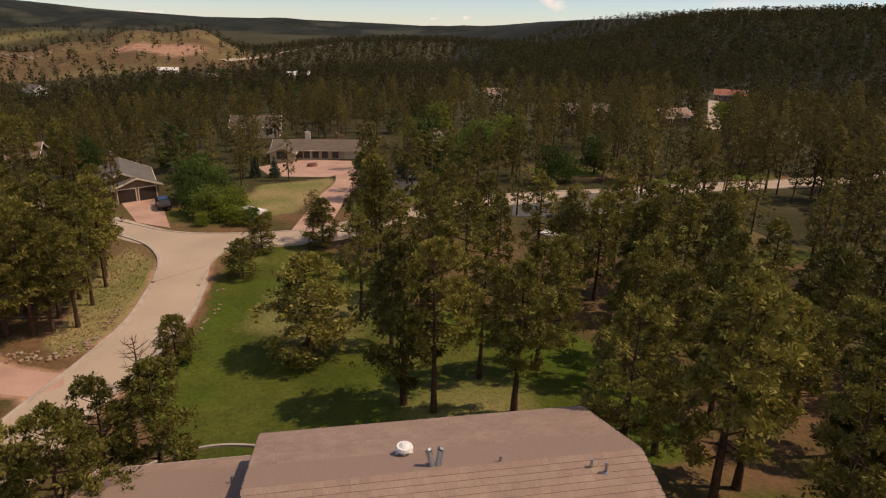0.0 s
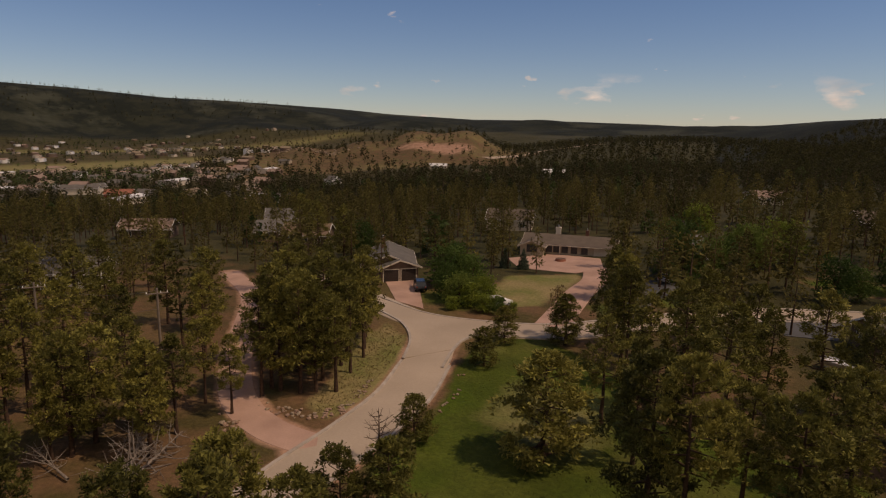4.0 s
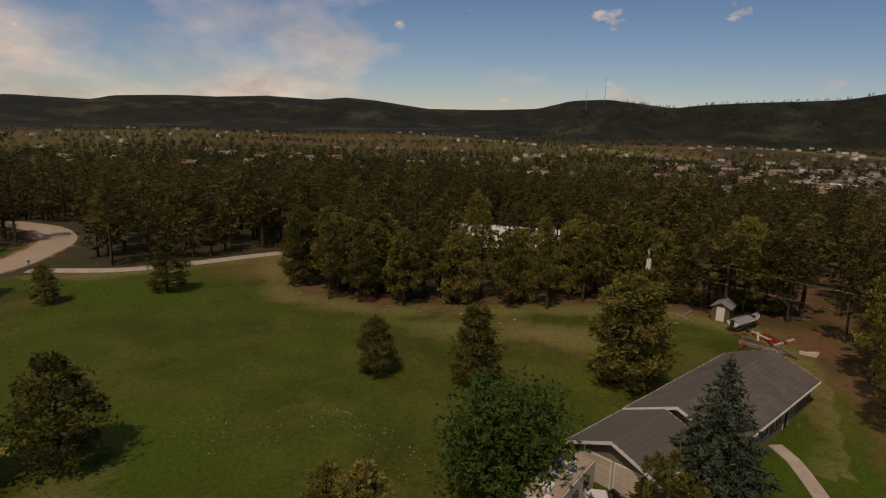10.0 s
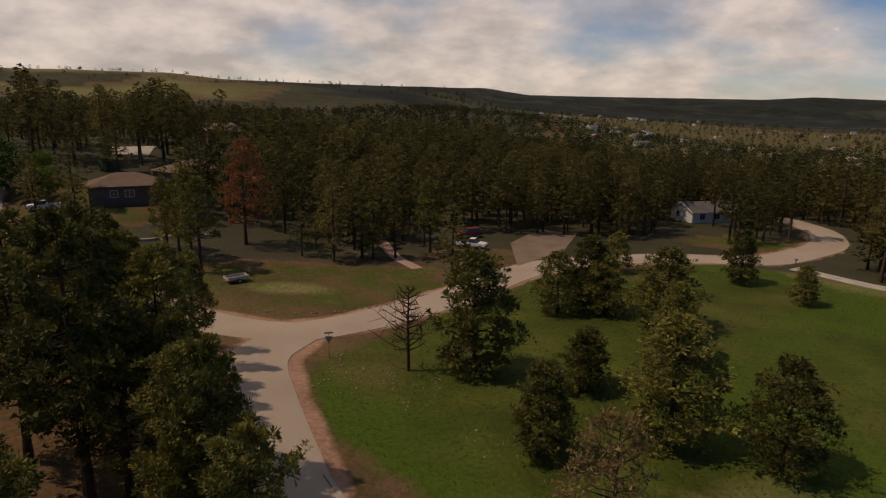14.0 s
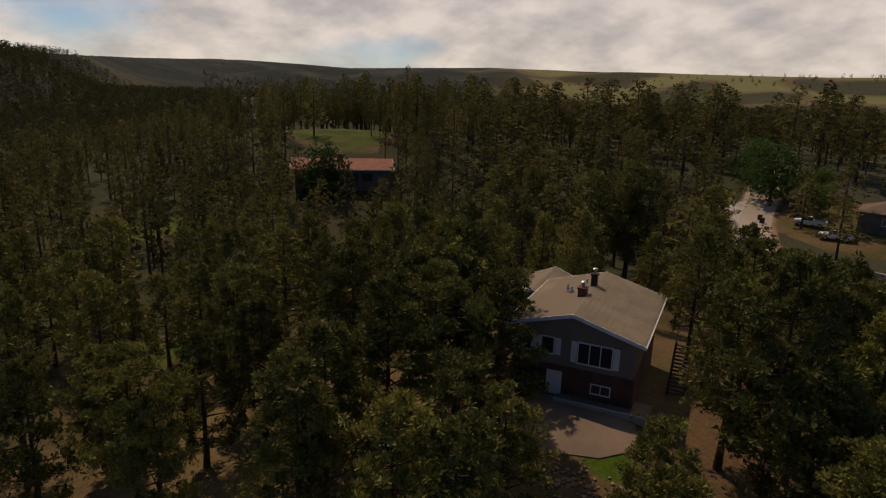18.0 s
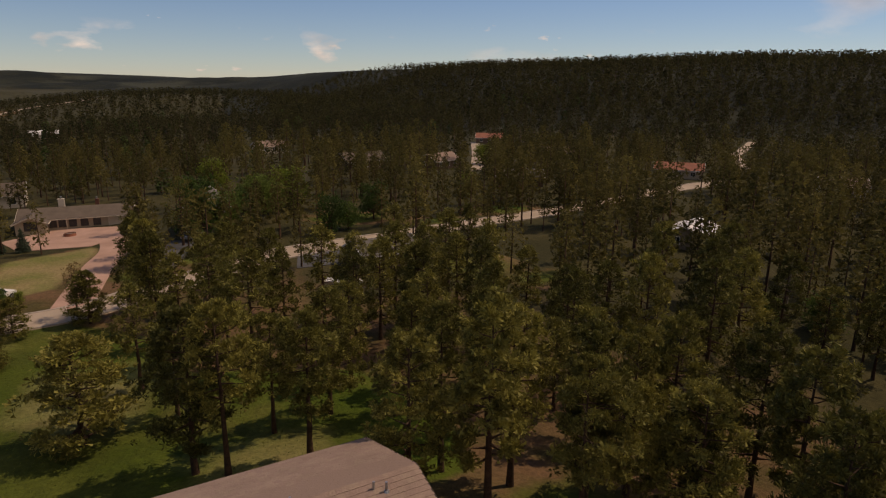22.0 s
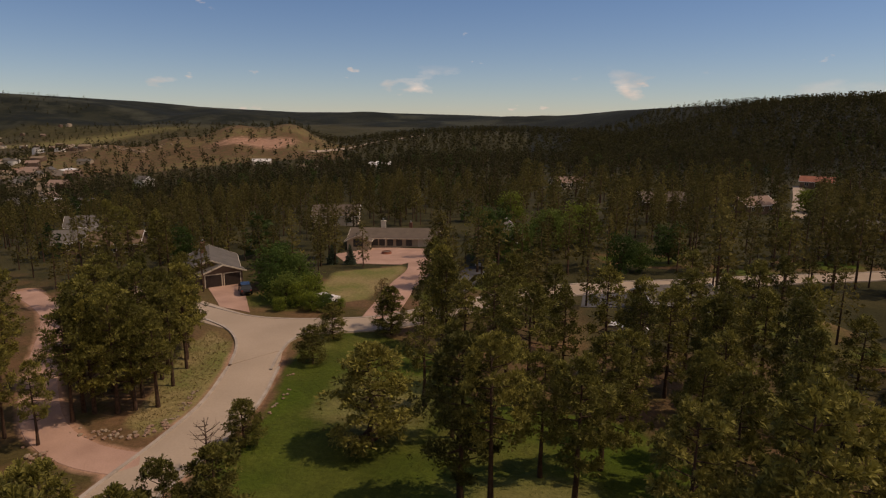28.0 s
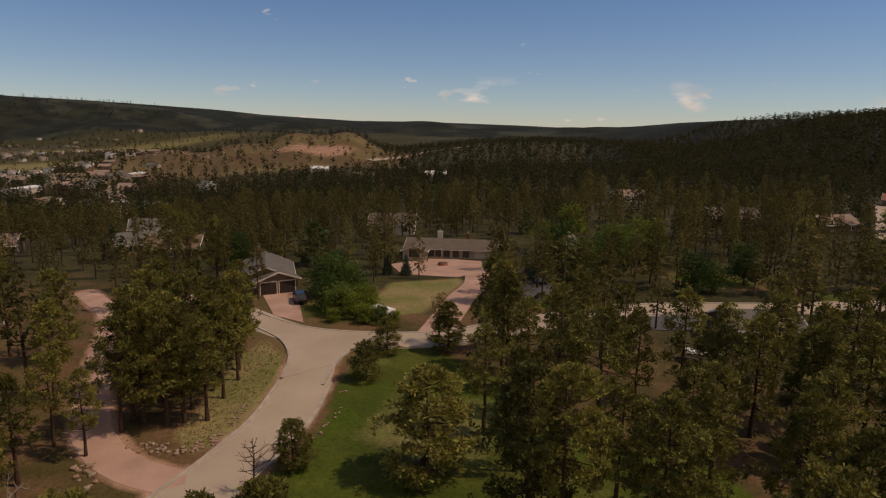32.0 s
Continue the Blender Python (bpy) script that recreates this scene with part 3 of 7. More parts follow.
    lush = np.maximum.reduce([lush, 0.45 * soft(inside(RANCH_LAWN, X, Y)), 0.75 * np.exp(-((X + 35) / 8) ** 2 - ((Y - 89) / 7) ** 2), 0.7 * np.exp(-((X + 12) / 5) ** 2 - ((Y - 96) / 8) ** 2), 0.8 * np.exp(-((X - 25.3) / 3) ** 2 - ((Y + 26.3) / 2) ** 2), 0.5 * np.exp(-((X - 66) / 22) ** 2 - ((Y + 122) / 22) ** 2)])
    lush = np.maximum.reduce([lush, far_hill * 0.6, 0.45 * valley * smooth(84, 98, A), 0.7 * np.exp(-((X + 60) / 15) ** 2 - ((Y + 118) / 9) ** 2), 0.6 * np.exp(-((X + 6) / 10) ** 2 - ((Y + 104) / 6) ** 2), 0.9 * np.exp(-((X - 36) / 9) ** 2 - ((Y - 86) / 7) ** 2), 0.7 * np.exp(-((X - 45) / 6) ** 2 - ((Y - 76) / 5) ** 2), 0.9 * np.exp(-((X - 43) / 9) ** 2 - ((Y - 121) / 4) ** 2)])
    edge = np.minimum.reduce([beside(ROAD, X, Y) - 3.1, beside(LOWER_ROAD, X, Y) - 4.0, beside(CROSS_ROAD, X, Y) - 3.6, beside(TRACK, X, Y) - 1.9])
    dirt = np.maximum.reduce([(0.16 + 0.15 * wave) * hillside, 0.25 * strip, 0.75 * soft(0.4 - edge, 1.5) * (R < 200), 0.95 * np.exp(-((A - 24.8) / 2.2) ** 2 - ((R - 800) / 55) ** 2), 0.95 * np.exp(-((A - 39.4) / 0.9) ** 2 - ((R - 860) / 90) ** 2)])
    # past bearing 264 the dark ridge colour stands in for shade between pines
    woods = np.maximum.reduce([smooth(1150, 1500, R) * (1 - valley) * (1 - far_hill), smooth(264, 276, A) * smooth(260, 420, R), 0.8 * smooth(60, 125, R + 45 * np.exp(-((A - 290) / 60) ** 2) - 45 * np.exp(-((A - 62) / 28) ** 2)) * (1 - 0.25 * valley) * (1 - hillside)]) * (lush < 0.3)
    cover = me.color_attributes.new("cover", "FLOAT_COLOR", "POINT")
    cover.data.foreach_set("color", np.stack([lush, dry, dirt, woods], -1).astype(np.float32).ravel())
    return tagged(new("ground", me), "rolling pine country with grass, bare soil and litter", "ground", kind="structure")


build_land()


def resample(line, step):
    """Even points along a smooth line through the given ones."""
    p = np.array(line, float)
    p = np.vstack([2 * p[0] - p[1], p, 2 * p[-1] - p[-2]])
    out = []
    for i in range(1, len(p) - 2):
        n = max(2, int(np.hypot(*(p[i + 1] - p[i])) / step))
        for t in np.arange(n) / n:
            out.append(0.5 * (2 * p[i] + (p[i + 1] - p[i - 1]) * t + (2 * p[i - 1] - 5 * p[i] + 4 * p[i + 1] - p[i + 2]) * t * t + (3 * p[i] - p[i - 1] - 3 * p[i + 1] + p[i + 2]) * t ** 3))
    return np.array(out + [p[-2]])


def ribbon(name, line, offs, lifts, mat, label, step=1.2, category="road"):
    """A strip that lies on the land; offs: distances across, lifts: heights over the land."""
    p = resample(line, step)
    d = np.gradient(p, axis=0)
    d /= np.linalg.norm(d, axis=1, keepdims=True)
    side = np.stack([-d[:, 1], d[:, 0]], 1)
    verts, faces, m = [], [], len(offs)
    for i in range(len(p)):
        for o, h in zip(offs, lifts):
            q = p[i] + side[i] * o
            verts.append((q[0], q[1], gz(*q) + h))
    for i in range(len(p) - 1):
        for k in range(m - 1):
            a = i * m + k
            faces.append((a + 1, a, a + m, a + m + 1))
    return tagged(new(name, mesh_of(name, verts, faces, [mat], smooth_faces=False)), label, category, kind="structure")


def pad(name, poly, mat, label, lift=0.08, category="driveway"):
    """A paved area that lies on the land."""
    c = np.mean(poly, axis=0)
    loop = []
    for (ax, ay), (bx, by) in zip(poly, poly[1:] + poly[:1]):
        n = max(2, int(math.hypot(bx - ax, by - ay) / 1.2))
        loop += [(ax + (bx - ax) * i / n, ay + (by - ay) * i / n) for i in range(n)]
    rings, n = 9, len(loop)
    verts = [(c[0], c[1], gz(*c) + lift)]
    for k in range(1, rings + 1):
        for q in loop:
            x, y = c + (np.array(q) - c) * k / rings
            verts.append((x, y, gz(x, y) + lift))
    for q in loop:
        verts.append((q[0], q[1], gz(*q) - 0.1))
    faces = [(0, 1 + i, 1 + (i + 1) % n) for i in range(n)]
    for k in range(rings):
        for i in range(n):
            a, b = 1 + k * n + i, 1 + k * n + (i + 1) % n
            faces.append((a, a + n, b + n, b))
    return tagged(new(name, mesh_of(name, verts, faces, [mat])), label, category, kind="structure")


def road_with_kerbs(name, line, half, mat, label, kerb=True, step=1.2):
    ribbon(name, line, (-half - 0.1, -half, -half * 0.5, 0, half * 0.5, half, half + 0.1), (-0.2, 0.06, 0.1, 0.12, 0.1, 0.06, -0.2), mat, label, step)
    if kerb:
        kerbs(line, half, step)


def kerbs(line, half, step=1.2):
    for s in (-1, 1):
        ribbon("kerb", line, sorted((s * (half - 0.05), s * half, s * (half + 0.3), s * (half + 0.34))), (0.0, 0.19, 0.2, -0.1) if s > 0 else (-0.1, 0.2, 0.19, 0.0), MAT["kerb"], "low pale concrete kerb beside the road", step, "kerb")


road_with_kerbs("road_1", ROAD, 2.65, MAT["asphalt"], "sun-bleached residential asphalt road", kerb=False)
kerbs(ROAD[:10], 2.65)
road_with_kerbs("road_2", LOWER_ROAD, 3.0, MAT["asphalt"], "worn pinkish asphalt road to the junction", kerb=False)
road_with_kerbs("road_3", CROSS_ROAD, 3.2, MAT["asphalt"], "worn pinkish asphalt road between pines", kerb=False)
road_with_kerbs("road_4", STREET, 2.9, MAT["asphalt"], "pale residential street beyond the pines", kerb=False)
kerbs(STREET[6:], 2.9)
# the fork: one paved flare, with kerbs that curve round it
FORK_LEFT = ((-31.2, 63.0), (-33.2, 69.0), (-36.2, 73.6), (-40, 76.7), (-49.8, 82.4), (-60.6, 88.0))
FORK_RIGHT = ((-26.2, 62.6), (-27.2, 68.4), (-27.2, 72.6), (-25.0, 75.2), (-17.0, 78.4), (-8.2, 85.8))
FORK_FAR = ((-63, 93.8), (-52.3, 88.4), (-43.3, 83.4), (-36, 80.2), (-28.6, 80.4), (-19.4, 83.6), (-12, 90.2))
pad("road_11", FORK_LEFT[:4] + FORK_FAR[2:6] + FORK_RIGHT[4:0:-1], MAT["asphalt"], "broad worn asphalt fork where two streets meet", 0.135, "road")
for edge_line in (FORK_LEFT, FORK_RIGHT, FORK_FAR):
    ribbon("kerb", edge_line, (-0.2, -0.16, 0.16, 0.2), (-0.1, 0.2, 0.2, -0.1), MAT["kerb"], "low pale concrete kerb round the fork", 1.0, "kerb")
ribbon("road_5", TRACK, (-1.9, -1.7, 0, 1.7, 1.9), (-0.2, 0.05, 0.09, 0.05, -0.2), MAT["pink_gravel"], "pink gravel side road", 1.2)
ribbon("road_6", PATH_WEST, (-1.5, -1.4, 0, 1.4, 1.5), (-0.2, 0.06, 0.1, 0.06, -0.2), MAT["concrete"], "narrow pale gravel drive along the trees", 1.2)
ribbon("road_7", RANCH_DRIVE, (-2.5, -2.3, 0, 2.3, 2.5), (-0.2, 0.06, 0.1, 0.06, -0.2), MAT["pink_gravel"], "pink gravel drive up to the ranch house", 1.2)
pad("driveway_1", GARAGE_DRIVE, MAT["pink_gravel"], "pink concrete driveway before a double garage")
pad("driveway_2", HILL_DRIVE, MAT["brown_concrete"], "tan concrete parking apron by the hillside house")
pad("driveway_3", WEST_DRIVE, MAT["concrete"], "pale concrete driveway with a rounded apron")
ribbon("driveway_8", ((-40, 8), (-35, 12), (-26, 17)), (-2.3, -2.2, 0, 2.2, 2.3), (-0.2, 0.06, 0.1, 0.06, -0.2), MAT["concrete"], "pale concrete drive down to the road", 1.0, "driveway")
pad("driveway_4", FORECOURT, MAT["pink_gravel"], "broad pink gravel forecourt")
ribbon("road_8", HILL_STREET, (-2.3, -2.2, 0, 2.2, 2.3), (-0.3, 0.12, 0.2, 0.12, -0.3), MAT["asphalt"], "pale street that climbs the wooded slope", 3)
ribbon("road_9", FAR_STREET, (-2.4, -2.2, 0, 2.2, 2.4), (-0.3, 0.12, 0.2, 0.12, -0.3), MAT["asphalt"], "pale street between the hillside pines", 3)
ribbon("road_10", ((-236, 690), (-229, 760), (-224, 830), (-205, 905), (-150, 985)), (-6, 0, 6), (0.9, 1.4, 0.9), MAT["asphalt"], "pale highway in the far valley", 8)
pad("driveway_9", ((-12, -97), (-12.5, -113), (-19.5, -126), (-27, -124), (-21, -107)), MAT["brown_concrete"], "grey-brown gravel parking place beside the road")
ribbon("path_1", ((11, -113), (7.6, -102.3), (3.6, -95.3)), (-1.0, -0.9, 0.9, 1.0), (-0.2, 0.05, 0.05, -0.2), MAT["pink_gravel"], "narrow bare earth path through the verge", 1.0, "path")
pad("driveway_5", ((74, -160), (84, -158), (90, -172), (80, -178)), MAT["concrete"], "pale concrete driveway among southern pines")
pad("driveway_6", ((80, -106), (84, -104), (92, -112), (86, -118)), MAT["concrete"], "pale concrete driveway with waste bins")
pad("driveway_7", ((-13, 96), (-9, 94), (-3, 116), (-9, 117)), MAT["dark_asphalt"], "dark asphalt driveway beside the street")
pad("driveway_10", ((10.5, 94), (17, 94.5), (19, 103.5), (11.5, 101.5)), MAT["dark_asphalt"], "dark asphalt driveway beside the street")
pad("driveway_11", ((22.5, 96.5), (29, 98), (31, 107.5), (24, 105)), MAT["dark_asphalt"], "dark asphalt driveway beside the street")
ribbon("edging_1", ((56.5, -101), (53, -103), (49.6, -103.6), (45, -107), (39, -109.5)), (-0.2, -0.18, 0.18, 0.2), (-0.2, 0.45, 0.45, -0.2), MAT["kerb"], "low curved pale stone garden wall", 0.8, "wall")

# ---- trees ----
def tufts(rng, centres, size, blades, width, upward=0.35, stretch=1.0):
    """Bunches of needles or leaves: thin triangles that spread from each centre."""
    n = len(centres)
    d = rng.normal(size=(n, blades, 3))
    d[..., 2] = d[..., 2] * 0.8 + upward
    d /= np.linalg.norm(d, axis=-1, keepdims=True)
    s = rng.normal(size=(n, blades, 3))
    s -= d * (s * d).sum(-1, keepdims=True)
    s /= np.linalg.norm(s, axis=-1, keepdims=True)
    length = np.reshape(size, (-1, 1, 1)) * rng.uniform(0.7, 1.25, (n, blades, 1))
    c = centres[:, None, :] - d * length * 0.3
    w = width * np.reshape(size, (-1, 1, 1))
    v = np.stack([c + s * w, c - s * w, c + d * length * 1.3 * stretch], 2).reshape(-1, 3)
    tris = np.arange(n * blades * 3).reshape(-1, 3)
    return v, tris


def stem(points, radii, sides):
    """A tapered, bent stem as points and triangles."""
    p = np.asarray(points, float)
    ang = np.arange(sides) * 2 * np.pi / sides
    v, tris = [], []
    for i, (q, r) in enumerate(zip(p, radii)):
        d = p[min(i + 1, len(p) - 1)] - p[max(i - 1, 0)]
        d /= np.linalg.norm(d) + 1e-9
        u = np.cross(d, (0.3, 0.9, 0.1))
        u /= np.linalg.norm(u) + 1e-9
        w = np.cross(d, u)
        v.append(q + r * (np.cos(ang)[:, None] * u + np.sin(ang)[:, None] * w))
    for i in range(len(p) - 1):
        for j in range(sides):
            a, b = i * sides + j, i * sides + (j + 1) % sides
            tris += [(a, b, b + sides), (a, b + sides, a + sides)]
    return np.concatenate(v), np.array(tris)


def merge(pieces):
    vs, fs, n = [], [], 0
    for v, f in pieces:
        vs.append(v)
        fs.append(np.asarray(f) + n)
        n += len(v)
    return np.concatenate(vs), np.concatenate(fs)


def clumps_of(rng, centres, size, leaves, flat=0.8, out=None, spread=0.27, spikes=0.0):
    """Ragged balls of needles or leaves: small triangles that face outwards, tilted at random. Gives points, triangles, tone."""
    n = len(centres)
    d = rng.normal(size=(n, leaves, 3))
    d[..., 2] += 0.35
    if out is not None:
        d += 0.5 * out[:, None, :]
    d /= np.linalg.norm(d, axis=-1, keepdims=True)
    thin = (np.arange(leaves) < spikes * leaves)[None, :, None, None]
    corner = d[:, :, None, :] + rng.normal(0, 1, (n, leaves, 3, 3)) * np.where(thin, 0.10, spread)
    corner /= np.linalg.norm(corner, axis=-1, keepdims=True)
    reach = rng.uniform(0.85, 1.3, (n, leaves, 3, 1)) * np.where(thin, 1.2, 1.0)
    reach[:, :, 0] = rng.uniform(0.1, 0.55, (n, leaves, 1))
    v = centres[:, None, None, :] + corner * reach * np.reshape(size, (-1, 1, 1, 1)) * (1, 1, flat)
    tone = np.repeat(rng.uniform(0, 1, n), leaves * 3)
    return v.reshape(-1, 3), np.arange(n * leaves * 3).reshape(-1, 3), tone


def pine_shape(seed, h, bare, width, tuft, limbs, per_limb, leaves=12, top=0.35, lean=0.25, taper=0.5, sag=0.0):
    """A pine: bent tapering trunk, limbs that rise at their ends, and round clumps of needles on their twigs. Gives trunk, limbs, crown."""
    rng = np.random.default_rng(seed)
    zs = np.linspace(0, 1, 8)
    off = np.cumsum(rng.normal(0, lean / 8, (8, 2)), 0) * h / 10
    line = np.column_stack([off[:, 0], off[:, 1], zs * h])
    line[0, 2] = -0.4
    r0 = 0.016 * h + 0.04
    trunk = stem(line, r0 * (1 - zs * 0.93) * np.where(zs == 0, 1.25, 1), 8)
    wood, centres, sizes, outs = [], [], [], []
    lopsided, turn = rng.uniform(0.0, 0.28), rng.uniform(0, 6.28)
    for i in range(limbs):
        f = min(bare + (1 - bare) * ((i + rng.uniform(0, 0.9)) / limbs) ** 0.92, 0.985)
        base = np.array([np.interp(f, zs, line[:, 0]), np.interp(f, zs, line[:, 1]), f * h])
        u = (f - bare) / (1 - bare)
        a = i * 2.4 + rng.uniform(-0.6, 0.6)
        reach = width * (min(1.0, 0.62 + u * 1.6) * (1 - u) ** taper + top * 0.2 * u) * rng.uniform(0.6, 1.15) * (1 + lopsided * math.cos(a - turn))
        rise = rng.uniform(-0.22, 0.18) + 0.55 * u - sag
        out = np.array([math.cos(a), math.sin(a), rise])
        bend = base + out * reach * 0.6 + (0, 0, -0.07 * reach)
        tip = base + out * reach + (0, 0, 0.10 * reach)
        wood.append(stem([base, bend, tip], [0.010 * h * (1 - f) + 0.025, 0.028, 0.012], 4))
        m = max(3, int(per_limb * (0.35 + 0.75 * reach / width)))
        t = rng.uniform(0.42, 1.0, m) ** 0.7
        side = rng.normal(0, 0.24, m) * reach * (0.5 + 0.7 * t)
        across = np.array([-math.sin(a), math.cos(a), 0.0])
        c = base + (tip - base) * t[:, None] + side[:, None] * across + np.column_stack([np.zeros(m), np.zeros(m), rng.normal(0.05, 0.12, m) * (0.6 + 0.4 * reach)])
        centres.append(c)
        outs.append(np.tile(out / np.linalg.norm(out), (m, 1)))
        sizes.append(tuft * rng.uniform(0.7, 1.3, m))
    k = 7
    centres.append(line[-1] + rng.normal(0, 0.28, (k, 3)) * (1, 1, 1.3) - (0, 0, 0.2))
    outs.append(np.tile((0.0, 0.0, 1.0), (k, 1)))
    sizes.append(np.full(k, tuft))
    crown = clumps_of(rng, np.concatenate(centres), np.concatenate(sizes), leaves, 1.05, np.concatenate(outs) + (0, 0, 0.6), 0.30, 0.7)
    return trunk, merge(wood), crown


def broadleaf_shape(seed, h, width, leaf, clumps, per, blades=5):
    """A leafy tree: short trunk that forks into limbs, with leaf bunches in uneven clumps."""
    rng = np.random.default_rng(seed)
    fork = h * 0.22
    trunk = stem([(0, 0, -0.3), (0.05, 0, fork * 0.6), (0, 0.08, fork * 1.3)], [0.03 * h, 0.024 * h, 0.02 * h], 8)
    wood, centres = [], []
    for i in range(clumps):
        a, e = i * 2.4 + rng.uniform(-0.4, 0.4), rng.uniform(0.05, 1.0)
        rr = width * math.sqrt(max(0.05, 1 - (e * 1.1 - 0.35) ** 2)) * rng.uniform(0.45, 0.95)
        tip = np.array([rr * math.cos(a), rr * math.sin(a), h * (0.10 + 0.84 * e)])
        wood.append(stem([(0, 0, fork), (tip[0] * 0.4, tip[1] * 0.4, fork + (tip[2] - fork) * 0.6), tip], [0.012 * h, 0.008 * h, 0.02], 4))
        centres.append(tip + rng.normal(0, 1, (per, 3)) * width * (0.26, 0.26, 0.2))
    c = np.concatenate(centres)
    crown = tufts(rng, c, leaf * rng.uniform(0.7, 1.25, len(c)), blades, 0.3, 0.1)
    return trunk, merge(wood), crown


def spruce_shape(seed, h, width, rows=26, tuft=0.42):
    """A spruce: drooping whorls that narrow evenly to a point."""
    rng = np.random.default_rng(seed)
    trunk = stem([(0, 0, -0.3), (0, 0, h * 0.5), (0, 0, h)], [0.018 * h, 0.012 * h, 0.01], 8)
    wood, centres, sizes = [], [], []
    for i in range(rows):
        f = 0.05 + 0.93 * i / rows
        reach0 = width * (1 - f) ** 0.85 * (1 if f > 0.12 else 0.85)
        for k in range(max(4, int(13 * (1 - f)))):
            a = k * 2 * math.pi / max(4, int(13 * (1 - f))) + i * 0.7 + rng.uniform(-0.15, 0.15)
            reach = reach0 * rng.uniform(0.75, 1.1)
            tip = np.array([reach * math.cos(a), reach * math.sin(a), f * h - 0.16 * reach])
            base = np.array([0, 0, f * h])
            wood.append(stem([base, tip], [0.03, 0.012], 3))
            m = max(2, int(reach / 0.26))
            t = np.linspace(0.3, 1.02, m)
            centres.append(base + (tip - base) * t[:, None] + rng.normal(0, 0.07, (m, 3)))
            sizes.append(np.full(m, tuft) * (0.7 + 0.3 * (1 - f)))
    centres.append(np.array([[0, 0, h * 0.97], [0, 0, h]]))
    sizes.append(np.array([0.3, 0.3]))
    crown = tufts(rng, np.concatenate(centres), np.concatenate(sizes), 6, 0.16, 0.0)
    return trunk, merge(wood), crown


def tree(name, shape, mat, label, category="tree", group=""):
    """One tree with trunk, limbs and crown, at the origin."""
    t = thing(name, label, category, group=group)
    part("trunk", tri_mesh("trunk", *merge(shape[:2]), MAT["bark"]), None, t)
    me = tri_mesh("crown", *shape[2][:2], mat)
    if len(shape[2]) > 2:
        me.attributes.new("tone", "FLOAT", "POINT").data.foreach_set("value", shape[2][2].astype(np.float32))
    part("crown", me, None, t)
    return t


FOREST_GROUP = "ponderosa pines round the clearing"
PINE_LABEL = "tall ponderosa pine with a ragged olive-green crown"
PINES, FINE = [], []
for seed, h, bare, width, limbs in ((1, 12, 0.26, 3.1, 34), (2, 12, 0.34, 2.8, 30), (3, 12, 0.20, 3.4, 38), (4, 12, 0.40, 3.1, 28), (5, 12, 0.30, 2.6, 32), (6, 12, 0.16, 3.2, 40)):
    FINE.append((h, tree("pine_tree", pine_shape(seed, h, bare, width, 0.29, limbs, 22, 24), MAT["needles"], PINE_LABEL, group=FOREST_GROUP)))
    PINES.append((h, tree("pine_tree", pine_shape(seed + 60, h, bare, width * 0.9, 0.36, limbs, 13, 16), MAT["needles"], PINE_LABEL, group=FOREST_GROUP)))
BUSHY = []
for seed, width in ((11, 2.7), (12, 3.1), (13, 2.4)):
    BUSHY.append((8, tree("pine_tree", pine_shape(seed, 8, 0.03, width, 0.28, 58, 19, 15, top=0.12, taper=0.55), MAT["needles"], "young bushy pine with branches down to the grass", group="young pines in the meadow")))
used = set()


def plant(stock, x, y, h, spin, fat=1.0, label=""):
    """Sets a copy of a stock tree on the land; the first one set of each kind is the stock itself."""
    h0, t = stock
    s = h / h0
    m = Matrix.Translation((x, y, gz(x, y))) @ Matrix.Rotation(spin, 4, "Z") @ Matrix.Diagonal((s * fat, s * fat, s, 1))
    if t.name not in used:
        used.add(t.name)
        t.matrix_world = m
        ob = t
    else:
        ob = copy_thing(t, m @ Matrix.Diagonal((1 / t.scale.x, 1 / t.scale.y, 1 / t.scale.z, 1)))
    if label:
        ob["label"] = label
    return ob


rng = np.random.default_rng(7)
# x, y, height of pines that stand out by themselves
LONE = ((-2.7, 40.2, 12.1), (-0.4, 39, 12.5), (5.4, 39.4, 11.5), (11.1, 52.8, 10), (13.9, 34.3, 12.4), (17.9, 31.1, 12.5), (-7.9, 57.1, 10), (2.2, 58.1, 12.5), (-10.1, 79.9, 12), (33.8, 80.3, 11), (10.3, 29.6, 11), (3.2, 45, 10), (-4.5, 51, 10.5), (8, 47, 11), (15, 45, 11), (20, 40, 12), (18, 50, 11), (24, 48, 12), (13, 60, 11), (20, 58, 12), (6, 64, 11), (26, 56, 12), (0, 66, 11), (11, 69, 12), (-5, 68, 10))
LONE_ISLE = ((-39, 59, 12), (-37.4, 61, 11), (-35.5, 61.5, 9.5), (-37, 64, 11), (-43, 66, 11.5), (-46, 62, 11), (-40.5, 70.5, 10.5), (-48.5, 67, 11), (-33.5, 52.4, 9.5), (-36.4, 50.5, 12), (-39.8, 50.3, 11.5), (-38.5, 66.8, 8.5), (-38.7, 67.5, 8.6), (-41.2, 36.2, 9), (-46.9, 31.9, 8), (-46.4, 33.2, 10), (-46.5, 35.5, 9.9), (-56.8, 34.8, 8), (-38.5, 50.2, 11), (-39.5, 48.4, 10.5), (-35.2, 51.4, 11), (-34.6, 57, 10), (-50.5, 52.5, 10), (-36.1, 54, 9), (-36.6, 58.3, 9), (-40, 55, 11), (-42, 60, 11), (-41, 64, 10), (-44, 56, 11))
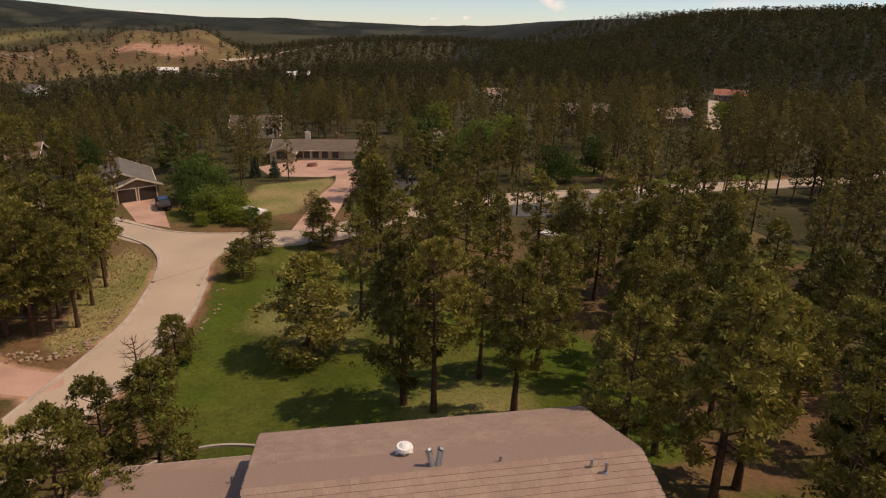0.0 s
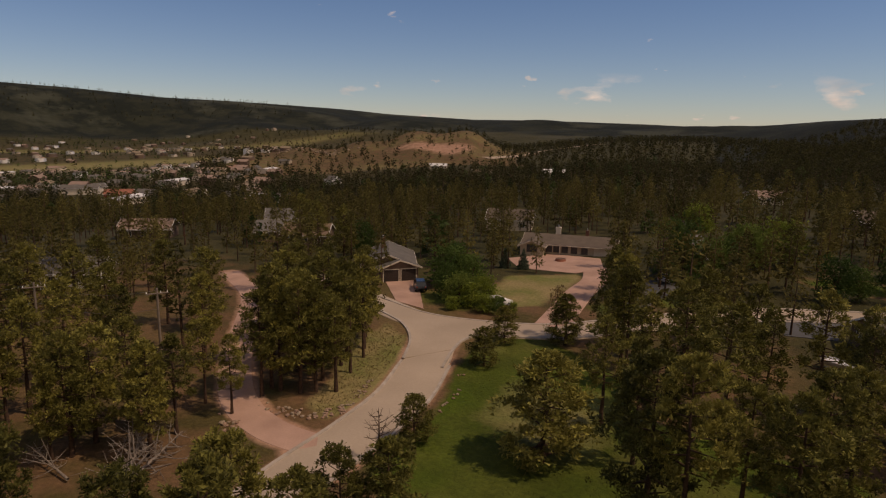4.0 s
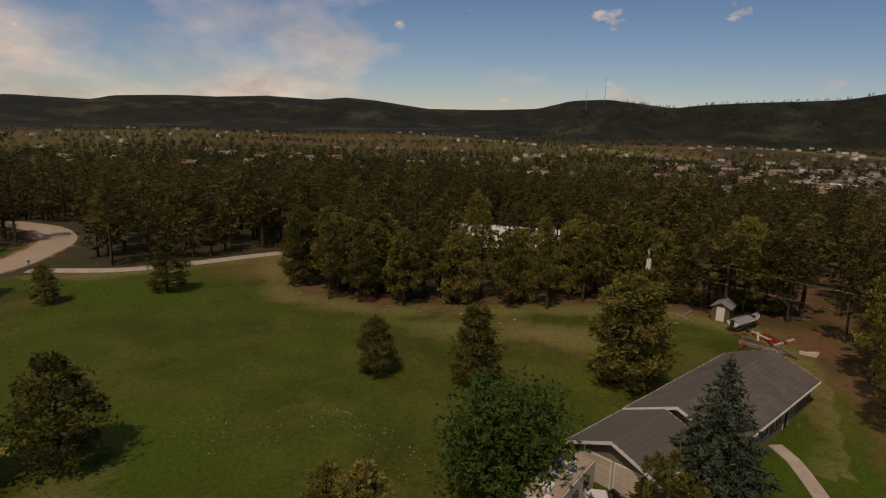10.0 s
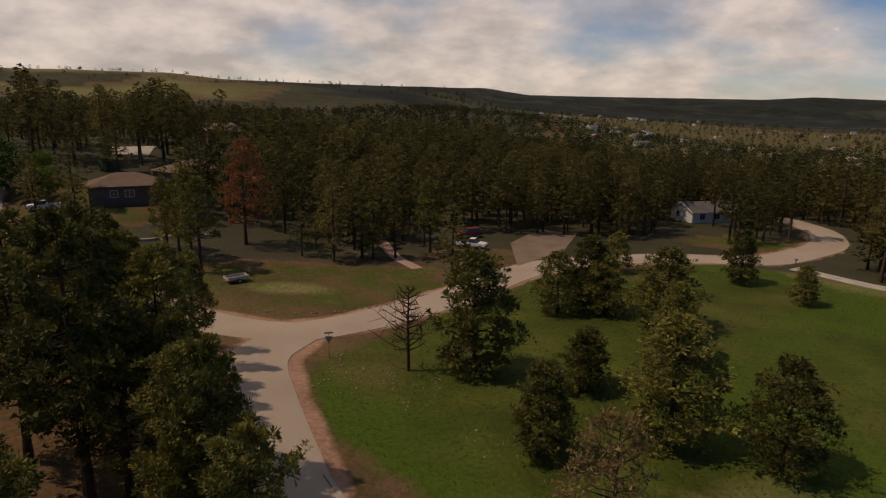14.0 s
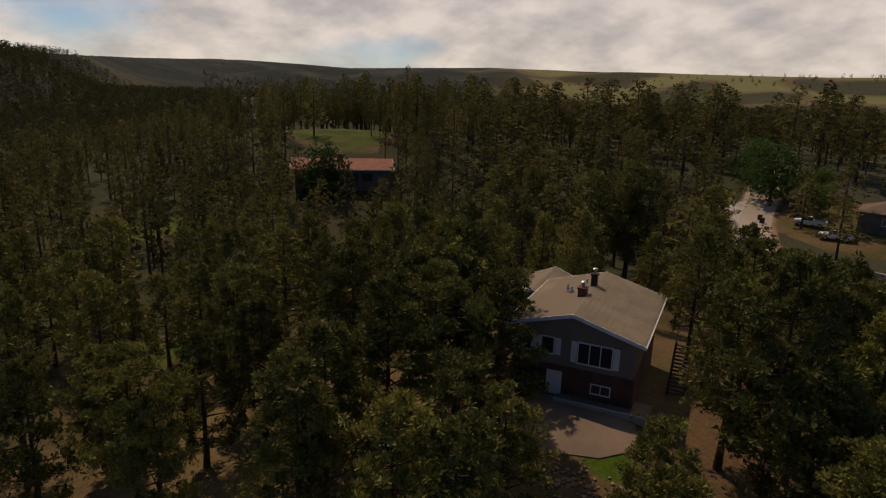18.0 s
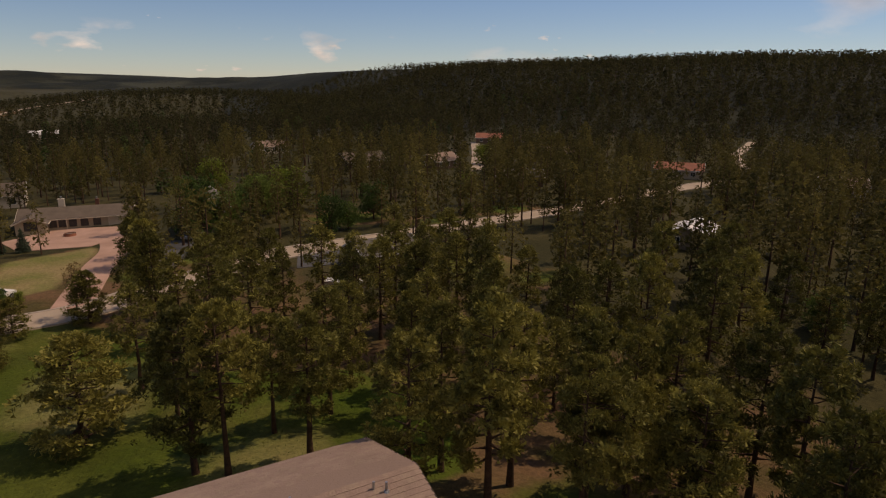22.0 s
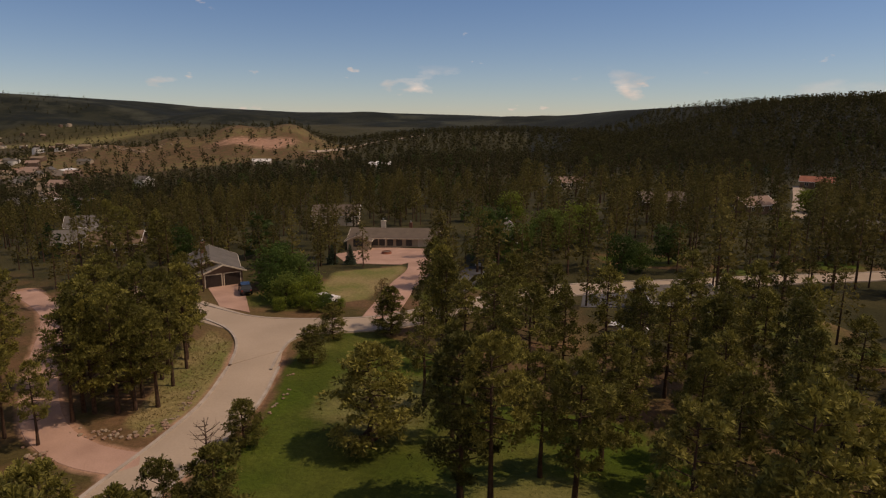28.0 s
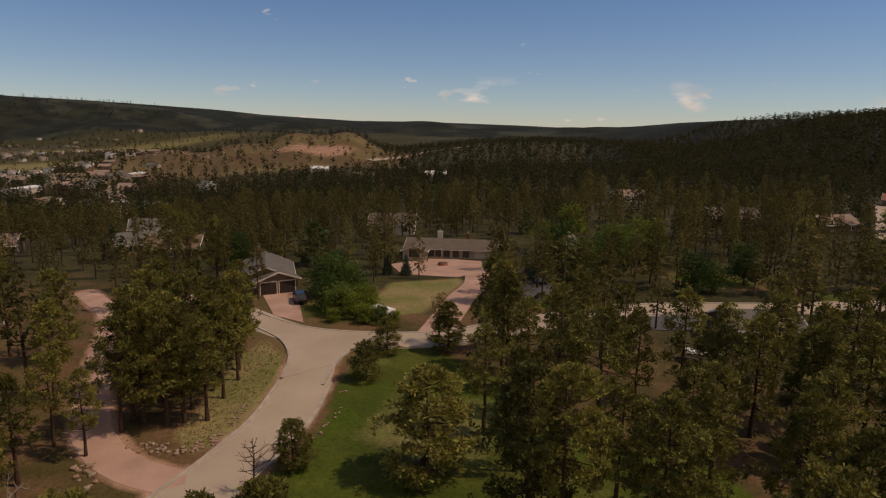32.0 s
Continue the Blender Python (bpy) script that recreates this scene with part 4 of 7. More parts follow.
LONE_WEST = ((-68.2, 13.9, 8.5), (-63.6, 20.2, 14), (-42.5, 17.8, 12), (-46, 21.5, 13), (-48.7, 26.6, 10), (-47, 33.7, 8.5), (-40.3, 35.6, 9.6), (-41.4, 39.3, 8.6), (-52, 19, 12), (-55, 24, 13), (-72.2, -40.7, 10.1), (-80.5, -22.9, 10.1), (-78.8, -27.9, 9.6), (-69.8, -46.4, 8.7), (-68.9, -50.7, 10.5))
LONE_NEAR = ((-22.5, 14.6, 11), (-19.2, 19.4, 11), (-17.5, 27.6, 8.5), (-15.5, 29, 8.5), (-16.5, 22.4, 9.5), (-22.2, 8.1, 11), (-27, -1.0, 10.6), (10.1, -27, 12), (7.3, -23.3, 11), (18.2, -30.6, 15), (16.2, -35.6, 13), (30.5, -17.0, 12.5), (33.0, -15.0, 12), (12, -28.5, 10.5), (20.5, -36.0, 12.8), (21.5, -41, 11.4), (46.3, -23.3, 10.7), (44.4, -25.9, 9.5), (22.6, -11.2, 11), (19.5, -12.7, 11.5), (40, -15, 12), (27, -8, 12), (67, -65, 17), (62.9, -64.5, 16), (55.6, -67.3, 15), (68, -60, 14.6), (84.8, -54.3, 14.6), (15, -19.5, 10))
LONE_SOUTH = ((-70, 104, 11.5), (-75.5, 109.5, 11), (-67, 108.5, 10.5), (-79, 111, 12), (-63.5, 103, 11), (-21.3, 23.4, 10.5), (-22.6, 18.2, 11), (-20.4, 11.5, 11), (25.5, 28.5, 12), (18.6, 23.4, 11.5), (41, -97, 12), (44.5, -100.5, 11), (37.6, -24.2, 12), (20.3, 70.7, 11.5), (23, 66.4, 12), (16.4, 62.8, 11.5), (28.3, 73.2, 12), (19.3, 58.4, 12), (25.4, 61.6, 11.5), (14.9, 68.3, 11), (22.6, -32.5, 11.5), (16.5, -31.3, 10.5), (14.2, -33.4, 10), (23, -38.5, 13), (27.2, -39.5, 12.5), (22, -44.1, 12), (11.8, -31.5, 8.5), (-62.3, 14.2, 10), (-51.1, 16.5, 13), (-48.4, 19.4, 13), (-54.8, 25, 13), (-60.3, 21.3, 12.5), (-64, 26.9, 13), (-70.7, 19.7, 12), (38.5, -21.5, 12.5), (43.4, -25.5, 13), (36.8, -18.2, 11.5), (49.7, -24.4, 13), (58, -38, 13), (73.2, -62.9, 15), (64.4, -63, 14), (58.5, -72, 14), (84, -60, 14), (91, -57, 13), (-98.7, -16.5, 11), (-86, -19.5, 10), (-93, -22, 11), (-104, -19, 12), (-90, -27, 10.5), (-97, -30, 11), (22.5, 79, 12), (35.1, -89.9, 13.5), (38, -94, 14.3), (1.9, -104, 12.5), (11.1, -100.8, 9))
LONE_EAST = ((31.8, 20.9, 13.1), (27.9, 15.3, 12.3), (25.1, 22.3, 9.5), (44.6, 19.2, 14.4), (61.5, 19.7, 15.5), (38.3, 9, 10.3), (35.4, 4.1, 12.3), (45, 1.6, 9), (36.4, 39, 8), (48.5, -11, 10.4), (68.6, -19.9, 11.8), (40.6, -4.8, 9.9), (24.7, 21.2, 11), (31.3, 16.4, 11.4), (48.7, 20.2, 14.2), (20.8, 26.3, 12.5), (42.5, 9.9, 10.2), (22.1, 24, 10), (48.8, 6.8, 12.7), (41.6, -9, 10.1), (43.4, 0.9, 9.1), (33, 59.2, 10), (27, 36, 11), (30, 30, 12))
for row in (LONE, LONE_ISLE, LONE_WEST, LONE_NEAR, LONE_SOUTH, LONE_EAST):
    for x, y, h in row:
        stock = FINE if math.hypot(x, y) < 48 else PINES
        plant(stock[int(rng.integers(6))], x, y, h, rng.uniform(0, 6.28), rng.uniform(0.92, 1.16))
LONE_MORE = ((-39.6, 44.2, 7.5), (-43.4, 44.9, 8.2), (33.2, -20.0, 12), (31.0, -21.8, 10.5), (22.4, -16.8, 9.5), (24.4, -15.4, 10.5), (34.8, -20.8, 13), (17.5, -21.8, 9.5), (47, -8, 12), (60, -14.5, 12.5), (41.5, -22.4, 12), (-104, -44, 12), (-101, -35, 11), (-107, -51, 12), (-64.8, 25.3, 11), (-65.9, 29.7, 11), (-67.1, 34.9, 11), (-56, 32.2, 10.5), (-56.7, 36.8, 10.5), (-46.7, 39, 9.5), (-80.5, 45.7, 11), (-78.8, 53, 11), (-76.7, 61, 11), (-65.7, 61.9, 11), (-57.9, 61.6, 10.5), (-70, 44, 11), (-62, 50, 10.5), (-71, 53, 11), (-54, 45, 10), (-73, 37, 11), (-60, 43, 10.5))
for x, y, h in LONE_MORE:
    plant((FINE if math.hypot(x, y) < 48 else PINES)[int(rng.integers(6))], x, y, h, rng.uniform(0, 6.28), rng.uniform(0.95, 1.2))
YOUNG = ((-11.2, 48, 9), (-22.3, 65.5, 4.4), (-22.5, 74, 4.5), (-15.6, 77, 6.2), (-25, -41.8, 8), (-17.8, -44.6, 10), (-50.8, -31.5, 5.6), (-53.3, -21.9, 7.8), (-61.2, -8.9, 10.8), (-66.6, -8.2, 10), (-43.1, -88.5, 7.4), (-46.7, -78.5, 5), (-59, -71.1, 6.8), (-12.8, -53.4, 5.7), (-20.2, -74.5, 7), (-24.3, -61.3, 7.5), (-3.5, -57.4, 11.5), (-18.8, -76.3, 9), (-14.5, -75.3, 7.4), (-7.7, -42.5, 7), (-13.6, -55, 5.5), (-25.9, -69.6, 9), (-26.4, -16.5, 6.5), (-22, 46.5, 4.2), (-27.5, -20, 5), (-26.7, -94, 6))
for x, y, h in YOUNG:
    plant(BUSHY[int(rng.integers(3))], x, y, h, rng.uniform(0, 6.28), rng.uniform(1.25, 1.45))

edge_rng = np.random.default_rng(9)
EDGE = ((-92, 5), (-90.5, -7), (-85, -21), (-77, -35), (-71.5, -46), (-70, -56), (-81, -68))
for (ax, ay), (bx, by) in zip(EDGE, EDGE[1:]):
    for i in range(6):
        k = (i + edge_rng.uniform(0, 1)) / 6
        x, y = ax + (bx - ax) * k - edge_rng.uniform(0, 7), ay + (by - ay) * k + edge_rng.uniform(-2, 2)
        stock = BUSHY[int(edge_rng.integers(3))] if i % 3 == 0 else PINES[int(edge_rng.choice((0, 2, 5)))]
        plant(stock, x, y, edge_rng.uniform(7.5, 12), edge_rng.uniform(0, 6.28), edge_rng.uniform(0.95, 1.2))

HOUSE_SITES = ((-406, 311, 16), (-308, 318, 12), (-215, 263, 11), (-275, 431, 12), (-110, 150, 10), (-77, 114, 9), (-106, 464, 13), (-181, 517, 12), (-253, 592, 14), (-239, 313, 12), (-423, 233, 14), (-395, 378, 14), (125, 216, 8), (81, 161, 8), (44, 205, 9), (230, 30, 13), (305, 100, 12), (26, 126, 9), (58, 118, 6), (2, 22, 13), (-8, 22, 12), (-59, 1, 13), (-45, -5, 8), (35, -31, 9.5), (43, -34, 6), (-52, 101, 9), (-28, 139, 13), (-36, 137, 7), (-116, -46, 9), (-113, -37, 10), (63, -126, 9), (56, -142, 9), (78, -222, 9), (180, -209, 11), (139, -155, 9), (262, -162, 13), (257, -50, 10), (80, 87, 9), (33.5, -102, 7), (136, 160, 9), (160, 123, 8), (122, 279, 10), (-3, 126, 7), (24, 92, 8), (-62, -148, 9), (-50, 168, 8), (-94, 124, 8), (-84, 121, 7), (-335, 283, 20), (-419, 321, 22), (128, -43, 13), (150, -50, 11), (172, -54, 13), (121, -3, 8), (67, -1.2, 4), (-34, 96, 11), (81, -168, 9), (86, -113, 6), (104, 150, 5), (9, -64, 7), (120, -40, 9), (111, -38, 8), (103, -36, 7))


def clear_of(x, y):
    """How far a tree at x, y keeps from roads, lawns and houses: negative inside them."""
    d = np.minimum.reduce([beside(ROAD, x, y) - 5, beside(LOWER_ROAD, x, y) - 5, beside(CROSS_ROAD, x, y) - 5, beside(STREET, x, y) - np.where(x > 30, 3.2, 4.5), beside(TRACK, x, y) - 2.8, beside(PATH_WEST, x, y) - 2.5, beside(RANCH_DRIVE, x, y) - 3.5, beside(HILL_STREET, x, y) - 4, beside(FAR_STREET, x, y) - 3.6])
    for poly in (MEADOW, LAWN, RANCH_LAWN, VERGE, ROAD_BANK, FORECOURT, GARAGE_DRIVE, WEST_DRIVE, HILL_DRIVE):
        d = np.minimum(d, -inside(poly, x, y) - 0.5)
    for hx, hy, hr in HOUSE_SITES:
        d = np.minimum(d, np.hypot(x - hx, y - hy) - hr)
    return d


# glades and thin stands: bearing from, to (degrees to the left of +y), distance from, to, share of trees kept
THIN = ((37.5, 44, 38, 92, 0.0), (46, 58, 60, 84, 0.35), (163, 182, 88, 120, 0.04), (146, 161, 106, 136, 0.08), (154, 160, 130, 172, 0.3), (196, 206, 88, 124, 0.15), (182, 187, 92, 112, 0.3), (348, 354, 60, 92, 0.1), (38, 66, 26, 64, 0.18), (262, 346, 24, 62, 0.5), (308, 334, 60, 100, 0.45), (328, 357, 66, 118, 0.33), (352, 359.9, 120, 210, 0.6), (340, 352, 118, 150, 0.5), (47.5, 54, 240, 540, 0.12), (105, 117.5, 84, 112, 0.2), (196.5, 202, 150, 226, 0.2), (336, 341, 150, 250, 0.3), (353, 358, 190, 285, 0.35), (3, 14, 120, 165, 0.4), (313, 321, 84, 150, 0.6), (305, 312, 60, 120, 0.6), (312, 317, 200, 305, 0.4), (317, 322, 150, 240, 0.5), (265, 273, 84, 135, 0.6), (250, 257, 90, 185, 0.6), (268, 274, 140, 195, 0.5), (203, 220, 84, 128, 0.04), (193, 203, 96, 112, 0.2), (203, 222, 128, 165, 0.3), (206, 232, 112, 235, 0.75), (203, 222, 165, 235, 0.7))


def stand(x, y):
    a, r = np.degrees(np.arctan2(-x, y)) % 360, np.hypot(x, y)
    k = np.ones_like(a)
    for a0, a1, r0, r1, share in THIN:
        k = np.where((a > a0) & (a < a1) & (r > r0) & (r < r1), np.minimum(k, share), k)
    return k


def scatter(seed, r0, r1, step, keep):
    """Jittered places in a ring, where keep allows them."""
    g = np.random.default_rng(seed)
    n = int(r1 / step) + 1
    i, j = np.meshgrid(np.arange(-n, n + 1), np.arange(-n, n + 1))
    x = (i + g.uniform(-0.5, 0.5, i.shape)).ravel() * step
    y = (j + g.uniform(-0.5, 0.5, i.shape)).ravel() * step
    r = np.hypot(x, y)
    ok = (r > r0) & (r < r1)
    x, y = x[ok], y[ok]
    ok = (clear_of(x, y) > 0) & (g.uniform(size=len(x)) < keep(x, y) * stand(x, y))
    return x[ok], y[ok]


def thicket(x, y):
    """Share of the land under pines."""
    a = np.degrees(np.arctan2(-x, y)) % 360
    v = 0.5 + 0.5 * np.sin(x / 23 + 1.3 * np.sin(y / 31)) * np.sin(y / 19 + 1.1 * np.sin(x / 37))
    r = np.hypot(x, y)
    open_ground = (r < 44) & ~((a > 242) & (a < 346)) & ~((a > 42) & (a < 84) & (r > 31))
    east = (a > 242) & (r < 130)
    dark = (a > 95) & (a < 190)
    return np.where(open_ground, 0.0, 0.42 + 0.45 * v + 0.25 * east + 0.35 * dark)


taken = [(x, y) for row in (LONE, LONE_ISLE, LONE_WEST, LONE_NEAR, LONE_SOUTH, LONE_EAST, LONE_MORE, YOUNG) for x, y, h in row]
taken_x, taken_y = np.array(taken).T
xs, ys = scatter(21, 26, 92, 5.2, thicket)
near = [i for i in range(len(xs)) if np.hypot(taken_x - xs[i], taken_y - ys[i]).min() > 3.2]
order = sorted(near, key=lambda i: xs[i] ** 2 + ys[i] ** 2)
for i in order[:110]:
    stock = FINE if math.hypot(xs[i], ys[i]) < 48 else PINES
    plant(stock[int(rng.integers(6))], xs[i], ys[i], rng.uniform(8, 13.5), rng.uniform(0, 6.28), rng.uniform(0.9, 1.15))


# ---- the woods farther off, joined ----
def template(seed, h, bare, width, clumps, leaves, size, spread=0.6, spikes=0.0):
    """A light pine: three-sided trunk and rough clumps of needles."""
    g = np.random.default_rng(seed)
    trunk = stem([(0, 0, -0.5), (g.normal(0, 0.1), g.normal(0, 0.1), h * 0.9)], [0.016 * h, 0.03], 3)
    u = (np.arange(clumps) + g.uniform(0, 1, clumps)) / clumps
    a = np.arange(clumps) * 2.4 + g.uniform(-0.6, 0.6, clumps)
    rr = width * np.minimum(1, 0.6 + 1.6 * u) * (1 - u) ** 0.55 * g.uniform(0.35, 1.05, clumps)
    c = np.column_stack([rr * np.cos(a), rr * np.sin(a), h * (bare + (0.97 - bare) * u)])
    out = np.column_stack([np.cos(a), np.sin(a), 0.3 + u])
    return trunk, clumps_of(g, c, size * g.uniform(0.75, 1.25, clumps) * (1.1 - 0.45 * u), leaves, 1.0, out, spread, spikes)[:2]


def joined_woods(name, seed, x, y, h, kinds, label, mat="woods"):
    """Many light trees in one mesh of needles and one of trunks."""
    g = np.random.default_rng(seed)
    z = ground_z(x, y)
    tone = np.clip(g.normal(0.45, 0.26, len(x)), 0, 1)
    pick, spin, fat = g.integers(len(kinds), size=len(x)), g.uniform(0, 6.28, len(x)), g.uniform(1.0, 1.4, len(x))
    az = np.degrees(np.arctan2(-x, y)) % 360
    fat = fat * np.where((az > 75) & (az < 240), 1.35, 1.0)
    root = thing(name, label, "woods", kind="stuff")
    for which, part_name, m in ((0, "trunks", MAT["bark"]), (1, "crowns", MAT[mat])):
        vs, fs, tones, n = [], [], [], 0
        for k, (h0, shape) in enumerate(kinds):
            ids = np.nonzero(pick == k)[0]
            v, f = shape[which]
            s = (h[ids] / h0)[:, None]
            co, si = np.cos(spin[ids])[:, None], np.sin(spin[ids])[:, None]
            px = (v[:, 0] * co - v[:, 1] * si) * s * fat[ids][:, None] + x[ids][:, None]
            py = (v[:, 0] * si + v[:, 1] * co) * s * fat[ids][:, None] + y[ids][:, None]
            pz = v[:, 2] * s + z[ids][:, None]
            vs.append(np.stack([px, py, pz], -1).reshape(-1, 3))
            fs.append((f[None] + (np.arange(len(ids)) * len(v))[:, None, None]).reshape(-1, 3) + n)
            tones.append(np.repeat(tone[ids], len(v)))
            n += len(ids) * len(v)
        me = tri_mesh(part_name, np.concatenate(vs), np.concatenate(fs), m)
        if which:
            me.attributes.new("tone", "FLOAT", "POINT").data.foreach_set("value", np.concatenate(tones).astype(np.float32))
        part(part_name, me, None, root)
    return root


MID = [(12, template(31 + i, 12, 0.16 + 0.06 * i, 2.15 - 0.08 * i, 48, 9, 0.60, 0.45, 0.3)) for i in range(5)]
DISTANT = [(12, template(51 + i, 12, 0.03, 2.2, 16, 5, 1.2, 0.55, 0.2)) for i in range(4)]
REMOTE = [(12, template(56 + i, 12, 0.05, 3.2, 7, 4, 2.3, 0.8)) for i in range(4)]
rest = order[110:]
mx, my = scatter(22, 92, 240, 4.8, thicket)
mx, my = np.r_[xs[rest], mx], np.r_[ys[rest], my]
valley = (np.degrees(np.arctan2(-mx, my)) % 360 < 75) & (np.hypot(mx, my) > 105)
joined_woods("pine_woods", 41, mx, my, np.random.default_rng(42).triangular(6, 12, 17, len(mx)) * np.where(valley, 0.78, 1) * np.where((my < -60) & (np.hypot(mx, my) > 168) & (mx > -20), 1.25, 1), MID, "dense dark ponderosa pine woods on rolling ground")


def far_share(x, y):
    a, r = np.degrees(np.arctan2(-x, y)) % 360, np.hypot(x, y)
    slope = smooth(262, 280, a) + (1 - smooth(0, 14, a)) * (a < 180)
    v = 0.5 + 0.5 * np.sin(x / 47 + 1.3 * np.sin(y / 61)) * np.sin(y / 53 + 1.1 * np.sin(x / 77))
    west = smooth(14, 40, a) * (1 - smooth(165, 205, a))
    hillside = (np.abs(a - 29) < 11.5) & (np.abs(r - 920) < 260)
    share = np.where(west > 0.5, np.where(r < 400, 0.95, np.where(a > 96, 0.75 + 0.25 * v, 0.68 + 0.25 * v)), 0.85)
    share = np.where((a > 44) & (a < 74) & (np.abs(r * np.cos(np.radians(a - 60)) - 1130) < 110), 0.04, share)
    share = np.where((a > 183) & (a < 262) & (r > 330), (0.6 * v + 0.3) * np.where((a < 240) & (r > 1000), 0.2, 1), share)
    return np.where(hillside, 0.32, share) * np.where(slope > 0.5, 1.1, 1)


fx, fy = scatter(23, 240, 560, 7.8, far_share)
gx, gy = scatter(24, 560, 1250, 14.0, far_share)
sx, sy = scatter(25, 430, 960, 9.2, lambda x, y: 0.95 * ((np.degrees(np.arctan2(-x, y)) % 360 > 262) & (np.degrees(np.arctan2(-x, y)) % 360 < 356)))
gx, gy = np.r_[gx, sx], np.r_[gy, sy]
vx, vy = scatter(26, 1250, 2150, 20.0, lambda x, y: 0.45 * ((np.degrees(np.arctan2(-x, y)) % 360 > 20) & (np.degrees(np.arctan2(-x, y)) % 360 < 182)) * (np.abs(np.hypot(x, y) - 1750) > 110) + 0.7 * ((np.degrees(np.arctan2(-x, y)) % 360 > 240) & (np.degrees(np.arctan2(-x, y)) % 360 < 264)))
wx, wy = scatter(28, 2350, 2850, 34.0, lambda x, y: 0.6 * ((np.degrees(np.arctan2(-x, y)) % 360 > 36) & (np.degrees(np.arctan2(-x, y)) % 360 < 112)))
ux, uy = scatter(29, 1650, 2190, 48.0, lambda x, y: 0.4 * ((np.degrees(np.arctan2(-x, y)) % 360 > 178) & (np.degrees(np.arctan2(-x, y)) % 360 < 262)))
gx, gy = np.r_[gx, vx, wx, ux], np.r_[gy, vy, wy, uy]
joined_woods("far_woods", 43, fx, fy, np.random.default_rng(44).triangular(6, 9, 13, len(fx)), DISTANT, "dark pine woods over the farther hills", "shaded_needles")
ga, gr = np.degrees(np.arctan2(-gx, gy)) % 360, np.hypot(gx, gy)
green = (ga > 44) & (ga < 178) & (gr < 2200) & (np.sin(gx * 12.9 + gy * 7.7) > -0.25)
joined_woods("far_woods", 45, gx[~green], gy[~green], np.random.default_rng(46).uniform(7, 11.5, len(gx[~green])), REMOTE, "far dark pine woods on the horizon hills", "shaded_needles")
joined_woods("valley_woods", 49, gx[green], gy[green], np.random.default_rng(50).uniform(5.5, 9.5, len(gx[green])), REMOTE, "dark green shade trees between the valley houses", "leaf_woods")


def valley_share(x, y):
    a, r = np.degrees(np.arctan2(-x, y)) % 360, np.hypot(x, y)
    v = 0.5 + 0.5 * np.sin(x / 41 + 2.1 * np.sin(y / 57)) * np.sin(y / 47 + 1.4 * np.sin(x / 63))
    return np.where((a > 4) & (a < 175) & (r > 130), 0.9 * v ** 1.5, np.where((a > 325) | (a < 4), 0.25 * v, 0.0))


ROUND = [(9, template(71 + i, 9, 0.08, 3.2, 26, 6, 1.2)) for i in range(3)]
bx, by = scatter(27, 125, 620, 17.0, valley_share)
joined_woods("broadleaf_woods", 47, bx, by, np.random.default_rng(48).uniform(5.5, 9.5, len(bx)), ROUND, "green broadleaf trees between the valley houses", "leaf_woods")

# ---- houses ----
def gable_body(L, W, wall, rise, foot=1.2):
    """Walls with gable ends, from under the ground to the roof."""
    bm = bmesh.new()
    x, y = L / 2, W / 2
    a = [bm.verts.new(v) for v in ((-x, -y, -foot), (x, -y, -foot), (x, y, -foot), (-x, y, -foot), (-x, -y, wall), (x, -y, wall), (x, y, wall), (-x, y, wall), (-x, 0, wall + rise), (x, 0, wall + rise))]
    for f in ((0, 1, 5, 4), (2, 3, 7, 6), (1, 2, 6, 9, 5), (3, 0, 4, 8, 7), (3, 2, 1, 0), (4, 5, 9, 8), (6, 7, 8, 9)):
        bm.faces.new([a[i] for i in f])
    return bm


def slope_slab(L, W, wall, rise, side, over, thick, z_lift=0.0):
    """One roof slope as a slab with overhang; side is -1 or 1 across the ridge."""
    bm = bmesh.new()
    x, k = L / 2 + over, rise / (W / 2)
    y1 = W / 2 + over
    pts = []
    for lift in (0.02 + z_lift, 0.02 + thick + z_lift):
        for px, py in ((-x, 0.0), (x, 0.0), (x, y1), (-x, y1)):
            pts.append(bm.verts.new((px, side * py, wall + rise - k * py + lift)))
    order = ((3, 2, 1, 0), (4, 5, 6, 7), (0, 1, 5, 4), (1, 2, 6, 5), (2, 3, 7, 6), (3, 0, 4, 7))
    for f in order:
        bm.faces.new([pts[i] for i in (f if side > 0 else f[::-1])])
    return bm


def hip_roof(L, W, wall, rise, over, thick=0.16):
    bm = bmesh.new()
    x, y, k = L / 2 + over, W / 2 + over, max(0.2, (L - W) / 2)
    v = [bm.verts.new(p) for p in ((-x, -y, wall - 0.05), (x, -y, wall - 0.05), (x, y, wall - 0.05), (-x, y, wall - 0.05), (-x, -y, wall + thick), (x, -y, wall + thick), (x, y, wall + thick), (-x, y, wall + thick), (-k, 0, wall + rise), (k, 0, wall + rise))]
    for f in ((3, 2, 1, 0), (0, 1, 5, 4), (1, 2, 6, 5), (2, 3, 7, 6), (3, 0, 4, 7), (4, 5, 9, 8), (5, 6, 9), (6, 7, 8, 9), (7, 4, 8)):
        bm.faces.new([v[i] for i in f])
    return bm


def facing(side, L, W, u, z):
    """Pose of an opening on a wall: its x runs along the wall, its -y points out."""
    if side == "front":
        return Matrix.Translation((u, -W / 2, z))
    if side == "back":
        return Matrix.Translation((-u, W / 2, z)) @ Matrix.Rotation(math.pi, 4, "Z")
    if side == "right":
        return Matrix.Translation((L / 2, u, z)) @ Matrix.Rotation(math.pi / 2, 4, "Z")
    return Matrix.Translation((-L / 2, -u, z)) @ Matrix.Rotation(-math.pi / 2, 4, "Z")


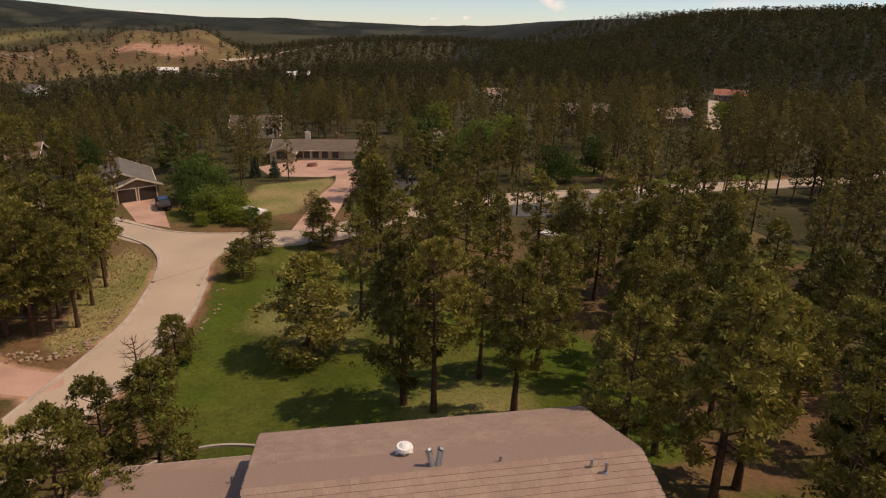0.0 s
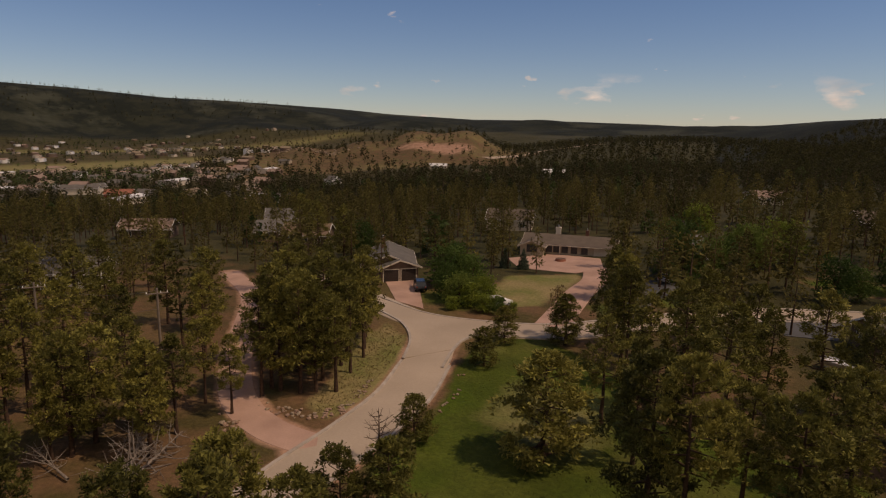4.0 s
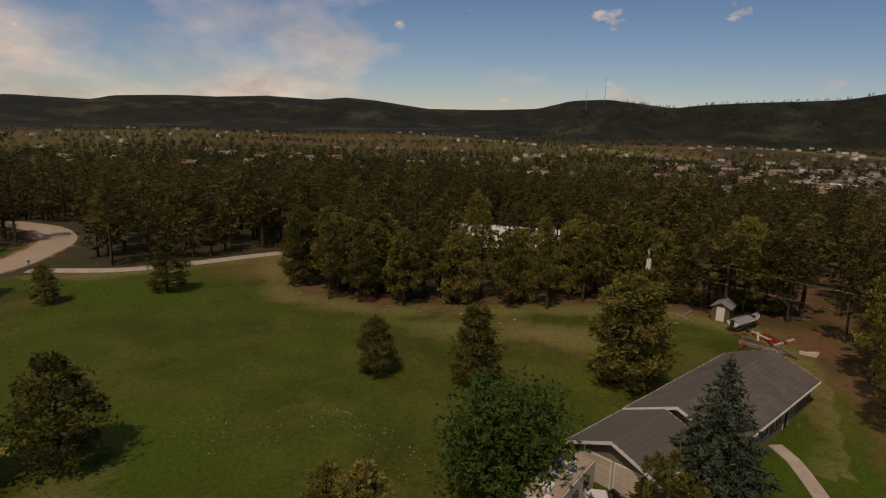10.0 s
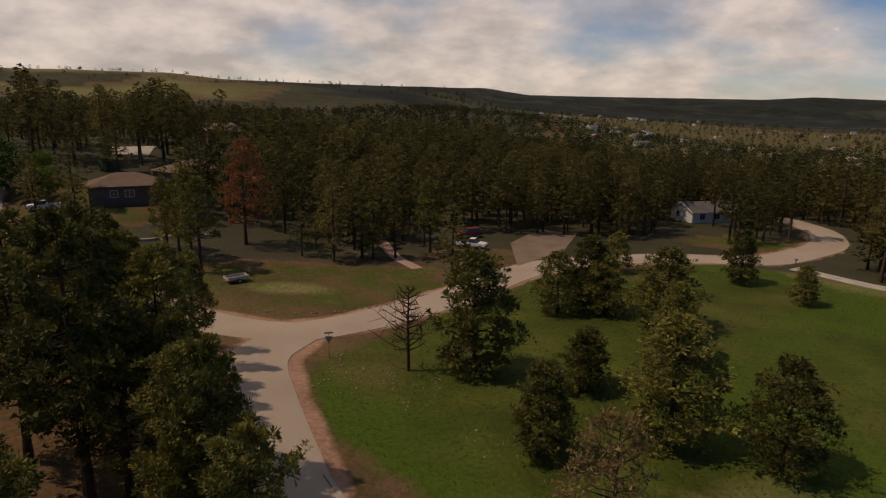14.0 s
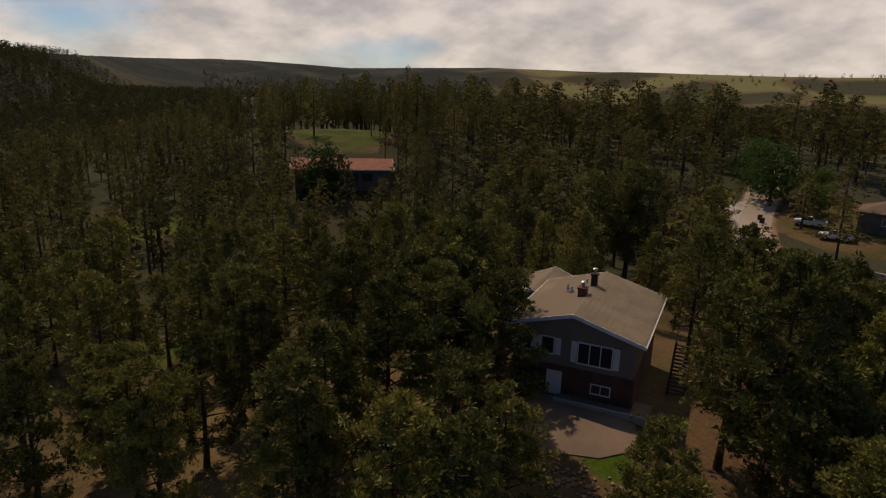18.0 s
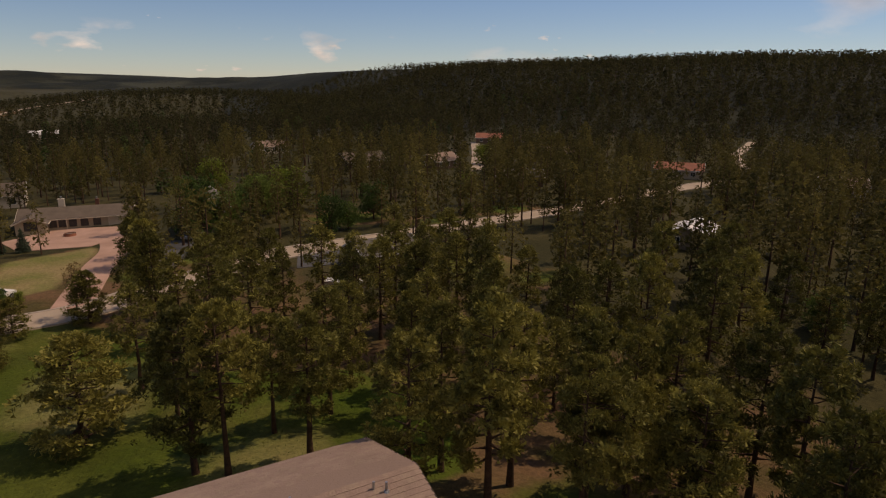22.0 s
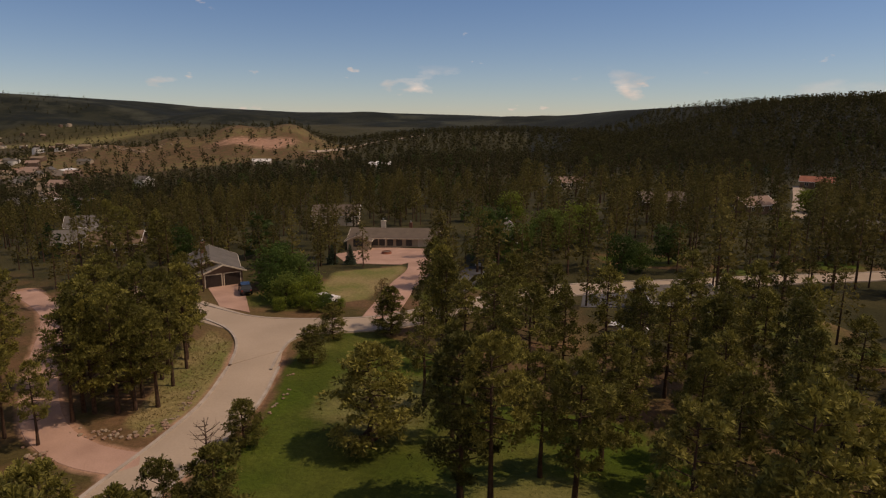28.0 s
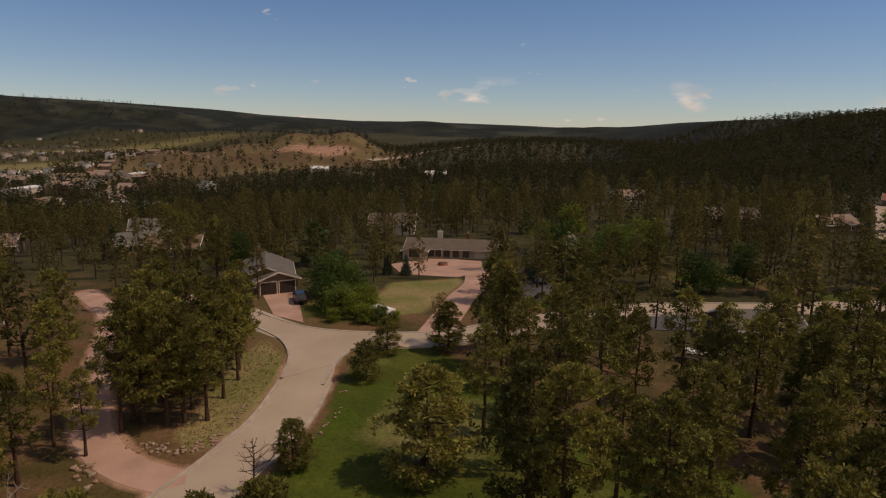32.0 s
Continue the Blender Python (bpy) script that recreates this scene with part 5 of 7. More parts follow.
def add_window(home, m, w, h, trim, bars=1, shutters=None):
    frame_bm = boxes((-w / 2 - 0.08, w / 2 + 0.08, -0.07, 0.02, h, h + 0.09), (-w / 2 - 0.08, w / 2 + 0.08, -0.10, 0.02, -0.09, 0), (-w / 2 - 0.08, -w / 2, -0.07, 0.02, 0, h), (w / 2, w / 2 + 0.08, -0.07, 0.02, 0, h))
    for i in range(1, bars + 1):
        c = -w / 2 + w * i / (bars + 1)
        box(frame_bm, c - 0.03, c + 0.03, -0.06, 0.02, 0, h)
    win = part("window", frame_bm, trim, home)
    win.matrix_local = m
    part("pane", boxes((-w / 2, w / 2, -0.03, 0.0, 0, h)), MAT["glass"], win)
    if shutters:
        for s in (-1, 1):
            c = s * (w / 2 + 0.32)
            bm = boxes((c - 0.2, c + 0.2, -0.06, 0.0, -0.05, h + 0.05))
            for k in range(7):
                z = 0.03 + (h - 0.06) * k / 7
                box(bm, c - 0.15, c + 0.15, -0.085, -0.06, z, z + h / 11)
            part("shutter", bm, shutters, win, "white louvred shutter")
    return win


def add_door(home, m, w, h, mat, trim):
    door = part("door", boxes((-w / 2, w / 2, -0.05, 0.02, 0, h), (-w / 2 + 0.12, w / 2 - 0.12, -0.065, -0.05, h * 0.55, h - 0.15), (-w / 2 + 0.12, w / 2 - 0.12, -0.065, -0.05, 0.15, h * 0.45)), mat, home)
    door.matrix_local = m
    part("door_frame", boxes((-w / 2 - 0.1, -w / 2, -0.07, 0.02, 0, h + 0.1), (w / 2, w / 2 + 0.1, -0.07, 0.02, 0, h + 0.1), (-w / 2, w / 2, -0.07, 0.02, h, h + 0.1)), trim, door)
    part("handle", boxes((w / 2 - 0.16, w / 2 - 0.1, -0.12, -0.05, h * 0.46, h * 0.5)), MAT["steel"], door)
    return door


def add_garage_door(home, m, w, h, mat, trim):
    door = part("garage_door", boxes((-w / 2, w / 2, -0.03, 0.02, 0, h)), mat, home)
    door.matrix_local = m
    for k in range(4):
        part("panel", boxes(*[(-w / 2 + w * i / 4 + 0.06, -w / 2 + w * (i + 1) / 4 - 0.06, -0.05, -0.03, h * k / 4 + 0.05, h * (k + 1) / 4 - 0.05) for i in range(4)]), mat, door)
    part("door_frame", boxes((-w / 2 - 0.14, -w / 2, -0.07, 0.02, 0, h + 0.14), (w / 2, w / 2 + 0.14, -0.07, 0.02, 0, h + 0.14), (-w / 2, w / 2, -0.07, 0.02, h, h + 0.14)), trim, door)
    return door


def add_chimney(home, x, y, z0, z1, w, d, mat):
    c = part("chimney", boxes((x - w / 2, x + w / 2, y - d / 2, y + d / 2, z0, z1), (x - w / 2 - 0.06, x + w / 2 + 0.06, y - d / 2 - 0.06, y + d / 2 + 0.06, z1, z1 + 0.12)), mat, home)
    bm = bmesh.new()
    tube(bm, (x, y, z1 + 0.12), (x, y, z1 + 0.5), 0.13, 0.13, 10)
    tube(bm, (x, y, z1 + 0.52), (x, y, z1 + 0.6), 0.22, 0.08, 10)
    part("flue", bm, MAT["steel"], c)
    return c


def add_vent(home, x, y, z, r=0.06, h=0.45, hood=False):
    bm = bmesh.new()
    tube(bm, (x, y, z - 0.15), (x, y, z + h), r, r, 10)
    if hood:
        tube(bm, (x, y, z - 0.1), (x, y, z + 0.06), r * 2.3, r * 2.0, 12)
        tube(bm, (x, y, z + h), (x, y, z + h + 0.12), r * 1.9, r * 1.7, 12)
        tube(bm, (x, y, z + h + 0.12), (x, y, z + h + 0.22), r * 1.2, r * 0.5, 12)
    else:
        tube(bm, (x, y, z - 0.12), (x, y, z + 0.03), r * 3, r * 1.6, 10)
    return part("roof_vent", bm, MAT["white"] if hood else MAT["steel"], home)


def courses(home, L, W, wall, rise, over, mat, step=0.3, near=1):
    """Rows of shingles that lap down each slope: those of the near slope's upper rows one by one, the rest joined."""
    k = rise / (W / 2)
    n = int((W / 2 + over) / step)
    ang = math.atan(k)
    g = np.random.default_rng(int(L * 10))
    kinds = []
    for w in (0.26, 0.33, 0.4, 0.48):
        one = bmesh.new()
        a = [one.verts.new(p) for p in ((0, 0, 0.004), (w - 0.006, 0, 0.004), (w - 0.006, step * 1.02, 0.018), (0, step * 1.02, 0.018), (0, step * 1.02, 0), (w - 0.006, step * 1.02, 0))]
        one.faces.new((a[0], a[1], a[2], a[3]))
        one.faces.new((a[3], a[2], a[5], a[4]))
        me = bpy.data.meshes.new("shingle")
        one.to_mesh(me)
        one.free()
        me.materials.append(mat)
        kinds.append((w, me))
    made, rest = 0, bmesh.new()
    for side in (near, -near):
        turn = Matrix.Rotation(-ang, 4, "X") if side > 0 else Matrix.Rotation(math.pi, 4, "Z") @ Matrix.Rotation(-ang, 4, "X")
        for i in range(n):
            d = i * step
            row = Matrix.Translation((0, side * d, wall + rise - k * d + 0.19)) @ turn
            x, end = -L / 2 - over, L / 2 + over
            while x < end - 0.05:
                w, me = kinds[int(g.integers(4))]
                m = row @ Matrix.Translation((x, 0, g.uniform(-0.003, 0.004))) @ Matrix.Diagonal((min(1, (end - x) / w), 1, 1, 1))
                if made < 300:
                    part("shingle", me, None, home).matrix_local = m
                    made += 1
                else:
                    a = [rest.verts.new(m @ v.co) for v in me.vertices]
                    rest.faces.new((a[0], a[1], a[2], a[3]))
                    rest.faces.new((a[3], a[2], a[5], a[4]))
                x += w
    tagged(part("shingles", rest, mat, home), kind="stuff")


def house(label, x, y, rot, L, W, wall, rise, wall_mat, roof_mat, trim_mat, over=0.5, hip=False, z=None, name="house", fascia=True):
    m = Matrix.Translation((x, y, gz(x, y) if z is None else z)) @ Matrix.Rotation(radians(rot), 4, "Z")
    h = thing(name, label, "house", m)
    if hip:
        part("wall", boxes((-L / 2, L / 2, -W / 2, W / 2, -1.2, wall)), wall_mat, h)
        part("roof", hip_roof(L, W, wall, rise, over), roof_mat, h)
        return h
    part("wall", gable_body(L, W, wall, rise), wall_mat, h)
    for side in (-1, 1):
        part("roof", slope_slab(L, W, wall, rise, side, over, 0.16), roof_mat, h)
        if fascia:
            k = rise / (W / 2)
            ye, ze = W / 2 + over, wall + rise - k * (W / 2 + over)
            part("gutter", boxes((-L / 2 - over, L / 2 + over, min(side * ye, side * (ye + 0.1)), max(side * ye, side * (ye + 0.1)), ze - 0.04, ze + 0.12)), trim_mat, h)
            for end in (-1, 1):
                bm = bmesh.new()
                xe = end * (L / 2 + over + 0.02)
                v = [bm.verts.new(p) for p in ((xe, 0, wall + rise + 0.2), (xe, side * ye, ze + 0.2), (xe, side * ye, ze - 0.06), (xe, 0, wall + rise - 0.06))]
                u = [bm.verts.new(q.co + Vector((-0.06 * end, 0, 0))) for q in v]
                for i in range(4):
                    bm.faces.new((v[i], v[(i + 1) % 4], u[(i + 1) % 4], u[i]))
                bm.faces.new(v)
                bm.faces.new(u[::-1])
                bmesh.ops.recalc_face_normals(bm, faces=bm.faces)
                part("bargeboard", bm, trim_mat, h)
    return h


# the house under the camera: only its roofs show
home = house("long house under a brown shingle roof with vents", 0.6, 20.8, 10.8, 15.2, 11.4, 2.9, 1.75, MAT["siding_tan"], MAT["shingle_brown"], MAT["dark_paint"], z=5.72)
courses(home, 15.2, 11.4, 2.9, 1.75, 0.5, MAT["shingle_brown"])
add_vent(home, -1.7, 1.9, 4.2, 0.2, 0.35, True)
for vx, vy in ((2.0, 0.15), (5.6, -0.6), (6.1, -0.9)):
    add_vent(home, vx, vy, 4.6)
duct = bmesh.new()
for s in (-1, 1):
    tube(duct, (-0.65 + s * 0.05, 0.2, 4.45), (-0.65 + s * 0.24, 0.5, 5.35), 0.13, 0.13, 12)
    tube(duct, (-0.65 + s * 0.24, 0.5, 5.35), (-0.65 + s * 0.28, 0.56, 5.42), 0.16, 0.14, 12)
box(duct, -0.95, -0.35, -0.2, 0.45, 4.4, 4.62)
part("flue", duct, MAT["steel"], home, "forked galvanised flue pipe")
wing = house("low garage wing under a brown shingle roof", -11.3, 20.4, 10.8, 7.0, 9.4, 2.2, 1.3, MAT["siding_tan"], MAT["shingle_brown"], MAT["cream"], z=4.6)
courses(wing, 7.0, 9.4, 2.2, 1.3, 0.5, MAT["shingle_brown"])
add_vent(wing, 2.6, 2.2, 3.0)

# the western house: long low grey roof with a garage
d = radians(160)
west = house("long low house with a grey shingle roof and pale siding", -58.0, 0.6, 160, 18.6, 8.0, 2.7, 1.6, MAT["siding_grey"], MAT["shingle_grey"], MAT["white"])
courses(west, 18.6, 8.0, 2.7, 1.6, 0.5, MAT["shingle_grey"], 0.4)
for u, w, bars in ((-7.6, 1.4, 1), (-5.0, 1.6, 1), (-2.6, 2.6, 2), (1.0, 1.5, 1), (4.2, 1.4, 1)):
    add_window(west, facing("front", 18.6, 8.0, u, 0.9), w, 1.3, MAT["white"], bars)
for u in (-6.0, 0.0, 6.0):
    add_window(west, facing("back", 18.6, 8.0, u, 1.0), 1.4, 1.2, MAT["white"])
add_door(west, facing("front", 18.6, 8.0, 2.8, 0.1), 0.95, 2.05, MAT["dark_paint"], MAT["white"])
for vx, vy in ((1.5, 2.0), (-1.5, 1.2)):
    add_vent(west, vx, vy, 3.6, 0.08, 0.4)
barn = house("attached garage with a grey shingle roof and a wide door", -45.4, -4.9, 160, 6.8, 6.6, 2.5, 1.3, MAT["siding_grey"], MAT["shingle_grey"], MAT["white"])
courses(barn, 6.8, 6.6, 2.5, 1.3, 0.5, MAT["shingle_grey"], 0.4)
add_garage_door(barn, facing("left", 6.8, 6.6, -1.4, 0.05), 2.5, 2.1, MAT["cream"], MAT["white"])
add_garage_door(barn, facing("left", 6.8, 6.6, 1.5, 0.05), 2.5, 2.1, MAT["cream"], MAT["white"])
ribbon("path_1", ((-55.6, 4.6), (-53.5, 5.9), (-51, 6.8), (-48.4, 7.6), (-45.6, 8.2)), (-0.65, -0.6, 0, 0.6, 0.65), (-0.2, 0.07, 0.09, 0.07, -0.2), MAT["concrete"], "curved pale concrete garden path", 0.6, "path")

# the hillside house: gable front over a brick basement
hill = house("two-storey hillside house with a tan roof, grey siding and brick base", 35.6, -32.6, -51.2, 10.6, 8.6, 5.3, 1.2, MAT["siding_grey"], MAT["shingle_tan"], MAT["white"], over=0.6, z=6.1)
courses(hill, 10.6, 8.6, 5.3, 1.2, 0.6, MAT["shingle_tan"], 0.4)
part("basement_wall", boxes((-5.4, 5.4, -4.38, 4.38, -1.5, 2.55)), MAT["brick"], hill, "dark red brick basement wall")
for k in range(17):
    z = -0.05 + k * 0.15
    part("brick_course", boxes((-5.43, -5.4, -4.38, 4.38, z, z + 0.11)), MAT["brick"], hill)
for u in (-3.4, -1.75):
    add_window(hill, facing("left", 10.6, 8.6, u, 3.35), 0.85, 1.15, MAT["white"], 0, MAT["white"])
add_window(hill, facing("left", 10.6, 8.6, 1.6, 3.05), 2.3, 1.45, MAT["white"], 2, MAT["white"])
add_window(hill, facing("left", 10.8, 8.6, 2.2, 1.05) , 1.25, 0.6, MAT["white"])
add_door(hill, facing("left", 10.8, 8.6, -1.1, 0.05), 0.9, 2.0, MAT["white"], MAT["white"])
add_garage_door(hill, facing("left", 10.8, 8.6, -2.95, 0.05), 2.2, 1.95, MAT["dark_paint"], MAT["dark_paint"])
add_chimney(hill, 1.6, 0.2, 6.2, 7.5, 0.45, 0.45, MAT["dark_paint"])
add_chimney(hill, -1.0, 0.5, 6.2, 7.1, 0.75, 0.6, MAT["brick"])
for vx, vy in ((2.8, 1.0), (0.6, 2.0), (0.2, 1.6)):
    add_vent(hill, vx, vy, 6.45, 0.07, 0.3)
step = thing("terrace", "low concrete terrace before a basement door", "terrace", Matrix.Translation((30.2, -30.1, 6.45)) @ Matrix.Rotation(radians(-51.2), 4, "Z"))
# slab takes the darker concrete to stand in for shade under the overhang
part("slab", boxes((-1.1, 1.2, -3.0, 3.4, -1.0, 0.12), bevel=0.03), MAT["brown_concrete"], step)
part("edging", boxes((-1.3, -1.1, -3.0, 3.4, -1.2, 0.3), bevel=0.03), MAT["concrete"], step)
stair = thing("outside_stair", "dark wooden outside stair along a house wall", "stairs", Matrix.Translation((29.7, -36.2, 6.1)) @ Matrix.Rotation(radians(-51.2), 4, "Z"))
for i in range(14):
    part("tread", boxes((-0.2 + i * 0.28, 0.1 + i * 0.28, -0.55, 0.55, 0.15 + i * 0.185, 0.2 + i * 0.185)), MAT["dark_paint"], stair)
for s in (-0.58, 0.58):
    bm = bmesh.new()
    tube(bm, (-0.2, s, 0.1), (3.8, s, 2.75), 0.09, 0.09, 4)
    part("stringer", bm, MAT["dark_paint"], stair)
    bm = bmesh.new()
    tube(bm, (-0.2, s, 1.05), (3.8, s, 3.65), 0.04, 0.04, 6)
    part("handrail", bm, MAT["dark_paint"], stair)
    for i in range(5):
        bm = bmesh.new()
        tube(bm, (-0.1 + i * 0.95, s, 0.15 + i * 0.63), (-0.1 + i * 0.95, s, 1.1 + i * 0.63), 0.04, 0.04, 5)
        part("baluster", bm, MAT["dark_paint"], stair)
rear = house("rear wing with a tan hipped roof", 44.8, -34.8, -51.2, 7.0, 6.0, 3.6, 1.2, MAT["siding_grey"], MAT["shingle_tan"], MAT["white"], z=6.0)
add_window(rear, facing("left", 7, 6, 0, 1.6), 1.6, 1.2, MAT["white"])

# the double-garage house across the junction
gar = house("house with a grey-green roof and two dark garage doors", -53.2, 101.5, 118, 12.5, 8.8, 2.7, 1.8, MAT["siding_brown"], MAT["shingle_grey"], MAT["cream"])
front = house("garage front gable with two dark doors", -49.4, 95.9, -62 + 90, 5.0, 6.6, 2.5, 1.2, MAT["siding_brown"], MAT["shingle_grey"], MAT["cream"])
front.matrix_world = Matrix.Translation((-49.8, 97.8, gz(-49.8, 97.8))) @ Matrix.Rotation(radians(-48), 4, "Z")
for u in (-1.55, 1.55):
    add_garage_door(front, facing("right", 5.0, 6.6, u, 0.05), 2.6, 2.1, MAT["dark_paint"], MAT["cream"])
for u in (-3, 2):
    add_window(gar, facing("front", 12.5, 8.8, u, 1.0), 1.4, 1.2, MAT["cream"])
add_chimney(gar, 2.0, 1.0, 4.0, 6.0, 0.7, 0.7, MAT["brick"])

# the ranch house on the pink forecourt
ranch = house("long ranch house with a brown roof and cream trim", -27.5, 139.0, 5, 19.0, 8.0, 2.3, 1.3, MAT["siding_tan"], MAT["shingle_taupe"], MAT["cream"], over=0.8)
porch = house("ranch house front gable with a wide window", -34.6, 134.4, 95, 6.0, 5.0, 2.2, 1.1, MAT["siding_tan"], MAT["shingle_taupe"], MAT["cream"])
add_window(porch, facing("left", 6.0, 5.2, 0, 0.9), 2.0, 1.5, MAT["dark_paint"], 2)
for u in (-4.2, -2.6, -0.8, 1.2, 3.4):
    add_window(ranch, facing("front", 19.0, 8.0, u, 0.5), 1.2, 1.6, MAT["dark_paint"], 1)
add_garage_door(ranch, facing("front", 19, 8.0, 7.3, 0.05), 3.6, 2.0, MAT["cream"], MAT["cream"])
add_chimney(ranch, -3.0, 1.6, 3.0, 5.0, 1.1, 0.8, MAT["cream"])
add_chimney(ranch, 3.4, 1.0, 3.0, 4.7, 0.7, 0.7, MAT["brick"])
part("porch_post", boxes(*[(u - 0.08, u + 0.08, -4.75, -4.59, 0, 2.3) for u in (-1.8,)]), MAT["cream"], ranch)

# white-roofed house in the western pines
shed = house("house with a pale metal roof among pines", -117.0, -43.5, 102, 21.0, 9.0, 3.0, 1.3, MAT["siding_brown"], MAT["metal_roof"], MAT["white"])
shed2 = house("low annexe with a pale metal roof among pines", -108.6, -38.6, 102, 9.0, 6.0, 2.5, 0.9, MAT["siding_brown"], MAT["metal_roof"], MAT["white"])
for u in (-7, -3, 1, 6):
    add_window(shed, facing("back", 21, 9, u, 1.0), 1.5, 1.2, MAT["white"])

# houses to the south, with hipped brown roofs
for hx, hy, rot, L, W in ((63, -126, 25, 13, 9.5), (56, -142, 60, 13, 10)):
    s = house("brown hip-roofed house behind pines", hx, hy, rot, L, W, 2.9, 2.3, MAT["siding_brown"], MAT["shingle_clay"], MAT["cream"], hip=True)
    for side in ("front", "left", "back"):
        add_window(s, facing(side, L, W, 0.5, 1.0), 1.5, 1.2, MAT["white"])
        add_window(s, facing(side, L, W, -2.2, 1.0), 1.2, 1.2, MAT["white"])
HOUSES = (
    ("brown two-storey house with tall gables", 78, -222, 40, 11, 9, 4.6, 2.4, "siding_brown", "shingle_brown", False),
    ("long low house with a grey-brown roof", 180, -209, 35, 18, 9, 2.8, 1.8, "siding_brown", "shingle_grey", False),
    ("low house under a pale roof in the pines", 139, -155, 20, 13, 8, 2.7, 1.4, "siding_tan", "shingle_tan", False),
    ("low dark house with a pale roof edge", 262, -162, 25, 16, 9, 2.8, 1.4, "siding_brown", "shingle_grey", False),
    ("dark house with a low grey roof", 257, -50, 80, 14, 8, 3.0, 1.5, "siding_brown", "shingle_grey", False),
    ("white-roofed shed in the pines", 80, 87, 35, 10, 7, 2.8, 1.3, "siding_grey", "metal_roof", False),
    ("red-roofed house on the slope", 136, 160, -40, 14, 8, 2.8, 1.7, "siding_tan", "shingle_red", False),
    ("pale-fronted house on the slope", 160, 123, -40, 11, 8, 2.8, 1.8, "white", "shingle_brown", False),
    ("small red-brown house beside the hill street", 122, 279, -25, 12, 8, 2.8, 1.8, "siding_brown", "shingle_red", False),
    ("grey gabled house behind the broad tree", -3, 126, 80, 9, 8, 4.2, 3.0, "siding_grey", "shingle_grey", False),
    ("tan house roof beside the street", 24, 93, 15, 10, 7, 2.6, 1.6, "siding_brown", "shingle_grey", False),
    ("low white-walled house in the southern pines", -62, -148, 15, 13, 8, 2.8, 1.6, "white", "shingle_grey", False),
    ("dark cabin roof among the southern pines", 7, -150, 10, 11, 8, 2.8, 1.9, "siding_brown", "shingle_grey", False),
    ("pink-roofed house behind the ranch", -50, 168, 10, 12, 9, 3.0, 2.2, "cream", "shingle_taupe", False),
    ("dark-roofed house among pines", -94, 124, 40, 12, 8, 2.8, 1.9, "siding_brown", "shingle_grey", False),
    ("red-brown house among pines", -84, 121, 20, 10, 8, 2.8, 1.9, "siding_brown", "shingle_clay", False),
    ("white cabin behind the forest strip", -97, 73, 30, 9, 7, 2.8, 1.8, "white", "shingle_grey", False),
    ("red house with bright roof beyond the woods", -335, 283, 40, 16, 9, 5.0, 2.4, "red_siding", "shingle_red", False),
    ("long grey-roofed house beyond the woods", -419, 321, 75, 34, 9, 4.0, 2.2, "cream", "shingle_grey", False),
    ("house with a brown roof in the pines", -130, 118, 30, 12, 8, 2.8, 1.9, "siding_brown", "shingle_brown", False),
    ("pale house at the foot of the hill", 19, 262, 20, 12, 8, 2.8, 1.9, "cream", "shingle_brown", False),
    ("brown gabled house under tall trees", 70, 200, 30, 12, 8, 2.8, 2.0, "siding_brown", "shingle_brown", False),
    ("long pale-walled house in the valley woods", -406, 311, 40, 24, 9, 4.5, 2.2, "cream", "shingle_grey", False),
    ("pale house with a tan roof in the valley woods", -308, 318, 20, 14, 9, 3.6, 2.2, "siding_tan", "shingle_tan", False),
    ("white house with a brown roof in the valley woods", -215, 263, 50, 13, 8, 3.0, 2.0, "white", "shingle_brown", False),
    ("white house front with a steep roof in the woods", -275, 431, -20, 10, 9, 6.0, 2.6, "white", "shingle_grey", False),
    ("grey-roofed house beyond the forest strip", -110, 150, 30, 13, 9, 3.0, 2.1, "siding_brown", "shingle_grey", False),
    ("pale house under the wooded slope", -106, 464, 10, 16, 9, 3.2, 2.0, "cream", "metal_roof", False),
    ("tan house in the valley woods", -181, 517, 35, 15, 9, 3.2, 2.0, "siding_tan", "shingle_tan", False),
    ("pale-roofed house in the valley woods", -253, 592, 15, 17, 9, 3.2, 2.0, "cream", "metal_roof", False),
    ("white house with a grey roof in the valley woods", -239, 313, 25, 14, 9, 3.2, 2.0, "white", "shingle_grey", False),
    ("cream house in the valley woods", -423, 233, 25, 15, 9, 4.2, 2.2, "cream", "shingle_brown", False),
    ("tan house at the valley's edge", -395, 378, 55, 15, 9, 3.4, 2.2, "siding_tan", "shingle_grey", False),
    ("brown house on the wooded slope", 125, 216, -30, 12, 8, 3.0, 1.9, "siding_brown", "shingle_brown", False),
    ("dark-roofed house above the street", 81, 161, -20, 13, 8, 2.8, 1.8, "siding_brown", "shingle_grey", False),
    ("tan-roofed house above the street lawn", 44, 205, 15, 14, 9, 3.0, 2.4, "siding_brown", "shingle_taupe", False),
    ("low brown house in the eastern pines", 230, 30, 80, 15, 8, 2.8, 1.6, "siding_brown", "shingle_grey", False),
    ("low house with a pale roof in the eastern pines", 305, 100, 70, 15, 8, 2.8, 1.6, "siding_tan", "metal_roof", False),
)
for label, hx, hy, rot, L, W, wall, rise, wm, rm, hip in HOUSES:
    s = house(label, hx, hy, rot, L, W, wall, rise, MAT[wm], MAT[rm], MAT["white"])
    for side in ("front", "back"):
        for u in (-L * 0.3, 0.0, L * 0.3):
            add_window(s, facing(side, L, W, u, 1.0), 1.3, 1.2, MAT["white"])
    for side in ("left", "right"):
        add_window(s, facing(side, L, W, -1.4, 1.0), 1.2, 1.2, MAT["white"])

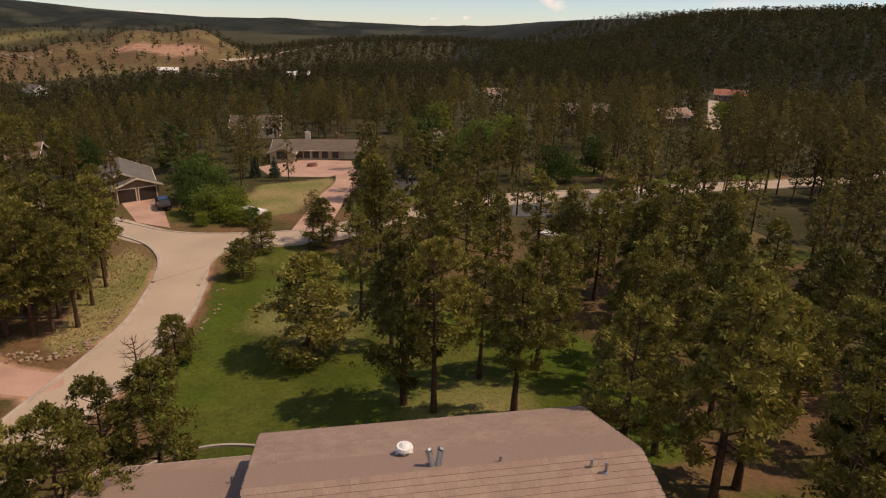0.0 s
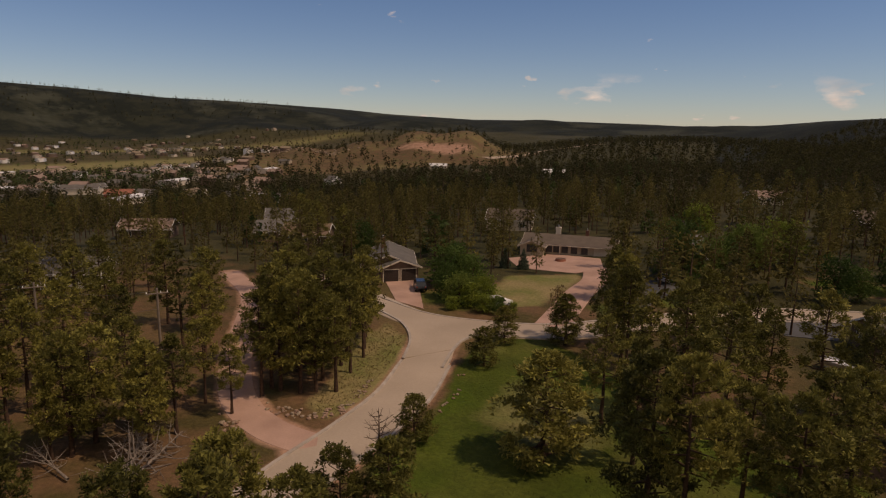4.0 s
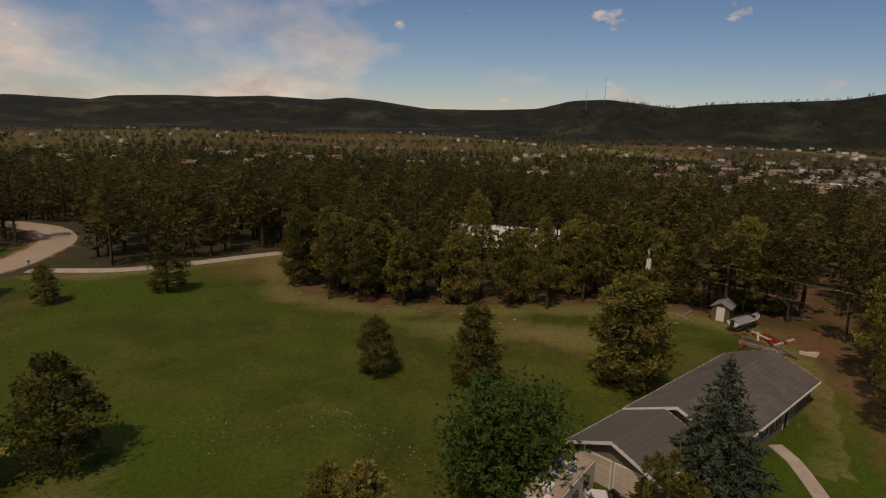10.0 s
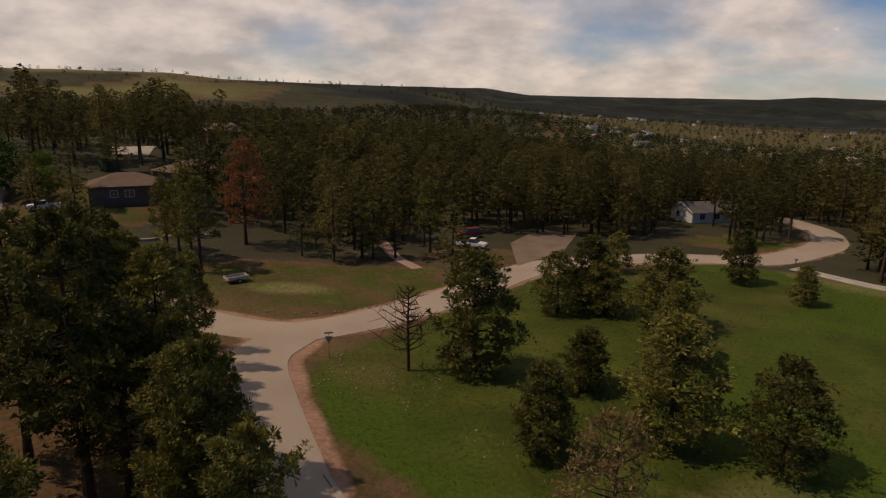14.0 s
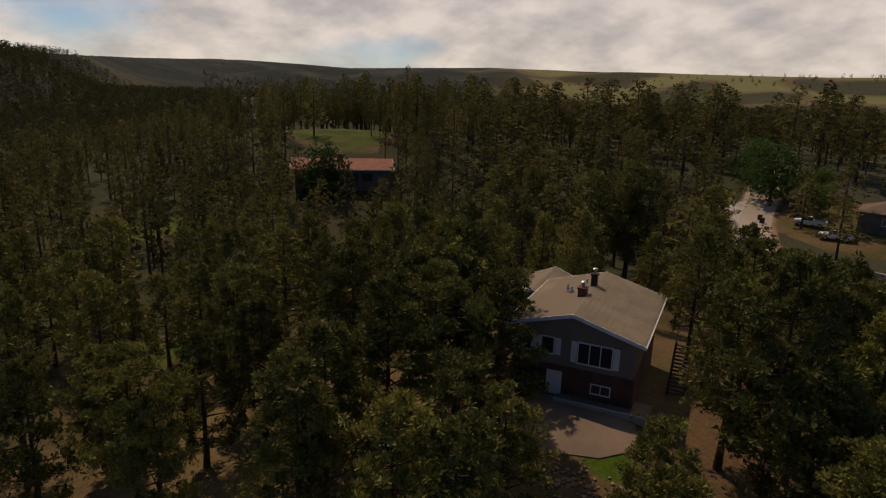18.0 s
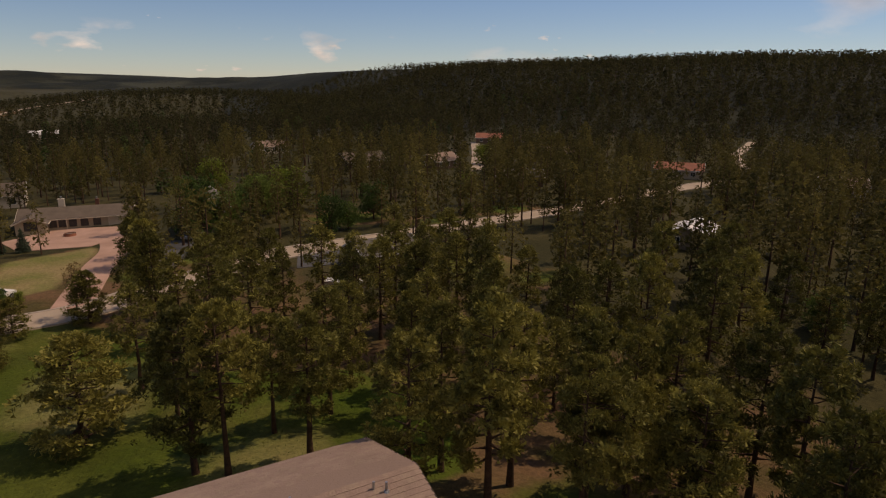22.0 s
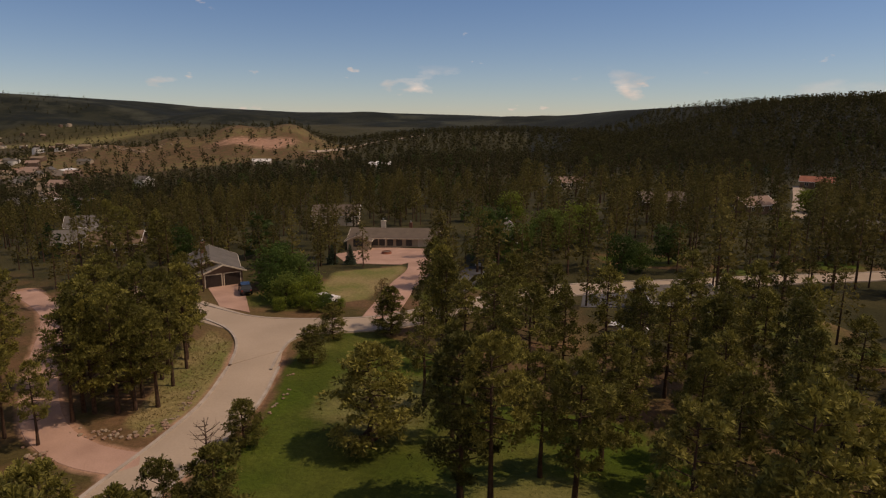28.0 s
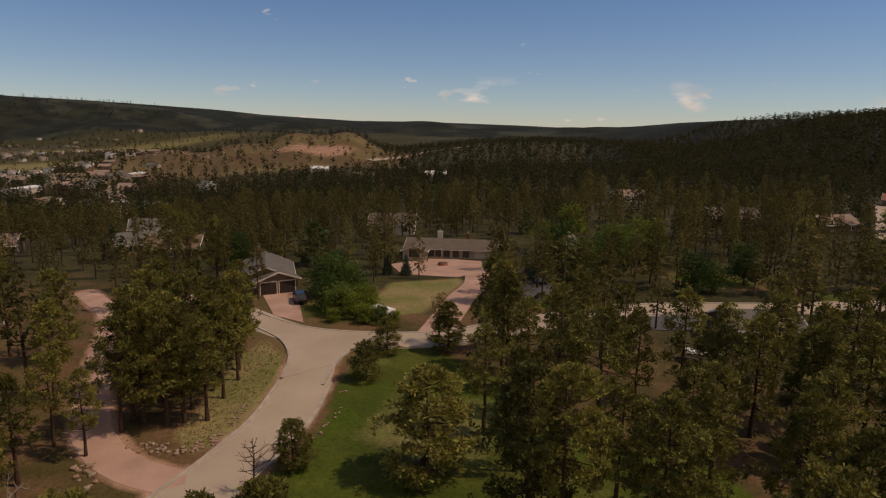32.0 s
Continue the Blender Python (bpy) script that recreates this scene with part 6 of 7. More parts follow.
# the flat-topped red house with a lawn behind
red = house("broad low house with a red roof, dark eaves and brick chimney", 129, -42, 72, 19, 11, 3.4, 1.3, MAT["siding_brown"], MAT["shingle_red"], MAT["white"], over=1.0)
add_chimney(red, 0.5, 1.6, 3.6, 5.8, 1.3, 0.9, MAT["brick"])
for u in (-5, -1.5, 2, 5):
    add_window(red, facing("front", 19, 11, u, 0.9), 2.0, 1.4, MAT["dark_paint"])
    add_window(red, facing("back", 19, 11, u, 0.9), 2.0, 1.4, MAT["dark_paint"])

planter = thing("planter", "low round red brick planter on the gravel forecourt", "planter", Matrix.Translation((-27.2, 127.6, gz(-27.2, 127.6))))
bm = bmesh.new()
bmesh.ops.create_cone(bm, cap_ends=False, segments=20, radius1=1.1, radius2=1.0, depth=0.5, matrix=Matrix.Translation((0, 0, 0.3)))
bmesh.ops.create_cone(bm, cap_ends=False, segments=20, radius1=0.75, radius2=0.75, depth=0.5, matrix=Matrix.Translation((0, 0, 0.3)))
part("rim", bm, MAT["shingle_red"], planter)
bm = bmesh.new()
bmesh.ops.create_cone(bm, cap_ends=True, segments=20, radius1=1.02, radius2=1.02, depth=0.12, matrix=Matrix.Translation((0, 0, 0.42)))
part("soil", bm, MAT["siding_brown"], planter)

# ---- vehicles ----
def wheel(parent, x, y, r, w=0.24):
    bm = bmesh.new()
    tube(bm, (x, y - w / 2, r), (x, y + w / 2, r), r, r, 16)
    bmesh.ops.bevel(bm, geom=[e for e in bm.edges if len(e.link_faces) == 2 and any(len(f.verts) > 4 for f in e.link_faces)], offset=0.03, segments=2, affect="EDGES")
    tyre = part("wheel", bm, MAT["rubber"], parent)
    bm = bmesh.new()
    tube(bm, (x, y - w / 2 - 0.01, r), (x, y + w / 2 + 0.01, r), r * 0.6, r * 0.6, 12)
    part("rim", bm, MAT["steel"], tyre)


def profile(bm, pts, half, taper=None):
    """A side outline, swept across; taper narrows the upper points."""
    rows = []
    for s in (-1, 1):
        rows.append([bm.verts.new((x, s * half * (taper[i] if taper else 1), z)) for i, (x, z) in enumerate(pts)])
    n = len(pts)
    for i in range(n):
        j = (i + 1) % n
        bm.faces.new((rows[0][i], rows[0][j], rows[1][j], rows[1][i]))
    bm.faces.new(rows[0][::-1])
    bm.faces.new(rows[1])
    bmesh.ops.recalc_face_normals(bm, faces=bm.faces)
    return bm


def car(label, x, y, rot, paint, kind="suv", name="car"):
    c = thing(name, label, "car", Matrix.Translation((x, y, gz(x, y) + 0.09)) @ Matrix.Rotation(radians(rot), 4, "Z"))
    if kind == "pickup":
        L, body = 5.4, ((-2.7, 0.5), (2.6, 0.5), (2.7, 0.75), (2.55, 1.05), (1.3, 1.12), (-0.5, 1.15), (-2.7, 1.15))
        cab = ((-0.45, 1.1), (1.25, 1.1), (0.65, 1.72), (-0.3, 1.76))
    else:
        L, body = 4.7, ((-2.35, 0.45), (2.25, 0.45), (2.35, 0.7), (2.2, 0.98), (1.1, 1.08), (-2.2, 1.1), (-2.38, 0.8))
        cab = ((-2.15, 1.06), (1.05, 1.06), (0.35, 1.68), (-1.9, 1.66))
    bm = profile(bmesh.new(), body, 0.92)
    bmesh.ops.bevel(bm, geom=bm.edges[:], offset=0.07, segments=2, affect="EDGES")
    part("body", bm, paint, c)
    glass = part("cabin_glass", profile(bmesh.new(), cab, 0.86, (1, 1, 0.82, 0.82)), MAT["glass"], c)
    top = cab[2:]
    bm = boxes((top[1][0] - 0.02, top[0][0] + 0.02, -0.72, 0.72, top[0][1] - 0.02, top[0][1] + 0.07), bevel=0.03)
    part("roof", bm, paint, c)
    if kind == "pickup":
        part("cargo_bed", boxes((-2.55, -0.6, -0.78, 0.78, 0.85, 1.17)), MAT["dark_paint"], c)
    for wx in (-L * 0.31, L * 0.31):
        for wy in (-0.84, 0.84):
            wheel(c, wx, wy, 0.36)
    for s in (-0.68, 0.68):
        part("headlight", boxes((L / 2 - 0.12, L / 2 - 0.0, s - 0.16, s + 0.16, 0.72, 0.9)), MAT["white"], c)
        part("tail_light", boxes((-L / 2 - 0.01, -L / 2 + 0.1, s - 0.12, s + 0.12, 0.75, 1.0)), MAT["red_paint"], c)
    for z in (0.5,):
        part("bumper", boxes((L / 2 - 0.15, L / 2 + 0.06, -0.85, 0.85, z - 0.06, z + 0.14), bevel=0.03), MAT["dark_paint"], c)
    return c


car("black sport utility car parked on a pink driveway", -42.6, 92.2, 120, MAT["black_paint"])
car("red car with a pale roof parked beside the pines", -5.0, -116.8, 20, MAT["red_paint"])
car("white car parked among the shrubs by the street", -28.0, 88.0, 60, MAT["white"])
car("black car parked on the concrete apron", -40.4, 3.5, 25, MAT["black_paint"])
car("white and red pickup truck under a pine", -5.3, -108.5, 160, MAT["white"], "pickup", "pickup_truck")
car("white pickup truck parked on a driveway", 72.8, -114.6, 30, MAT["white"], "pickup", "pickup_truck")
car("white pickup truck at the edge of the pines", 66, -112, 35, MAT["white"], "pickup", "pickup_truck")
car("silver car parked by the grey house", -5.5, 117, 60, MAT["silver_paint"])


def motorhome(x, y, rot):
    m = thing("motorhome", "cream motorhome with roof air conditioners and hatches", "motorhome", Matrix.Translation((x, y, gz(x, y) + 0.05)) @ Matrix.Rotation(radians(rot), 4, "Z"))
    bm = profile(bmesh.new(), ((-3.6, 0.55), (3.4, 0.55), (3.6, 1.2), (3.2, 1.95), (3.0, 2.95), (-3.6, 2.95)), 1.2)
    bmesh.ops.bevel(bm, geom=bm.edges[:], offset=0.1, segments=2, affect="EDGES")
    part("body", bm, MAT["cream"], m)
    part("roof_panel", boxes((-3.45, 2.85, -1.08, 1.08, 2.95, 2.98)), MAT["siding_tan"], m)
    for x0, dx in ((1.2, 0.95), (-2.2, 0.8)):
        part("air_conditioner", boxes((x0, x0 + dx, -0.4, 0.4, 2.96, 3.24), bevel=0.06), MAT["white"], m)
    for x0, y0 in ((-0.4, -0.5), (-0.9, 0.45), (2.4, 0.5)):
        part("roof_hatch", boxes((x0, x0 + 0.4, y0 - 0.2, y0 + 0.2, 2.96, 3.05), bevel=0.03), MAT["white"], m)
    bm = bmesh.new()
    for s in (-0.35, 0.35):
        tube(bm, (-1.3, s, 3.08), (-2.0, s, 3.08), 0.025, 0.025, 6)
    for k in range(5):
        tube(bm, (-1.3 - k * 0.17, -0.35, 3.08), (-1.3 - k * 0.17, 0.35, 3.08), 0.02, 0.02, 6)
    part("roof_rack", bm, MAT["steel"], m)
    part("windscreen", boxes((3.05, 3.42, -1.0, 1.0, 1.35, 1.95)), MAT["glass"], m)
    for x0 in (-2.6, -0.8, 1.0):
        for s in (-1.215, 1.195):
            part("side_window", boxes((x0, x0 + 1.1, s, s + 0.02, 1.55, 2.25)), MAT["glass"], m)
    for wx in (-2.0, 2.3):
        for wy in (-1.02, 1.02):
            wheel(m, wx, wy, 0.4)


motorhome(-37.0, -8.6, -8)


def boat(label, x, y, rot, length, hull_mat, cover):
    b = thing("motor_boat", label, "boat", Matrix.Translation((x, y, gz(x, y))) @ Matrix.Rotation(radians(rot), 4, "Z"))
    bm = bmesh.new()
    rings = []
    for f, w, keel, top in ((-0.5, 0.85, 0.55, 1.25), (-0.1, 1.0, 0.5, 1.3), (0.2, 0.9, 0.55, 1.36), (0.4, 0.5, 0.75, 1.45), (0.5, 0.05, 1.1, 1.52)):
        rings.append([bm.verts.new((f * length, s * w * k, z)) for s, k, z in ((-1, 1, top), (-1, 0.75, (top + keel) / 2), (1, 0, keel), (1, 0.75, (top + keel) / 2), (1, 1, top))])
    for a, c in zip(rings, rings[1:]):
        for i in range(4):
            bm.faces.new((a[i], a[i + 1], c[i + 1], c[i]))
        bm.faces.new((a[4], a[0], c[0], c[4]))
    bm.faces.new(rings[0])
    bm.faces.new(rings[-1][::-1])
    bmesh.ops.recalc_face_normals(bm, faces=bm.faces)
    part("hull", bm, hull_mat, b)
    bm = bmesh.new()
    ridge = []
    for f, w, z in ((-0.48, 0.75, 1.3), (-0.1, 0.9, 1.36), (0.2, 0.8, 1.42), (0.42, 0.35, 1.5)):
        ridge.append([bm.verts.new((f * length, -w, z)), bm.verts.new((f * length, 0, z + 0.3)), bm.verts.new((f * length, w, z))])
    for a, c in zip(ridge, ridge[1:]):
        for i in range(2):
            bm.faces.new((a[i], a[i + 1], c[i + 1], c[i]))
    bm.faces.new(ridge[0])
    bm.faces.new(ridge[-1][::-1])
    part("cover", bm, cover, b, "stretched tarpaulin cover")
    part("windscreen", boxes((0.1 * length, 0.14 * length, -0.7, 0.7, 1.4, 1.8)), MAT["glass"], b)
    part("outboard_motor", boxes((-0.56 * length, -0.5 * length, -0.2, 0.2, 0.6, 1.6), bevel=0.05), MAT["dark_paint"], b)
    bm = bmesh.new()
    for s in (-0.6, 0.6):
        tube(bm, (-0.45 * length, s, 0.45), (0.35 * length, s * 0.4, 0.5), 0.05, 0.05, 6)
    tube(bm, (0.35 * length, 0, 0.5), (0.7 * length, 0, 0.45), 0.05, 0.05, 6)
    part("trailer_frame", bm, MAT["steel"], b)
    for s in (-0.95, 0.95):
        wheel(b, -0.15 * length, s, 0.32, 0.2)


boat("pale motor boat under a tarpaulin on its trailer", -85.4, 1.4, 150, 5.6, MAT["white"], MAT["silver_paint"])
boat("white speedboat on a trailer beside pines", 15.8, 82.0, -30, 5.6, MAT["white"], MAT["white"])

tr = thing("utility_trailer", "small open utility trailer with pale board sides on grass", "trailer", Matrix.Translation((28.7, -86.2, gz(28.7, -86.2))) @ Matrix.Rotation(radians(40), 4, "Z"))
part("deck", boxes((-1.5, 1.5, -0.85, 0.85, 0.55, 0.62)), MAT["pole_wood"], tr)
for s in (-0.87, 0.87):
    part("side_board", boxes((-1.5, 1.5, s - 0.02, s + 0.02, 0.6, 0.95)), MAT["cream"], tr)
for s in (-1.5, 1.5):
    part("end_board", boxes((s - 0.02, s + 0.02, -0.85, 0.85, 0.6, 0.95)), MAT["cream"], tr)
bm = bmesh.new()
tube(bm, (1.5, 0.5, 0.55), (2.7, 0, 0.5), 0.04, 0.04, 6)
tube(bm, (1.5, -0.5, 0.55), (2.7, 0, 0.5), 0.04, 0.04, 6)
part("drawbar", bm, MAT["steel"], tr)
for s in (-0.98, 0.98):
    wheel(tr, -0.1, s, 0.32, 0.2)

# ---- sign, poles and wires ----
sign = thing("yield_sign", "triangular yield sign on a thin post with a street name blade", "sign", Matrix.Translation((10.8, -59.4, gz(10.8, -59.4))) @ Matrix.Rotation(radians(12), 4, "Z"))
bm = bmesh.new()
tube(bm, (0, 0, -0.3), (0, 0, 2.75), 0.035, 0.035, 8)
part("post", bm, MAT["steel"], sign)


def triangle_plate(r, y0, y1):
    bm = bmesh.new()
    pts = [(0.5 * r * 2 * math.cos(a), 2.1 + r * math.sin(a)) for a in (radians(-90), radians(30), radians(150))]
    lo, hi = ([bm.verts.new((px, yy, pz)) for px, pz in pts] for yy in (y0, y1))
    bm.faces.new(lo)
    bm.faces.new(hi[::-1])
    for i in range(3):
        bm.faces.new((lo[(i + 1) % 3], lo[i], hi[i], hi[(i + 1) % 3]))
    return bm


plate = part("plate", triangle_plate(0.48, 0.04, 0.06), MAT["steel"], sign, "bare metal back of a triangular plate")
part("plate_face", triangle_plate(0.46, -0.06, -0.04), MAT["red_paint"], plate)
part("plate_centre", triangle_plate(0.26, -0.068, -0.06), MAT["white"], plate)
part("name_blade", boxes((-0.42, 0.42, -0.015, 0.015, 2.62, 2.8)), MAT["steel"], sign)
part("name_bar", boxes((-0.3, 0.3, 0.015, 0.02, 2.68, 2.74)), MAT["white"], sign)


def utility_pole(x, y, h, arms, rot=0.0, transformer=False):
    p = thing("utility_pole", "weathered wooden utility pole" + (" with a grey transformer" if transformer else " with a crossarm"), "pole", Matrix.Translation((x, y, gz(x, y))) @ Matrix.Rotation(rot, 4, "Z"))
    bm = bmesh.new()
    tube(bm, (0, 0, -0.5), (0, 0, h), 0.17, 0.11, 10)
    part("shaft", bm, MAT["pole_wood"], p)
    for z in arms:
        part("crossarm", boxes((-1.1, 1.1, -0.16, -0.04, z, z + 0.12), bevel=0.01), MAT["pole_wood"], p)
        for u in (-1.0, 1.0, 0.35):
            bm = bmesh.new()
            tube(bm, (u, -0.1, z + 0.12), (u, -0.1, z + 0.32), 0.05, 0.03, 8)
            part("insulator", bm, MAT["white"], p)
    if transformer:
        bm = bmesh.new()
        tube(bm, (0.42, 0, h - 2.6), (0.42, 0, h - 1.4), 0.3, 0.3, 14)
        tube(bm, (0.42, 0, h - 1.4), (0.42, 0, h - 1.3), 0.3, 0.15, 14)
        part("transformer", bm, MAT["white"], p, "pale drum transformer")
    return Vector((x, y, gz(x, y) + h))


def wire(a, b, sag):
    cu = bpy.data.curves.new("power_line", "CURVE")
    cu.dimensions, cu.bevel_depth = "3D", 0.007
    sp = cu.splines.new("POLY")
    sp.points.add(16)
    for i, p in enumerate(sp.points):
        t = i / 16
        q = a.lerp(b, t)
        p.co = (q.x, q.y, q.z - sag * 4 * t * (1 - t), 1)
    cu.materials.append(MAT["steel"])
    tagged(new("power_line", cu), "thin sagging overhead power line", "wire", group="overhead lines")


tops = [utility_pole(-52.5, 48.4, 9.5, (8.9,), 0.9), utility_pole(-66.5, 45.0, 9.5, (8.9,), 0.9), utility_pole(-78.1, -10, 10.5, (9.8,), 0.2, True), utility_pole(60, 48, 9, (8.3,), 0.3), utility_pole(-124, 73, 9, (8.2,), 0.6)]
for a, b in ((0, 1), (1, 4), (1, 2)):
    for k in (-0.2, -2.2):
        wire(tops[a] + Vector((0, 0, k)), tops[b] + Vector((0, 0, k)), 0.9)

# ---- yard things ----
sh = thing("garden_shed", "small grey wooden garden shed with a pale roof", "shed", Matrix.Translation((-88, -1.4, gz(-88, -1.4))) @ Matrix.Rotation(radians(170), 4, "Z"))
part("wall", gable_body(2.8, 2.2, 1.9, 0.6, 0.3), MAT["siding_brown"], sh)
for s in (-1, 1):
    part("roof", slope_slab(2.8, 2.2, 1.9, 0.6, s, 0.25, 0.08), MAT["silver_paint"], sh)
add_door(sh, facing("left", 2.8, 2.2, 0.0, 0.05), 0.8, 1.75, MAT["white"], MAT["white"])
yard = np.random.default_rng(5)
for i in range(16):
    x, y = -80 + yard.normal(0, 2.2), 3.2 + yard.normal(0, 1.6)
    L = yard.uniform(1.5, 4.5)
    t = thing("timber", "weathered loose timber lying in a scrap pile", "timber", Matrix.Translation((x, y, gz(x, y) + 0.1 + 0.12 * (i % 3))) @ Matrix.Rotation(yard.uniform(0, 3.1), 4, "Z"), "scrap timbers")
    part("beam", boxes((-L / 2, L / 2, -0.12, 0.12, -0.1, 0.12), bevel=0.01), (MAT["siding_brown"], MAT["red_paint"], MAT["pole_wood"], MAT["cream"])[i % 4], t)
for i in range(5):
    x, y = -86 + yard.normal(0, 2.5), -7 + yard.normal(0, 1.5)
    t = thing("timber", "bleached plank lying in dry grass", "timber", Matrix.Translation((x, y, gz(x, y) + 0.06)) @ Matrix.Rotation(yard.uniform(0, 3.1), 4, "Z"), "scrap timbers")
    part("beam", boxes((-1.6, 1.6, -0.15, 0.15, -0.04, 0.06)), MAT["dead"], t)
for x, y, L, turn, m in ((-78.6, 3.4, 5.2, 72, "dead"), (-79.1, 3.2, 5.0, 70, "siding_brown"), (-82.4, 3.8, 3.4, 60, "red_paint"), (-82.0, 4.6, 3.0, 85, "red_paint"), (-83.0, 4.4, 2.6, 40, "red_paint"), (-79.2, 8.1, 1.8, 80, "cream"), (-79.6, 8.5, 1.5, 120, "cream")):
    t = thing("timber", "long squared timber lying by the trailer", "timber", Matrix.Translation((x, y, gz(x, y) + 0.22)) @ Matrix.Rotation(radians(turn), 4, "Z"), "scrap timbers")
    part("beam", boxes((-L / 2, L / 2, -0.16, 0.16, -0.22, 0.14), bevel=0.01), MAT[m], t)
for x, y in ((78.3, -108.6), (79.6, -109.6)):
    t = thing("waste_bin", "dark wheeled waste bin at the kerb", "bin", Matrix.Translation((x, y, gz(x, y) + 0.05)))
    bm = boxes((-0.3, 0.3, -0.35, 0.35, 0.05, 1.0), bevel=0.04)
    part("body", bm, MAT["dark_paint"], t)
    part("lid", boxes((-0.33, 0.33, -0.38, 0.38, 1.0, 1.07), bevel=0.02), MAT["dark_paint"], t)
    for s in (-0.25, 0.25):
        wheel(t, s * 0.1 - 0.3, s, 0.1, 0.06)
mail = thing("mailbox", "mailbox on a wooden post beside the drive", "mailbox", Matrix.Translation((-57, -99.5, gz(-57, -99.5))))
part("post", boxes((-0.05, 0.05, -0.05, 0.05, -0.2, 1.05)), MAT["pole_wood"], mail)
bm = bmesh.new()
tube(bm, (-0.25, 0, 1.15), (0.25, 0, 1.15), 0.14, 0.14, 12)
part("box", bm, MAT["steel"], mail)
bike = thing("motorcycle", "dark motorcycle standing by the garage", "motorcycle", Matrix.Translation((-40.5, -5.2, gz(-40.5, -5.2) + 0.02)) @ Matrix.Rotation(radians(50), 4, "Z"))
for wx in (-0.7, 0.7):
    wheel(bike, wx, 0, 0.32, 0.12)
part("frame", boxes((-0.5, 0.45, -0.12, 0.12, 0.35, 0.75), bevel=0.05), MAT["black_paint"], bike)
part("seat", boxes((-0.7, 0.0, -0.14, 0.14, 0.75, 0.85), bevel=0.03), MAT["rubber"], bike)
bm = bmesh.new()
tube(bm, (0.7, 0, 0.35), (0.45, 0, 1.0), 0.03, 0.03, 6)
tube(bm, (0.42, -0.38, 1.05), (0.42, 0.38, 1.05), 0.02, 0.02, 6)
part("fork", bm, MAT["steel"], bike)
trunk_box = thing("cargo_trailer", "small white covered cargo trailer beside the motorhome", "trailer", Matrix.Translation((-38.2, -6.2, gz(-38.2, -6.2))) @ Matrix.Rotation(radians(20), 4, "Z"))
bm = boxes((-1.0, 1.0, -0.75, 0.75, 0.5, 1.6), bevel=0.12)
part("body", bm, MAT["white"], trunk_box)
for s in (-0.85, 0.85):
    wheel(trunk_box, 0, s, 0.3, 0.18)

# ---- trees that stand apart ----
def lone_tree(name, shape, mat, label, x, y, category="tree", spin=0.0, bark="bark"):
    t = tree(name, shape, mat, label, category)
    t.matrix_world = Matrix.Translation((x, y, gz(x, y))) @ Matrix.Rotation(spin, 4, "Z")
    return t


lone_tree("spruce_tree", spruce_shape(5, 10.6, 4.5, 36, 0.58), MAT["spruce"], "dense blue-green spruce beside the garage", -45.3, 0.6)
lone_tree("maple_tree", broadleaf_shape(6, 7.6, 3.8, 0.32, 60, 90), MAT["maple"], "leafy bright green broadleaf tree by the motorhome", -37.6, -12.3)
lone_tree("pine_tree", pine_shape(71, 9, 0.1, 3.3, 0.27, 46, 18, 9), MAT["tawny"], "browning pine with thin yellowish needles", -9.8, -31.0)
lone_tree("pine_tree", pine_shape(72, 17, 0.22, 5.0, 0.42, 52, 15, 14), MAT["rust"], "dying pine with rust-red needles", 33.5, -106)
lone_tree("pine_tree", pine_shape(73, 6.5, 0.3, 1.9, 0.24, 24, 10, 7), MAT["tawny"], "thin browning pine beside the drive", -17.2, 79.5)
lone_tree("pine_tree", pine_shape(74, 4.0, 0.1, 1.5, 0.22, 24, 10, 8), MAT["rust"], "small rusty shrub under the pines", 12.2, -31.5)
SHRUBS = ((-36.8, 89.5, 7.5, "leaves"), (-33.8, 87, 5.0, "leaves"), (-31.6, 86.4, 4.5, "lime"), (-30.0, 88.5, 3.9, "lime"), (-29.0, 84.5, 3.0, "lime"), (-33.5, 83.6, 2.6, "lime"), (-42.6, 108, 5.0, "leaves"), (-39.9, 104, 5.0, "leaves"), (-39.5, 97, 5.6, "leaves"), (-34.5, 95, 6.0, "leaves"), (-38, 100, 6.0, "leaves"), (-4.4, 118.2, 9.5, "leaves"), (1.5, 121, 8, "leaves"), (-2, 170, 11, "lime"), (19.2, 114, 6.8, "leaves"), (23.1, 117.6, 6, "leaves"), (88, 205, 6, "lime"), (61, 150, 6, "lime"), (3.4, 125, 8.5, "leaves"), (6.5, 130, 9, "leaves"), (30, 125, 8, "leaves"), (85.7, -119.9, 9.5, "leaves"), (76.0, -121.5, 6.2, "leaves"), (93, -124, 8, "leaves"), (99, -131, 7.5, "leaves"), (82, -130, 7, "leaves"), (62, 52, 4.2, "leaves"), (66, 48, 4.0, "leaves"), (58, 57, 4.5, "leaves"), (122, -36, 8, "leaves"), (-65, 113, 7, "leaves"), (10, 135, 9, "leaves"), (14, 140, 8, "lime"), (-26.6, 84.6, 2.6, "leaves"), (-25.2, 86.6, 2.2, "lime"), (-27.6, 85.4, 2.4, "leaves"))
BROAD = [(8, tree("broadleaf_tree", broadleaf_shape(80 + i, 8, 3.2, 0.42, 34, 36, 4), MAT["leaves"], "leafy green broadleaf tree in a yard", group="broadleaf trees among the houses")) for i in range(3)]
LIME = [(8, tree("broadleaf_tree", broadleaf_shape(90, 8, 3.0, 0.42, 34, 36, 4), MAT["lime"], "yellow-green leafy tree among pines", group="broadleaf trees among the houses"))]
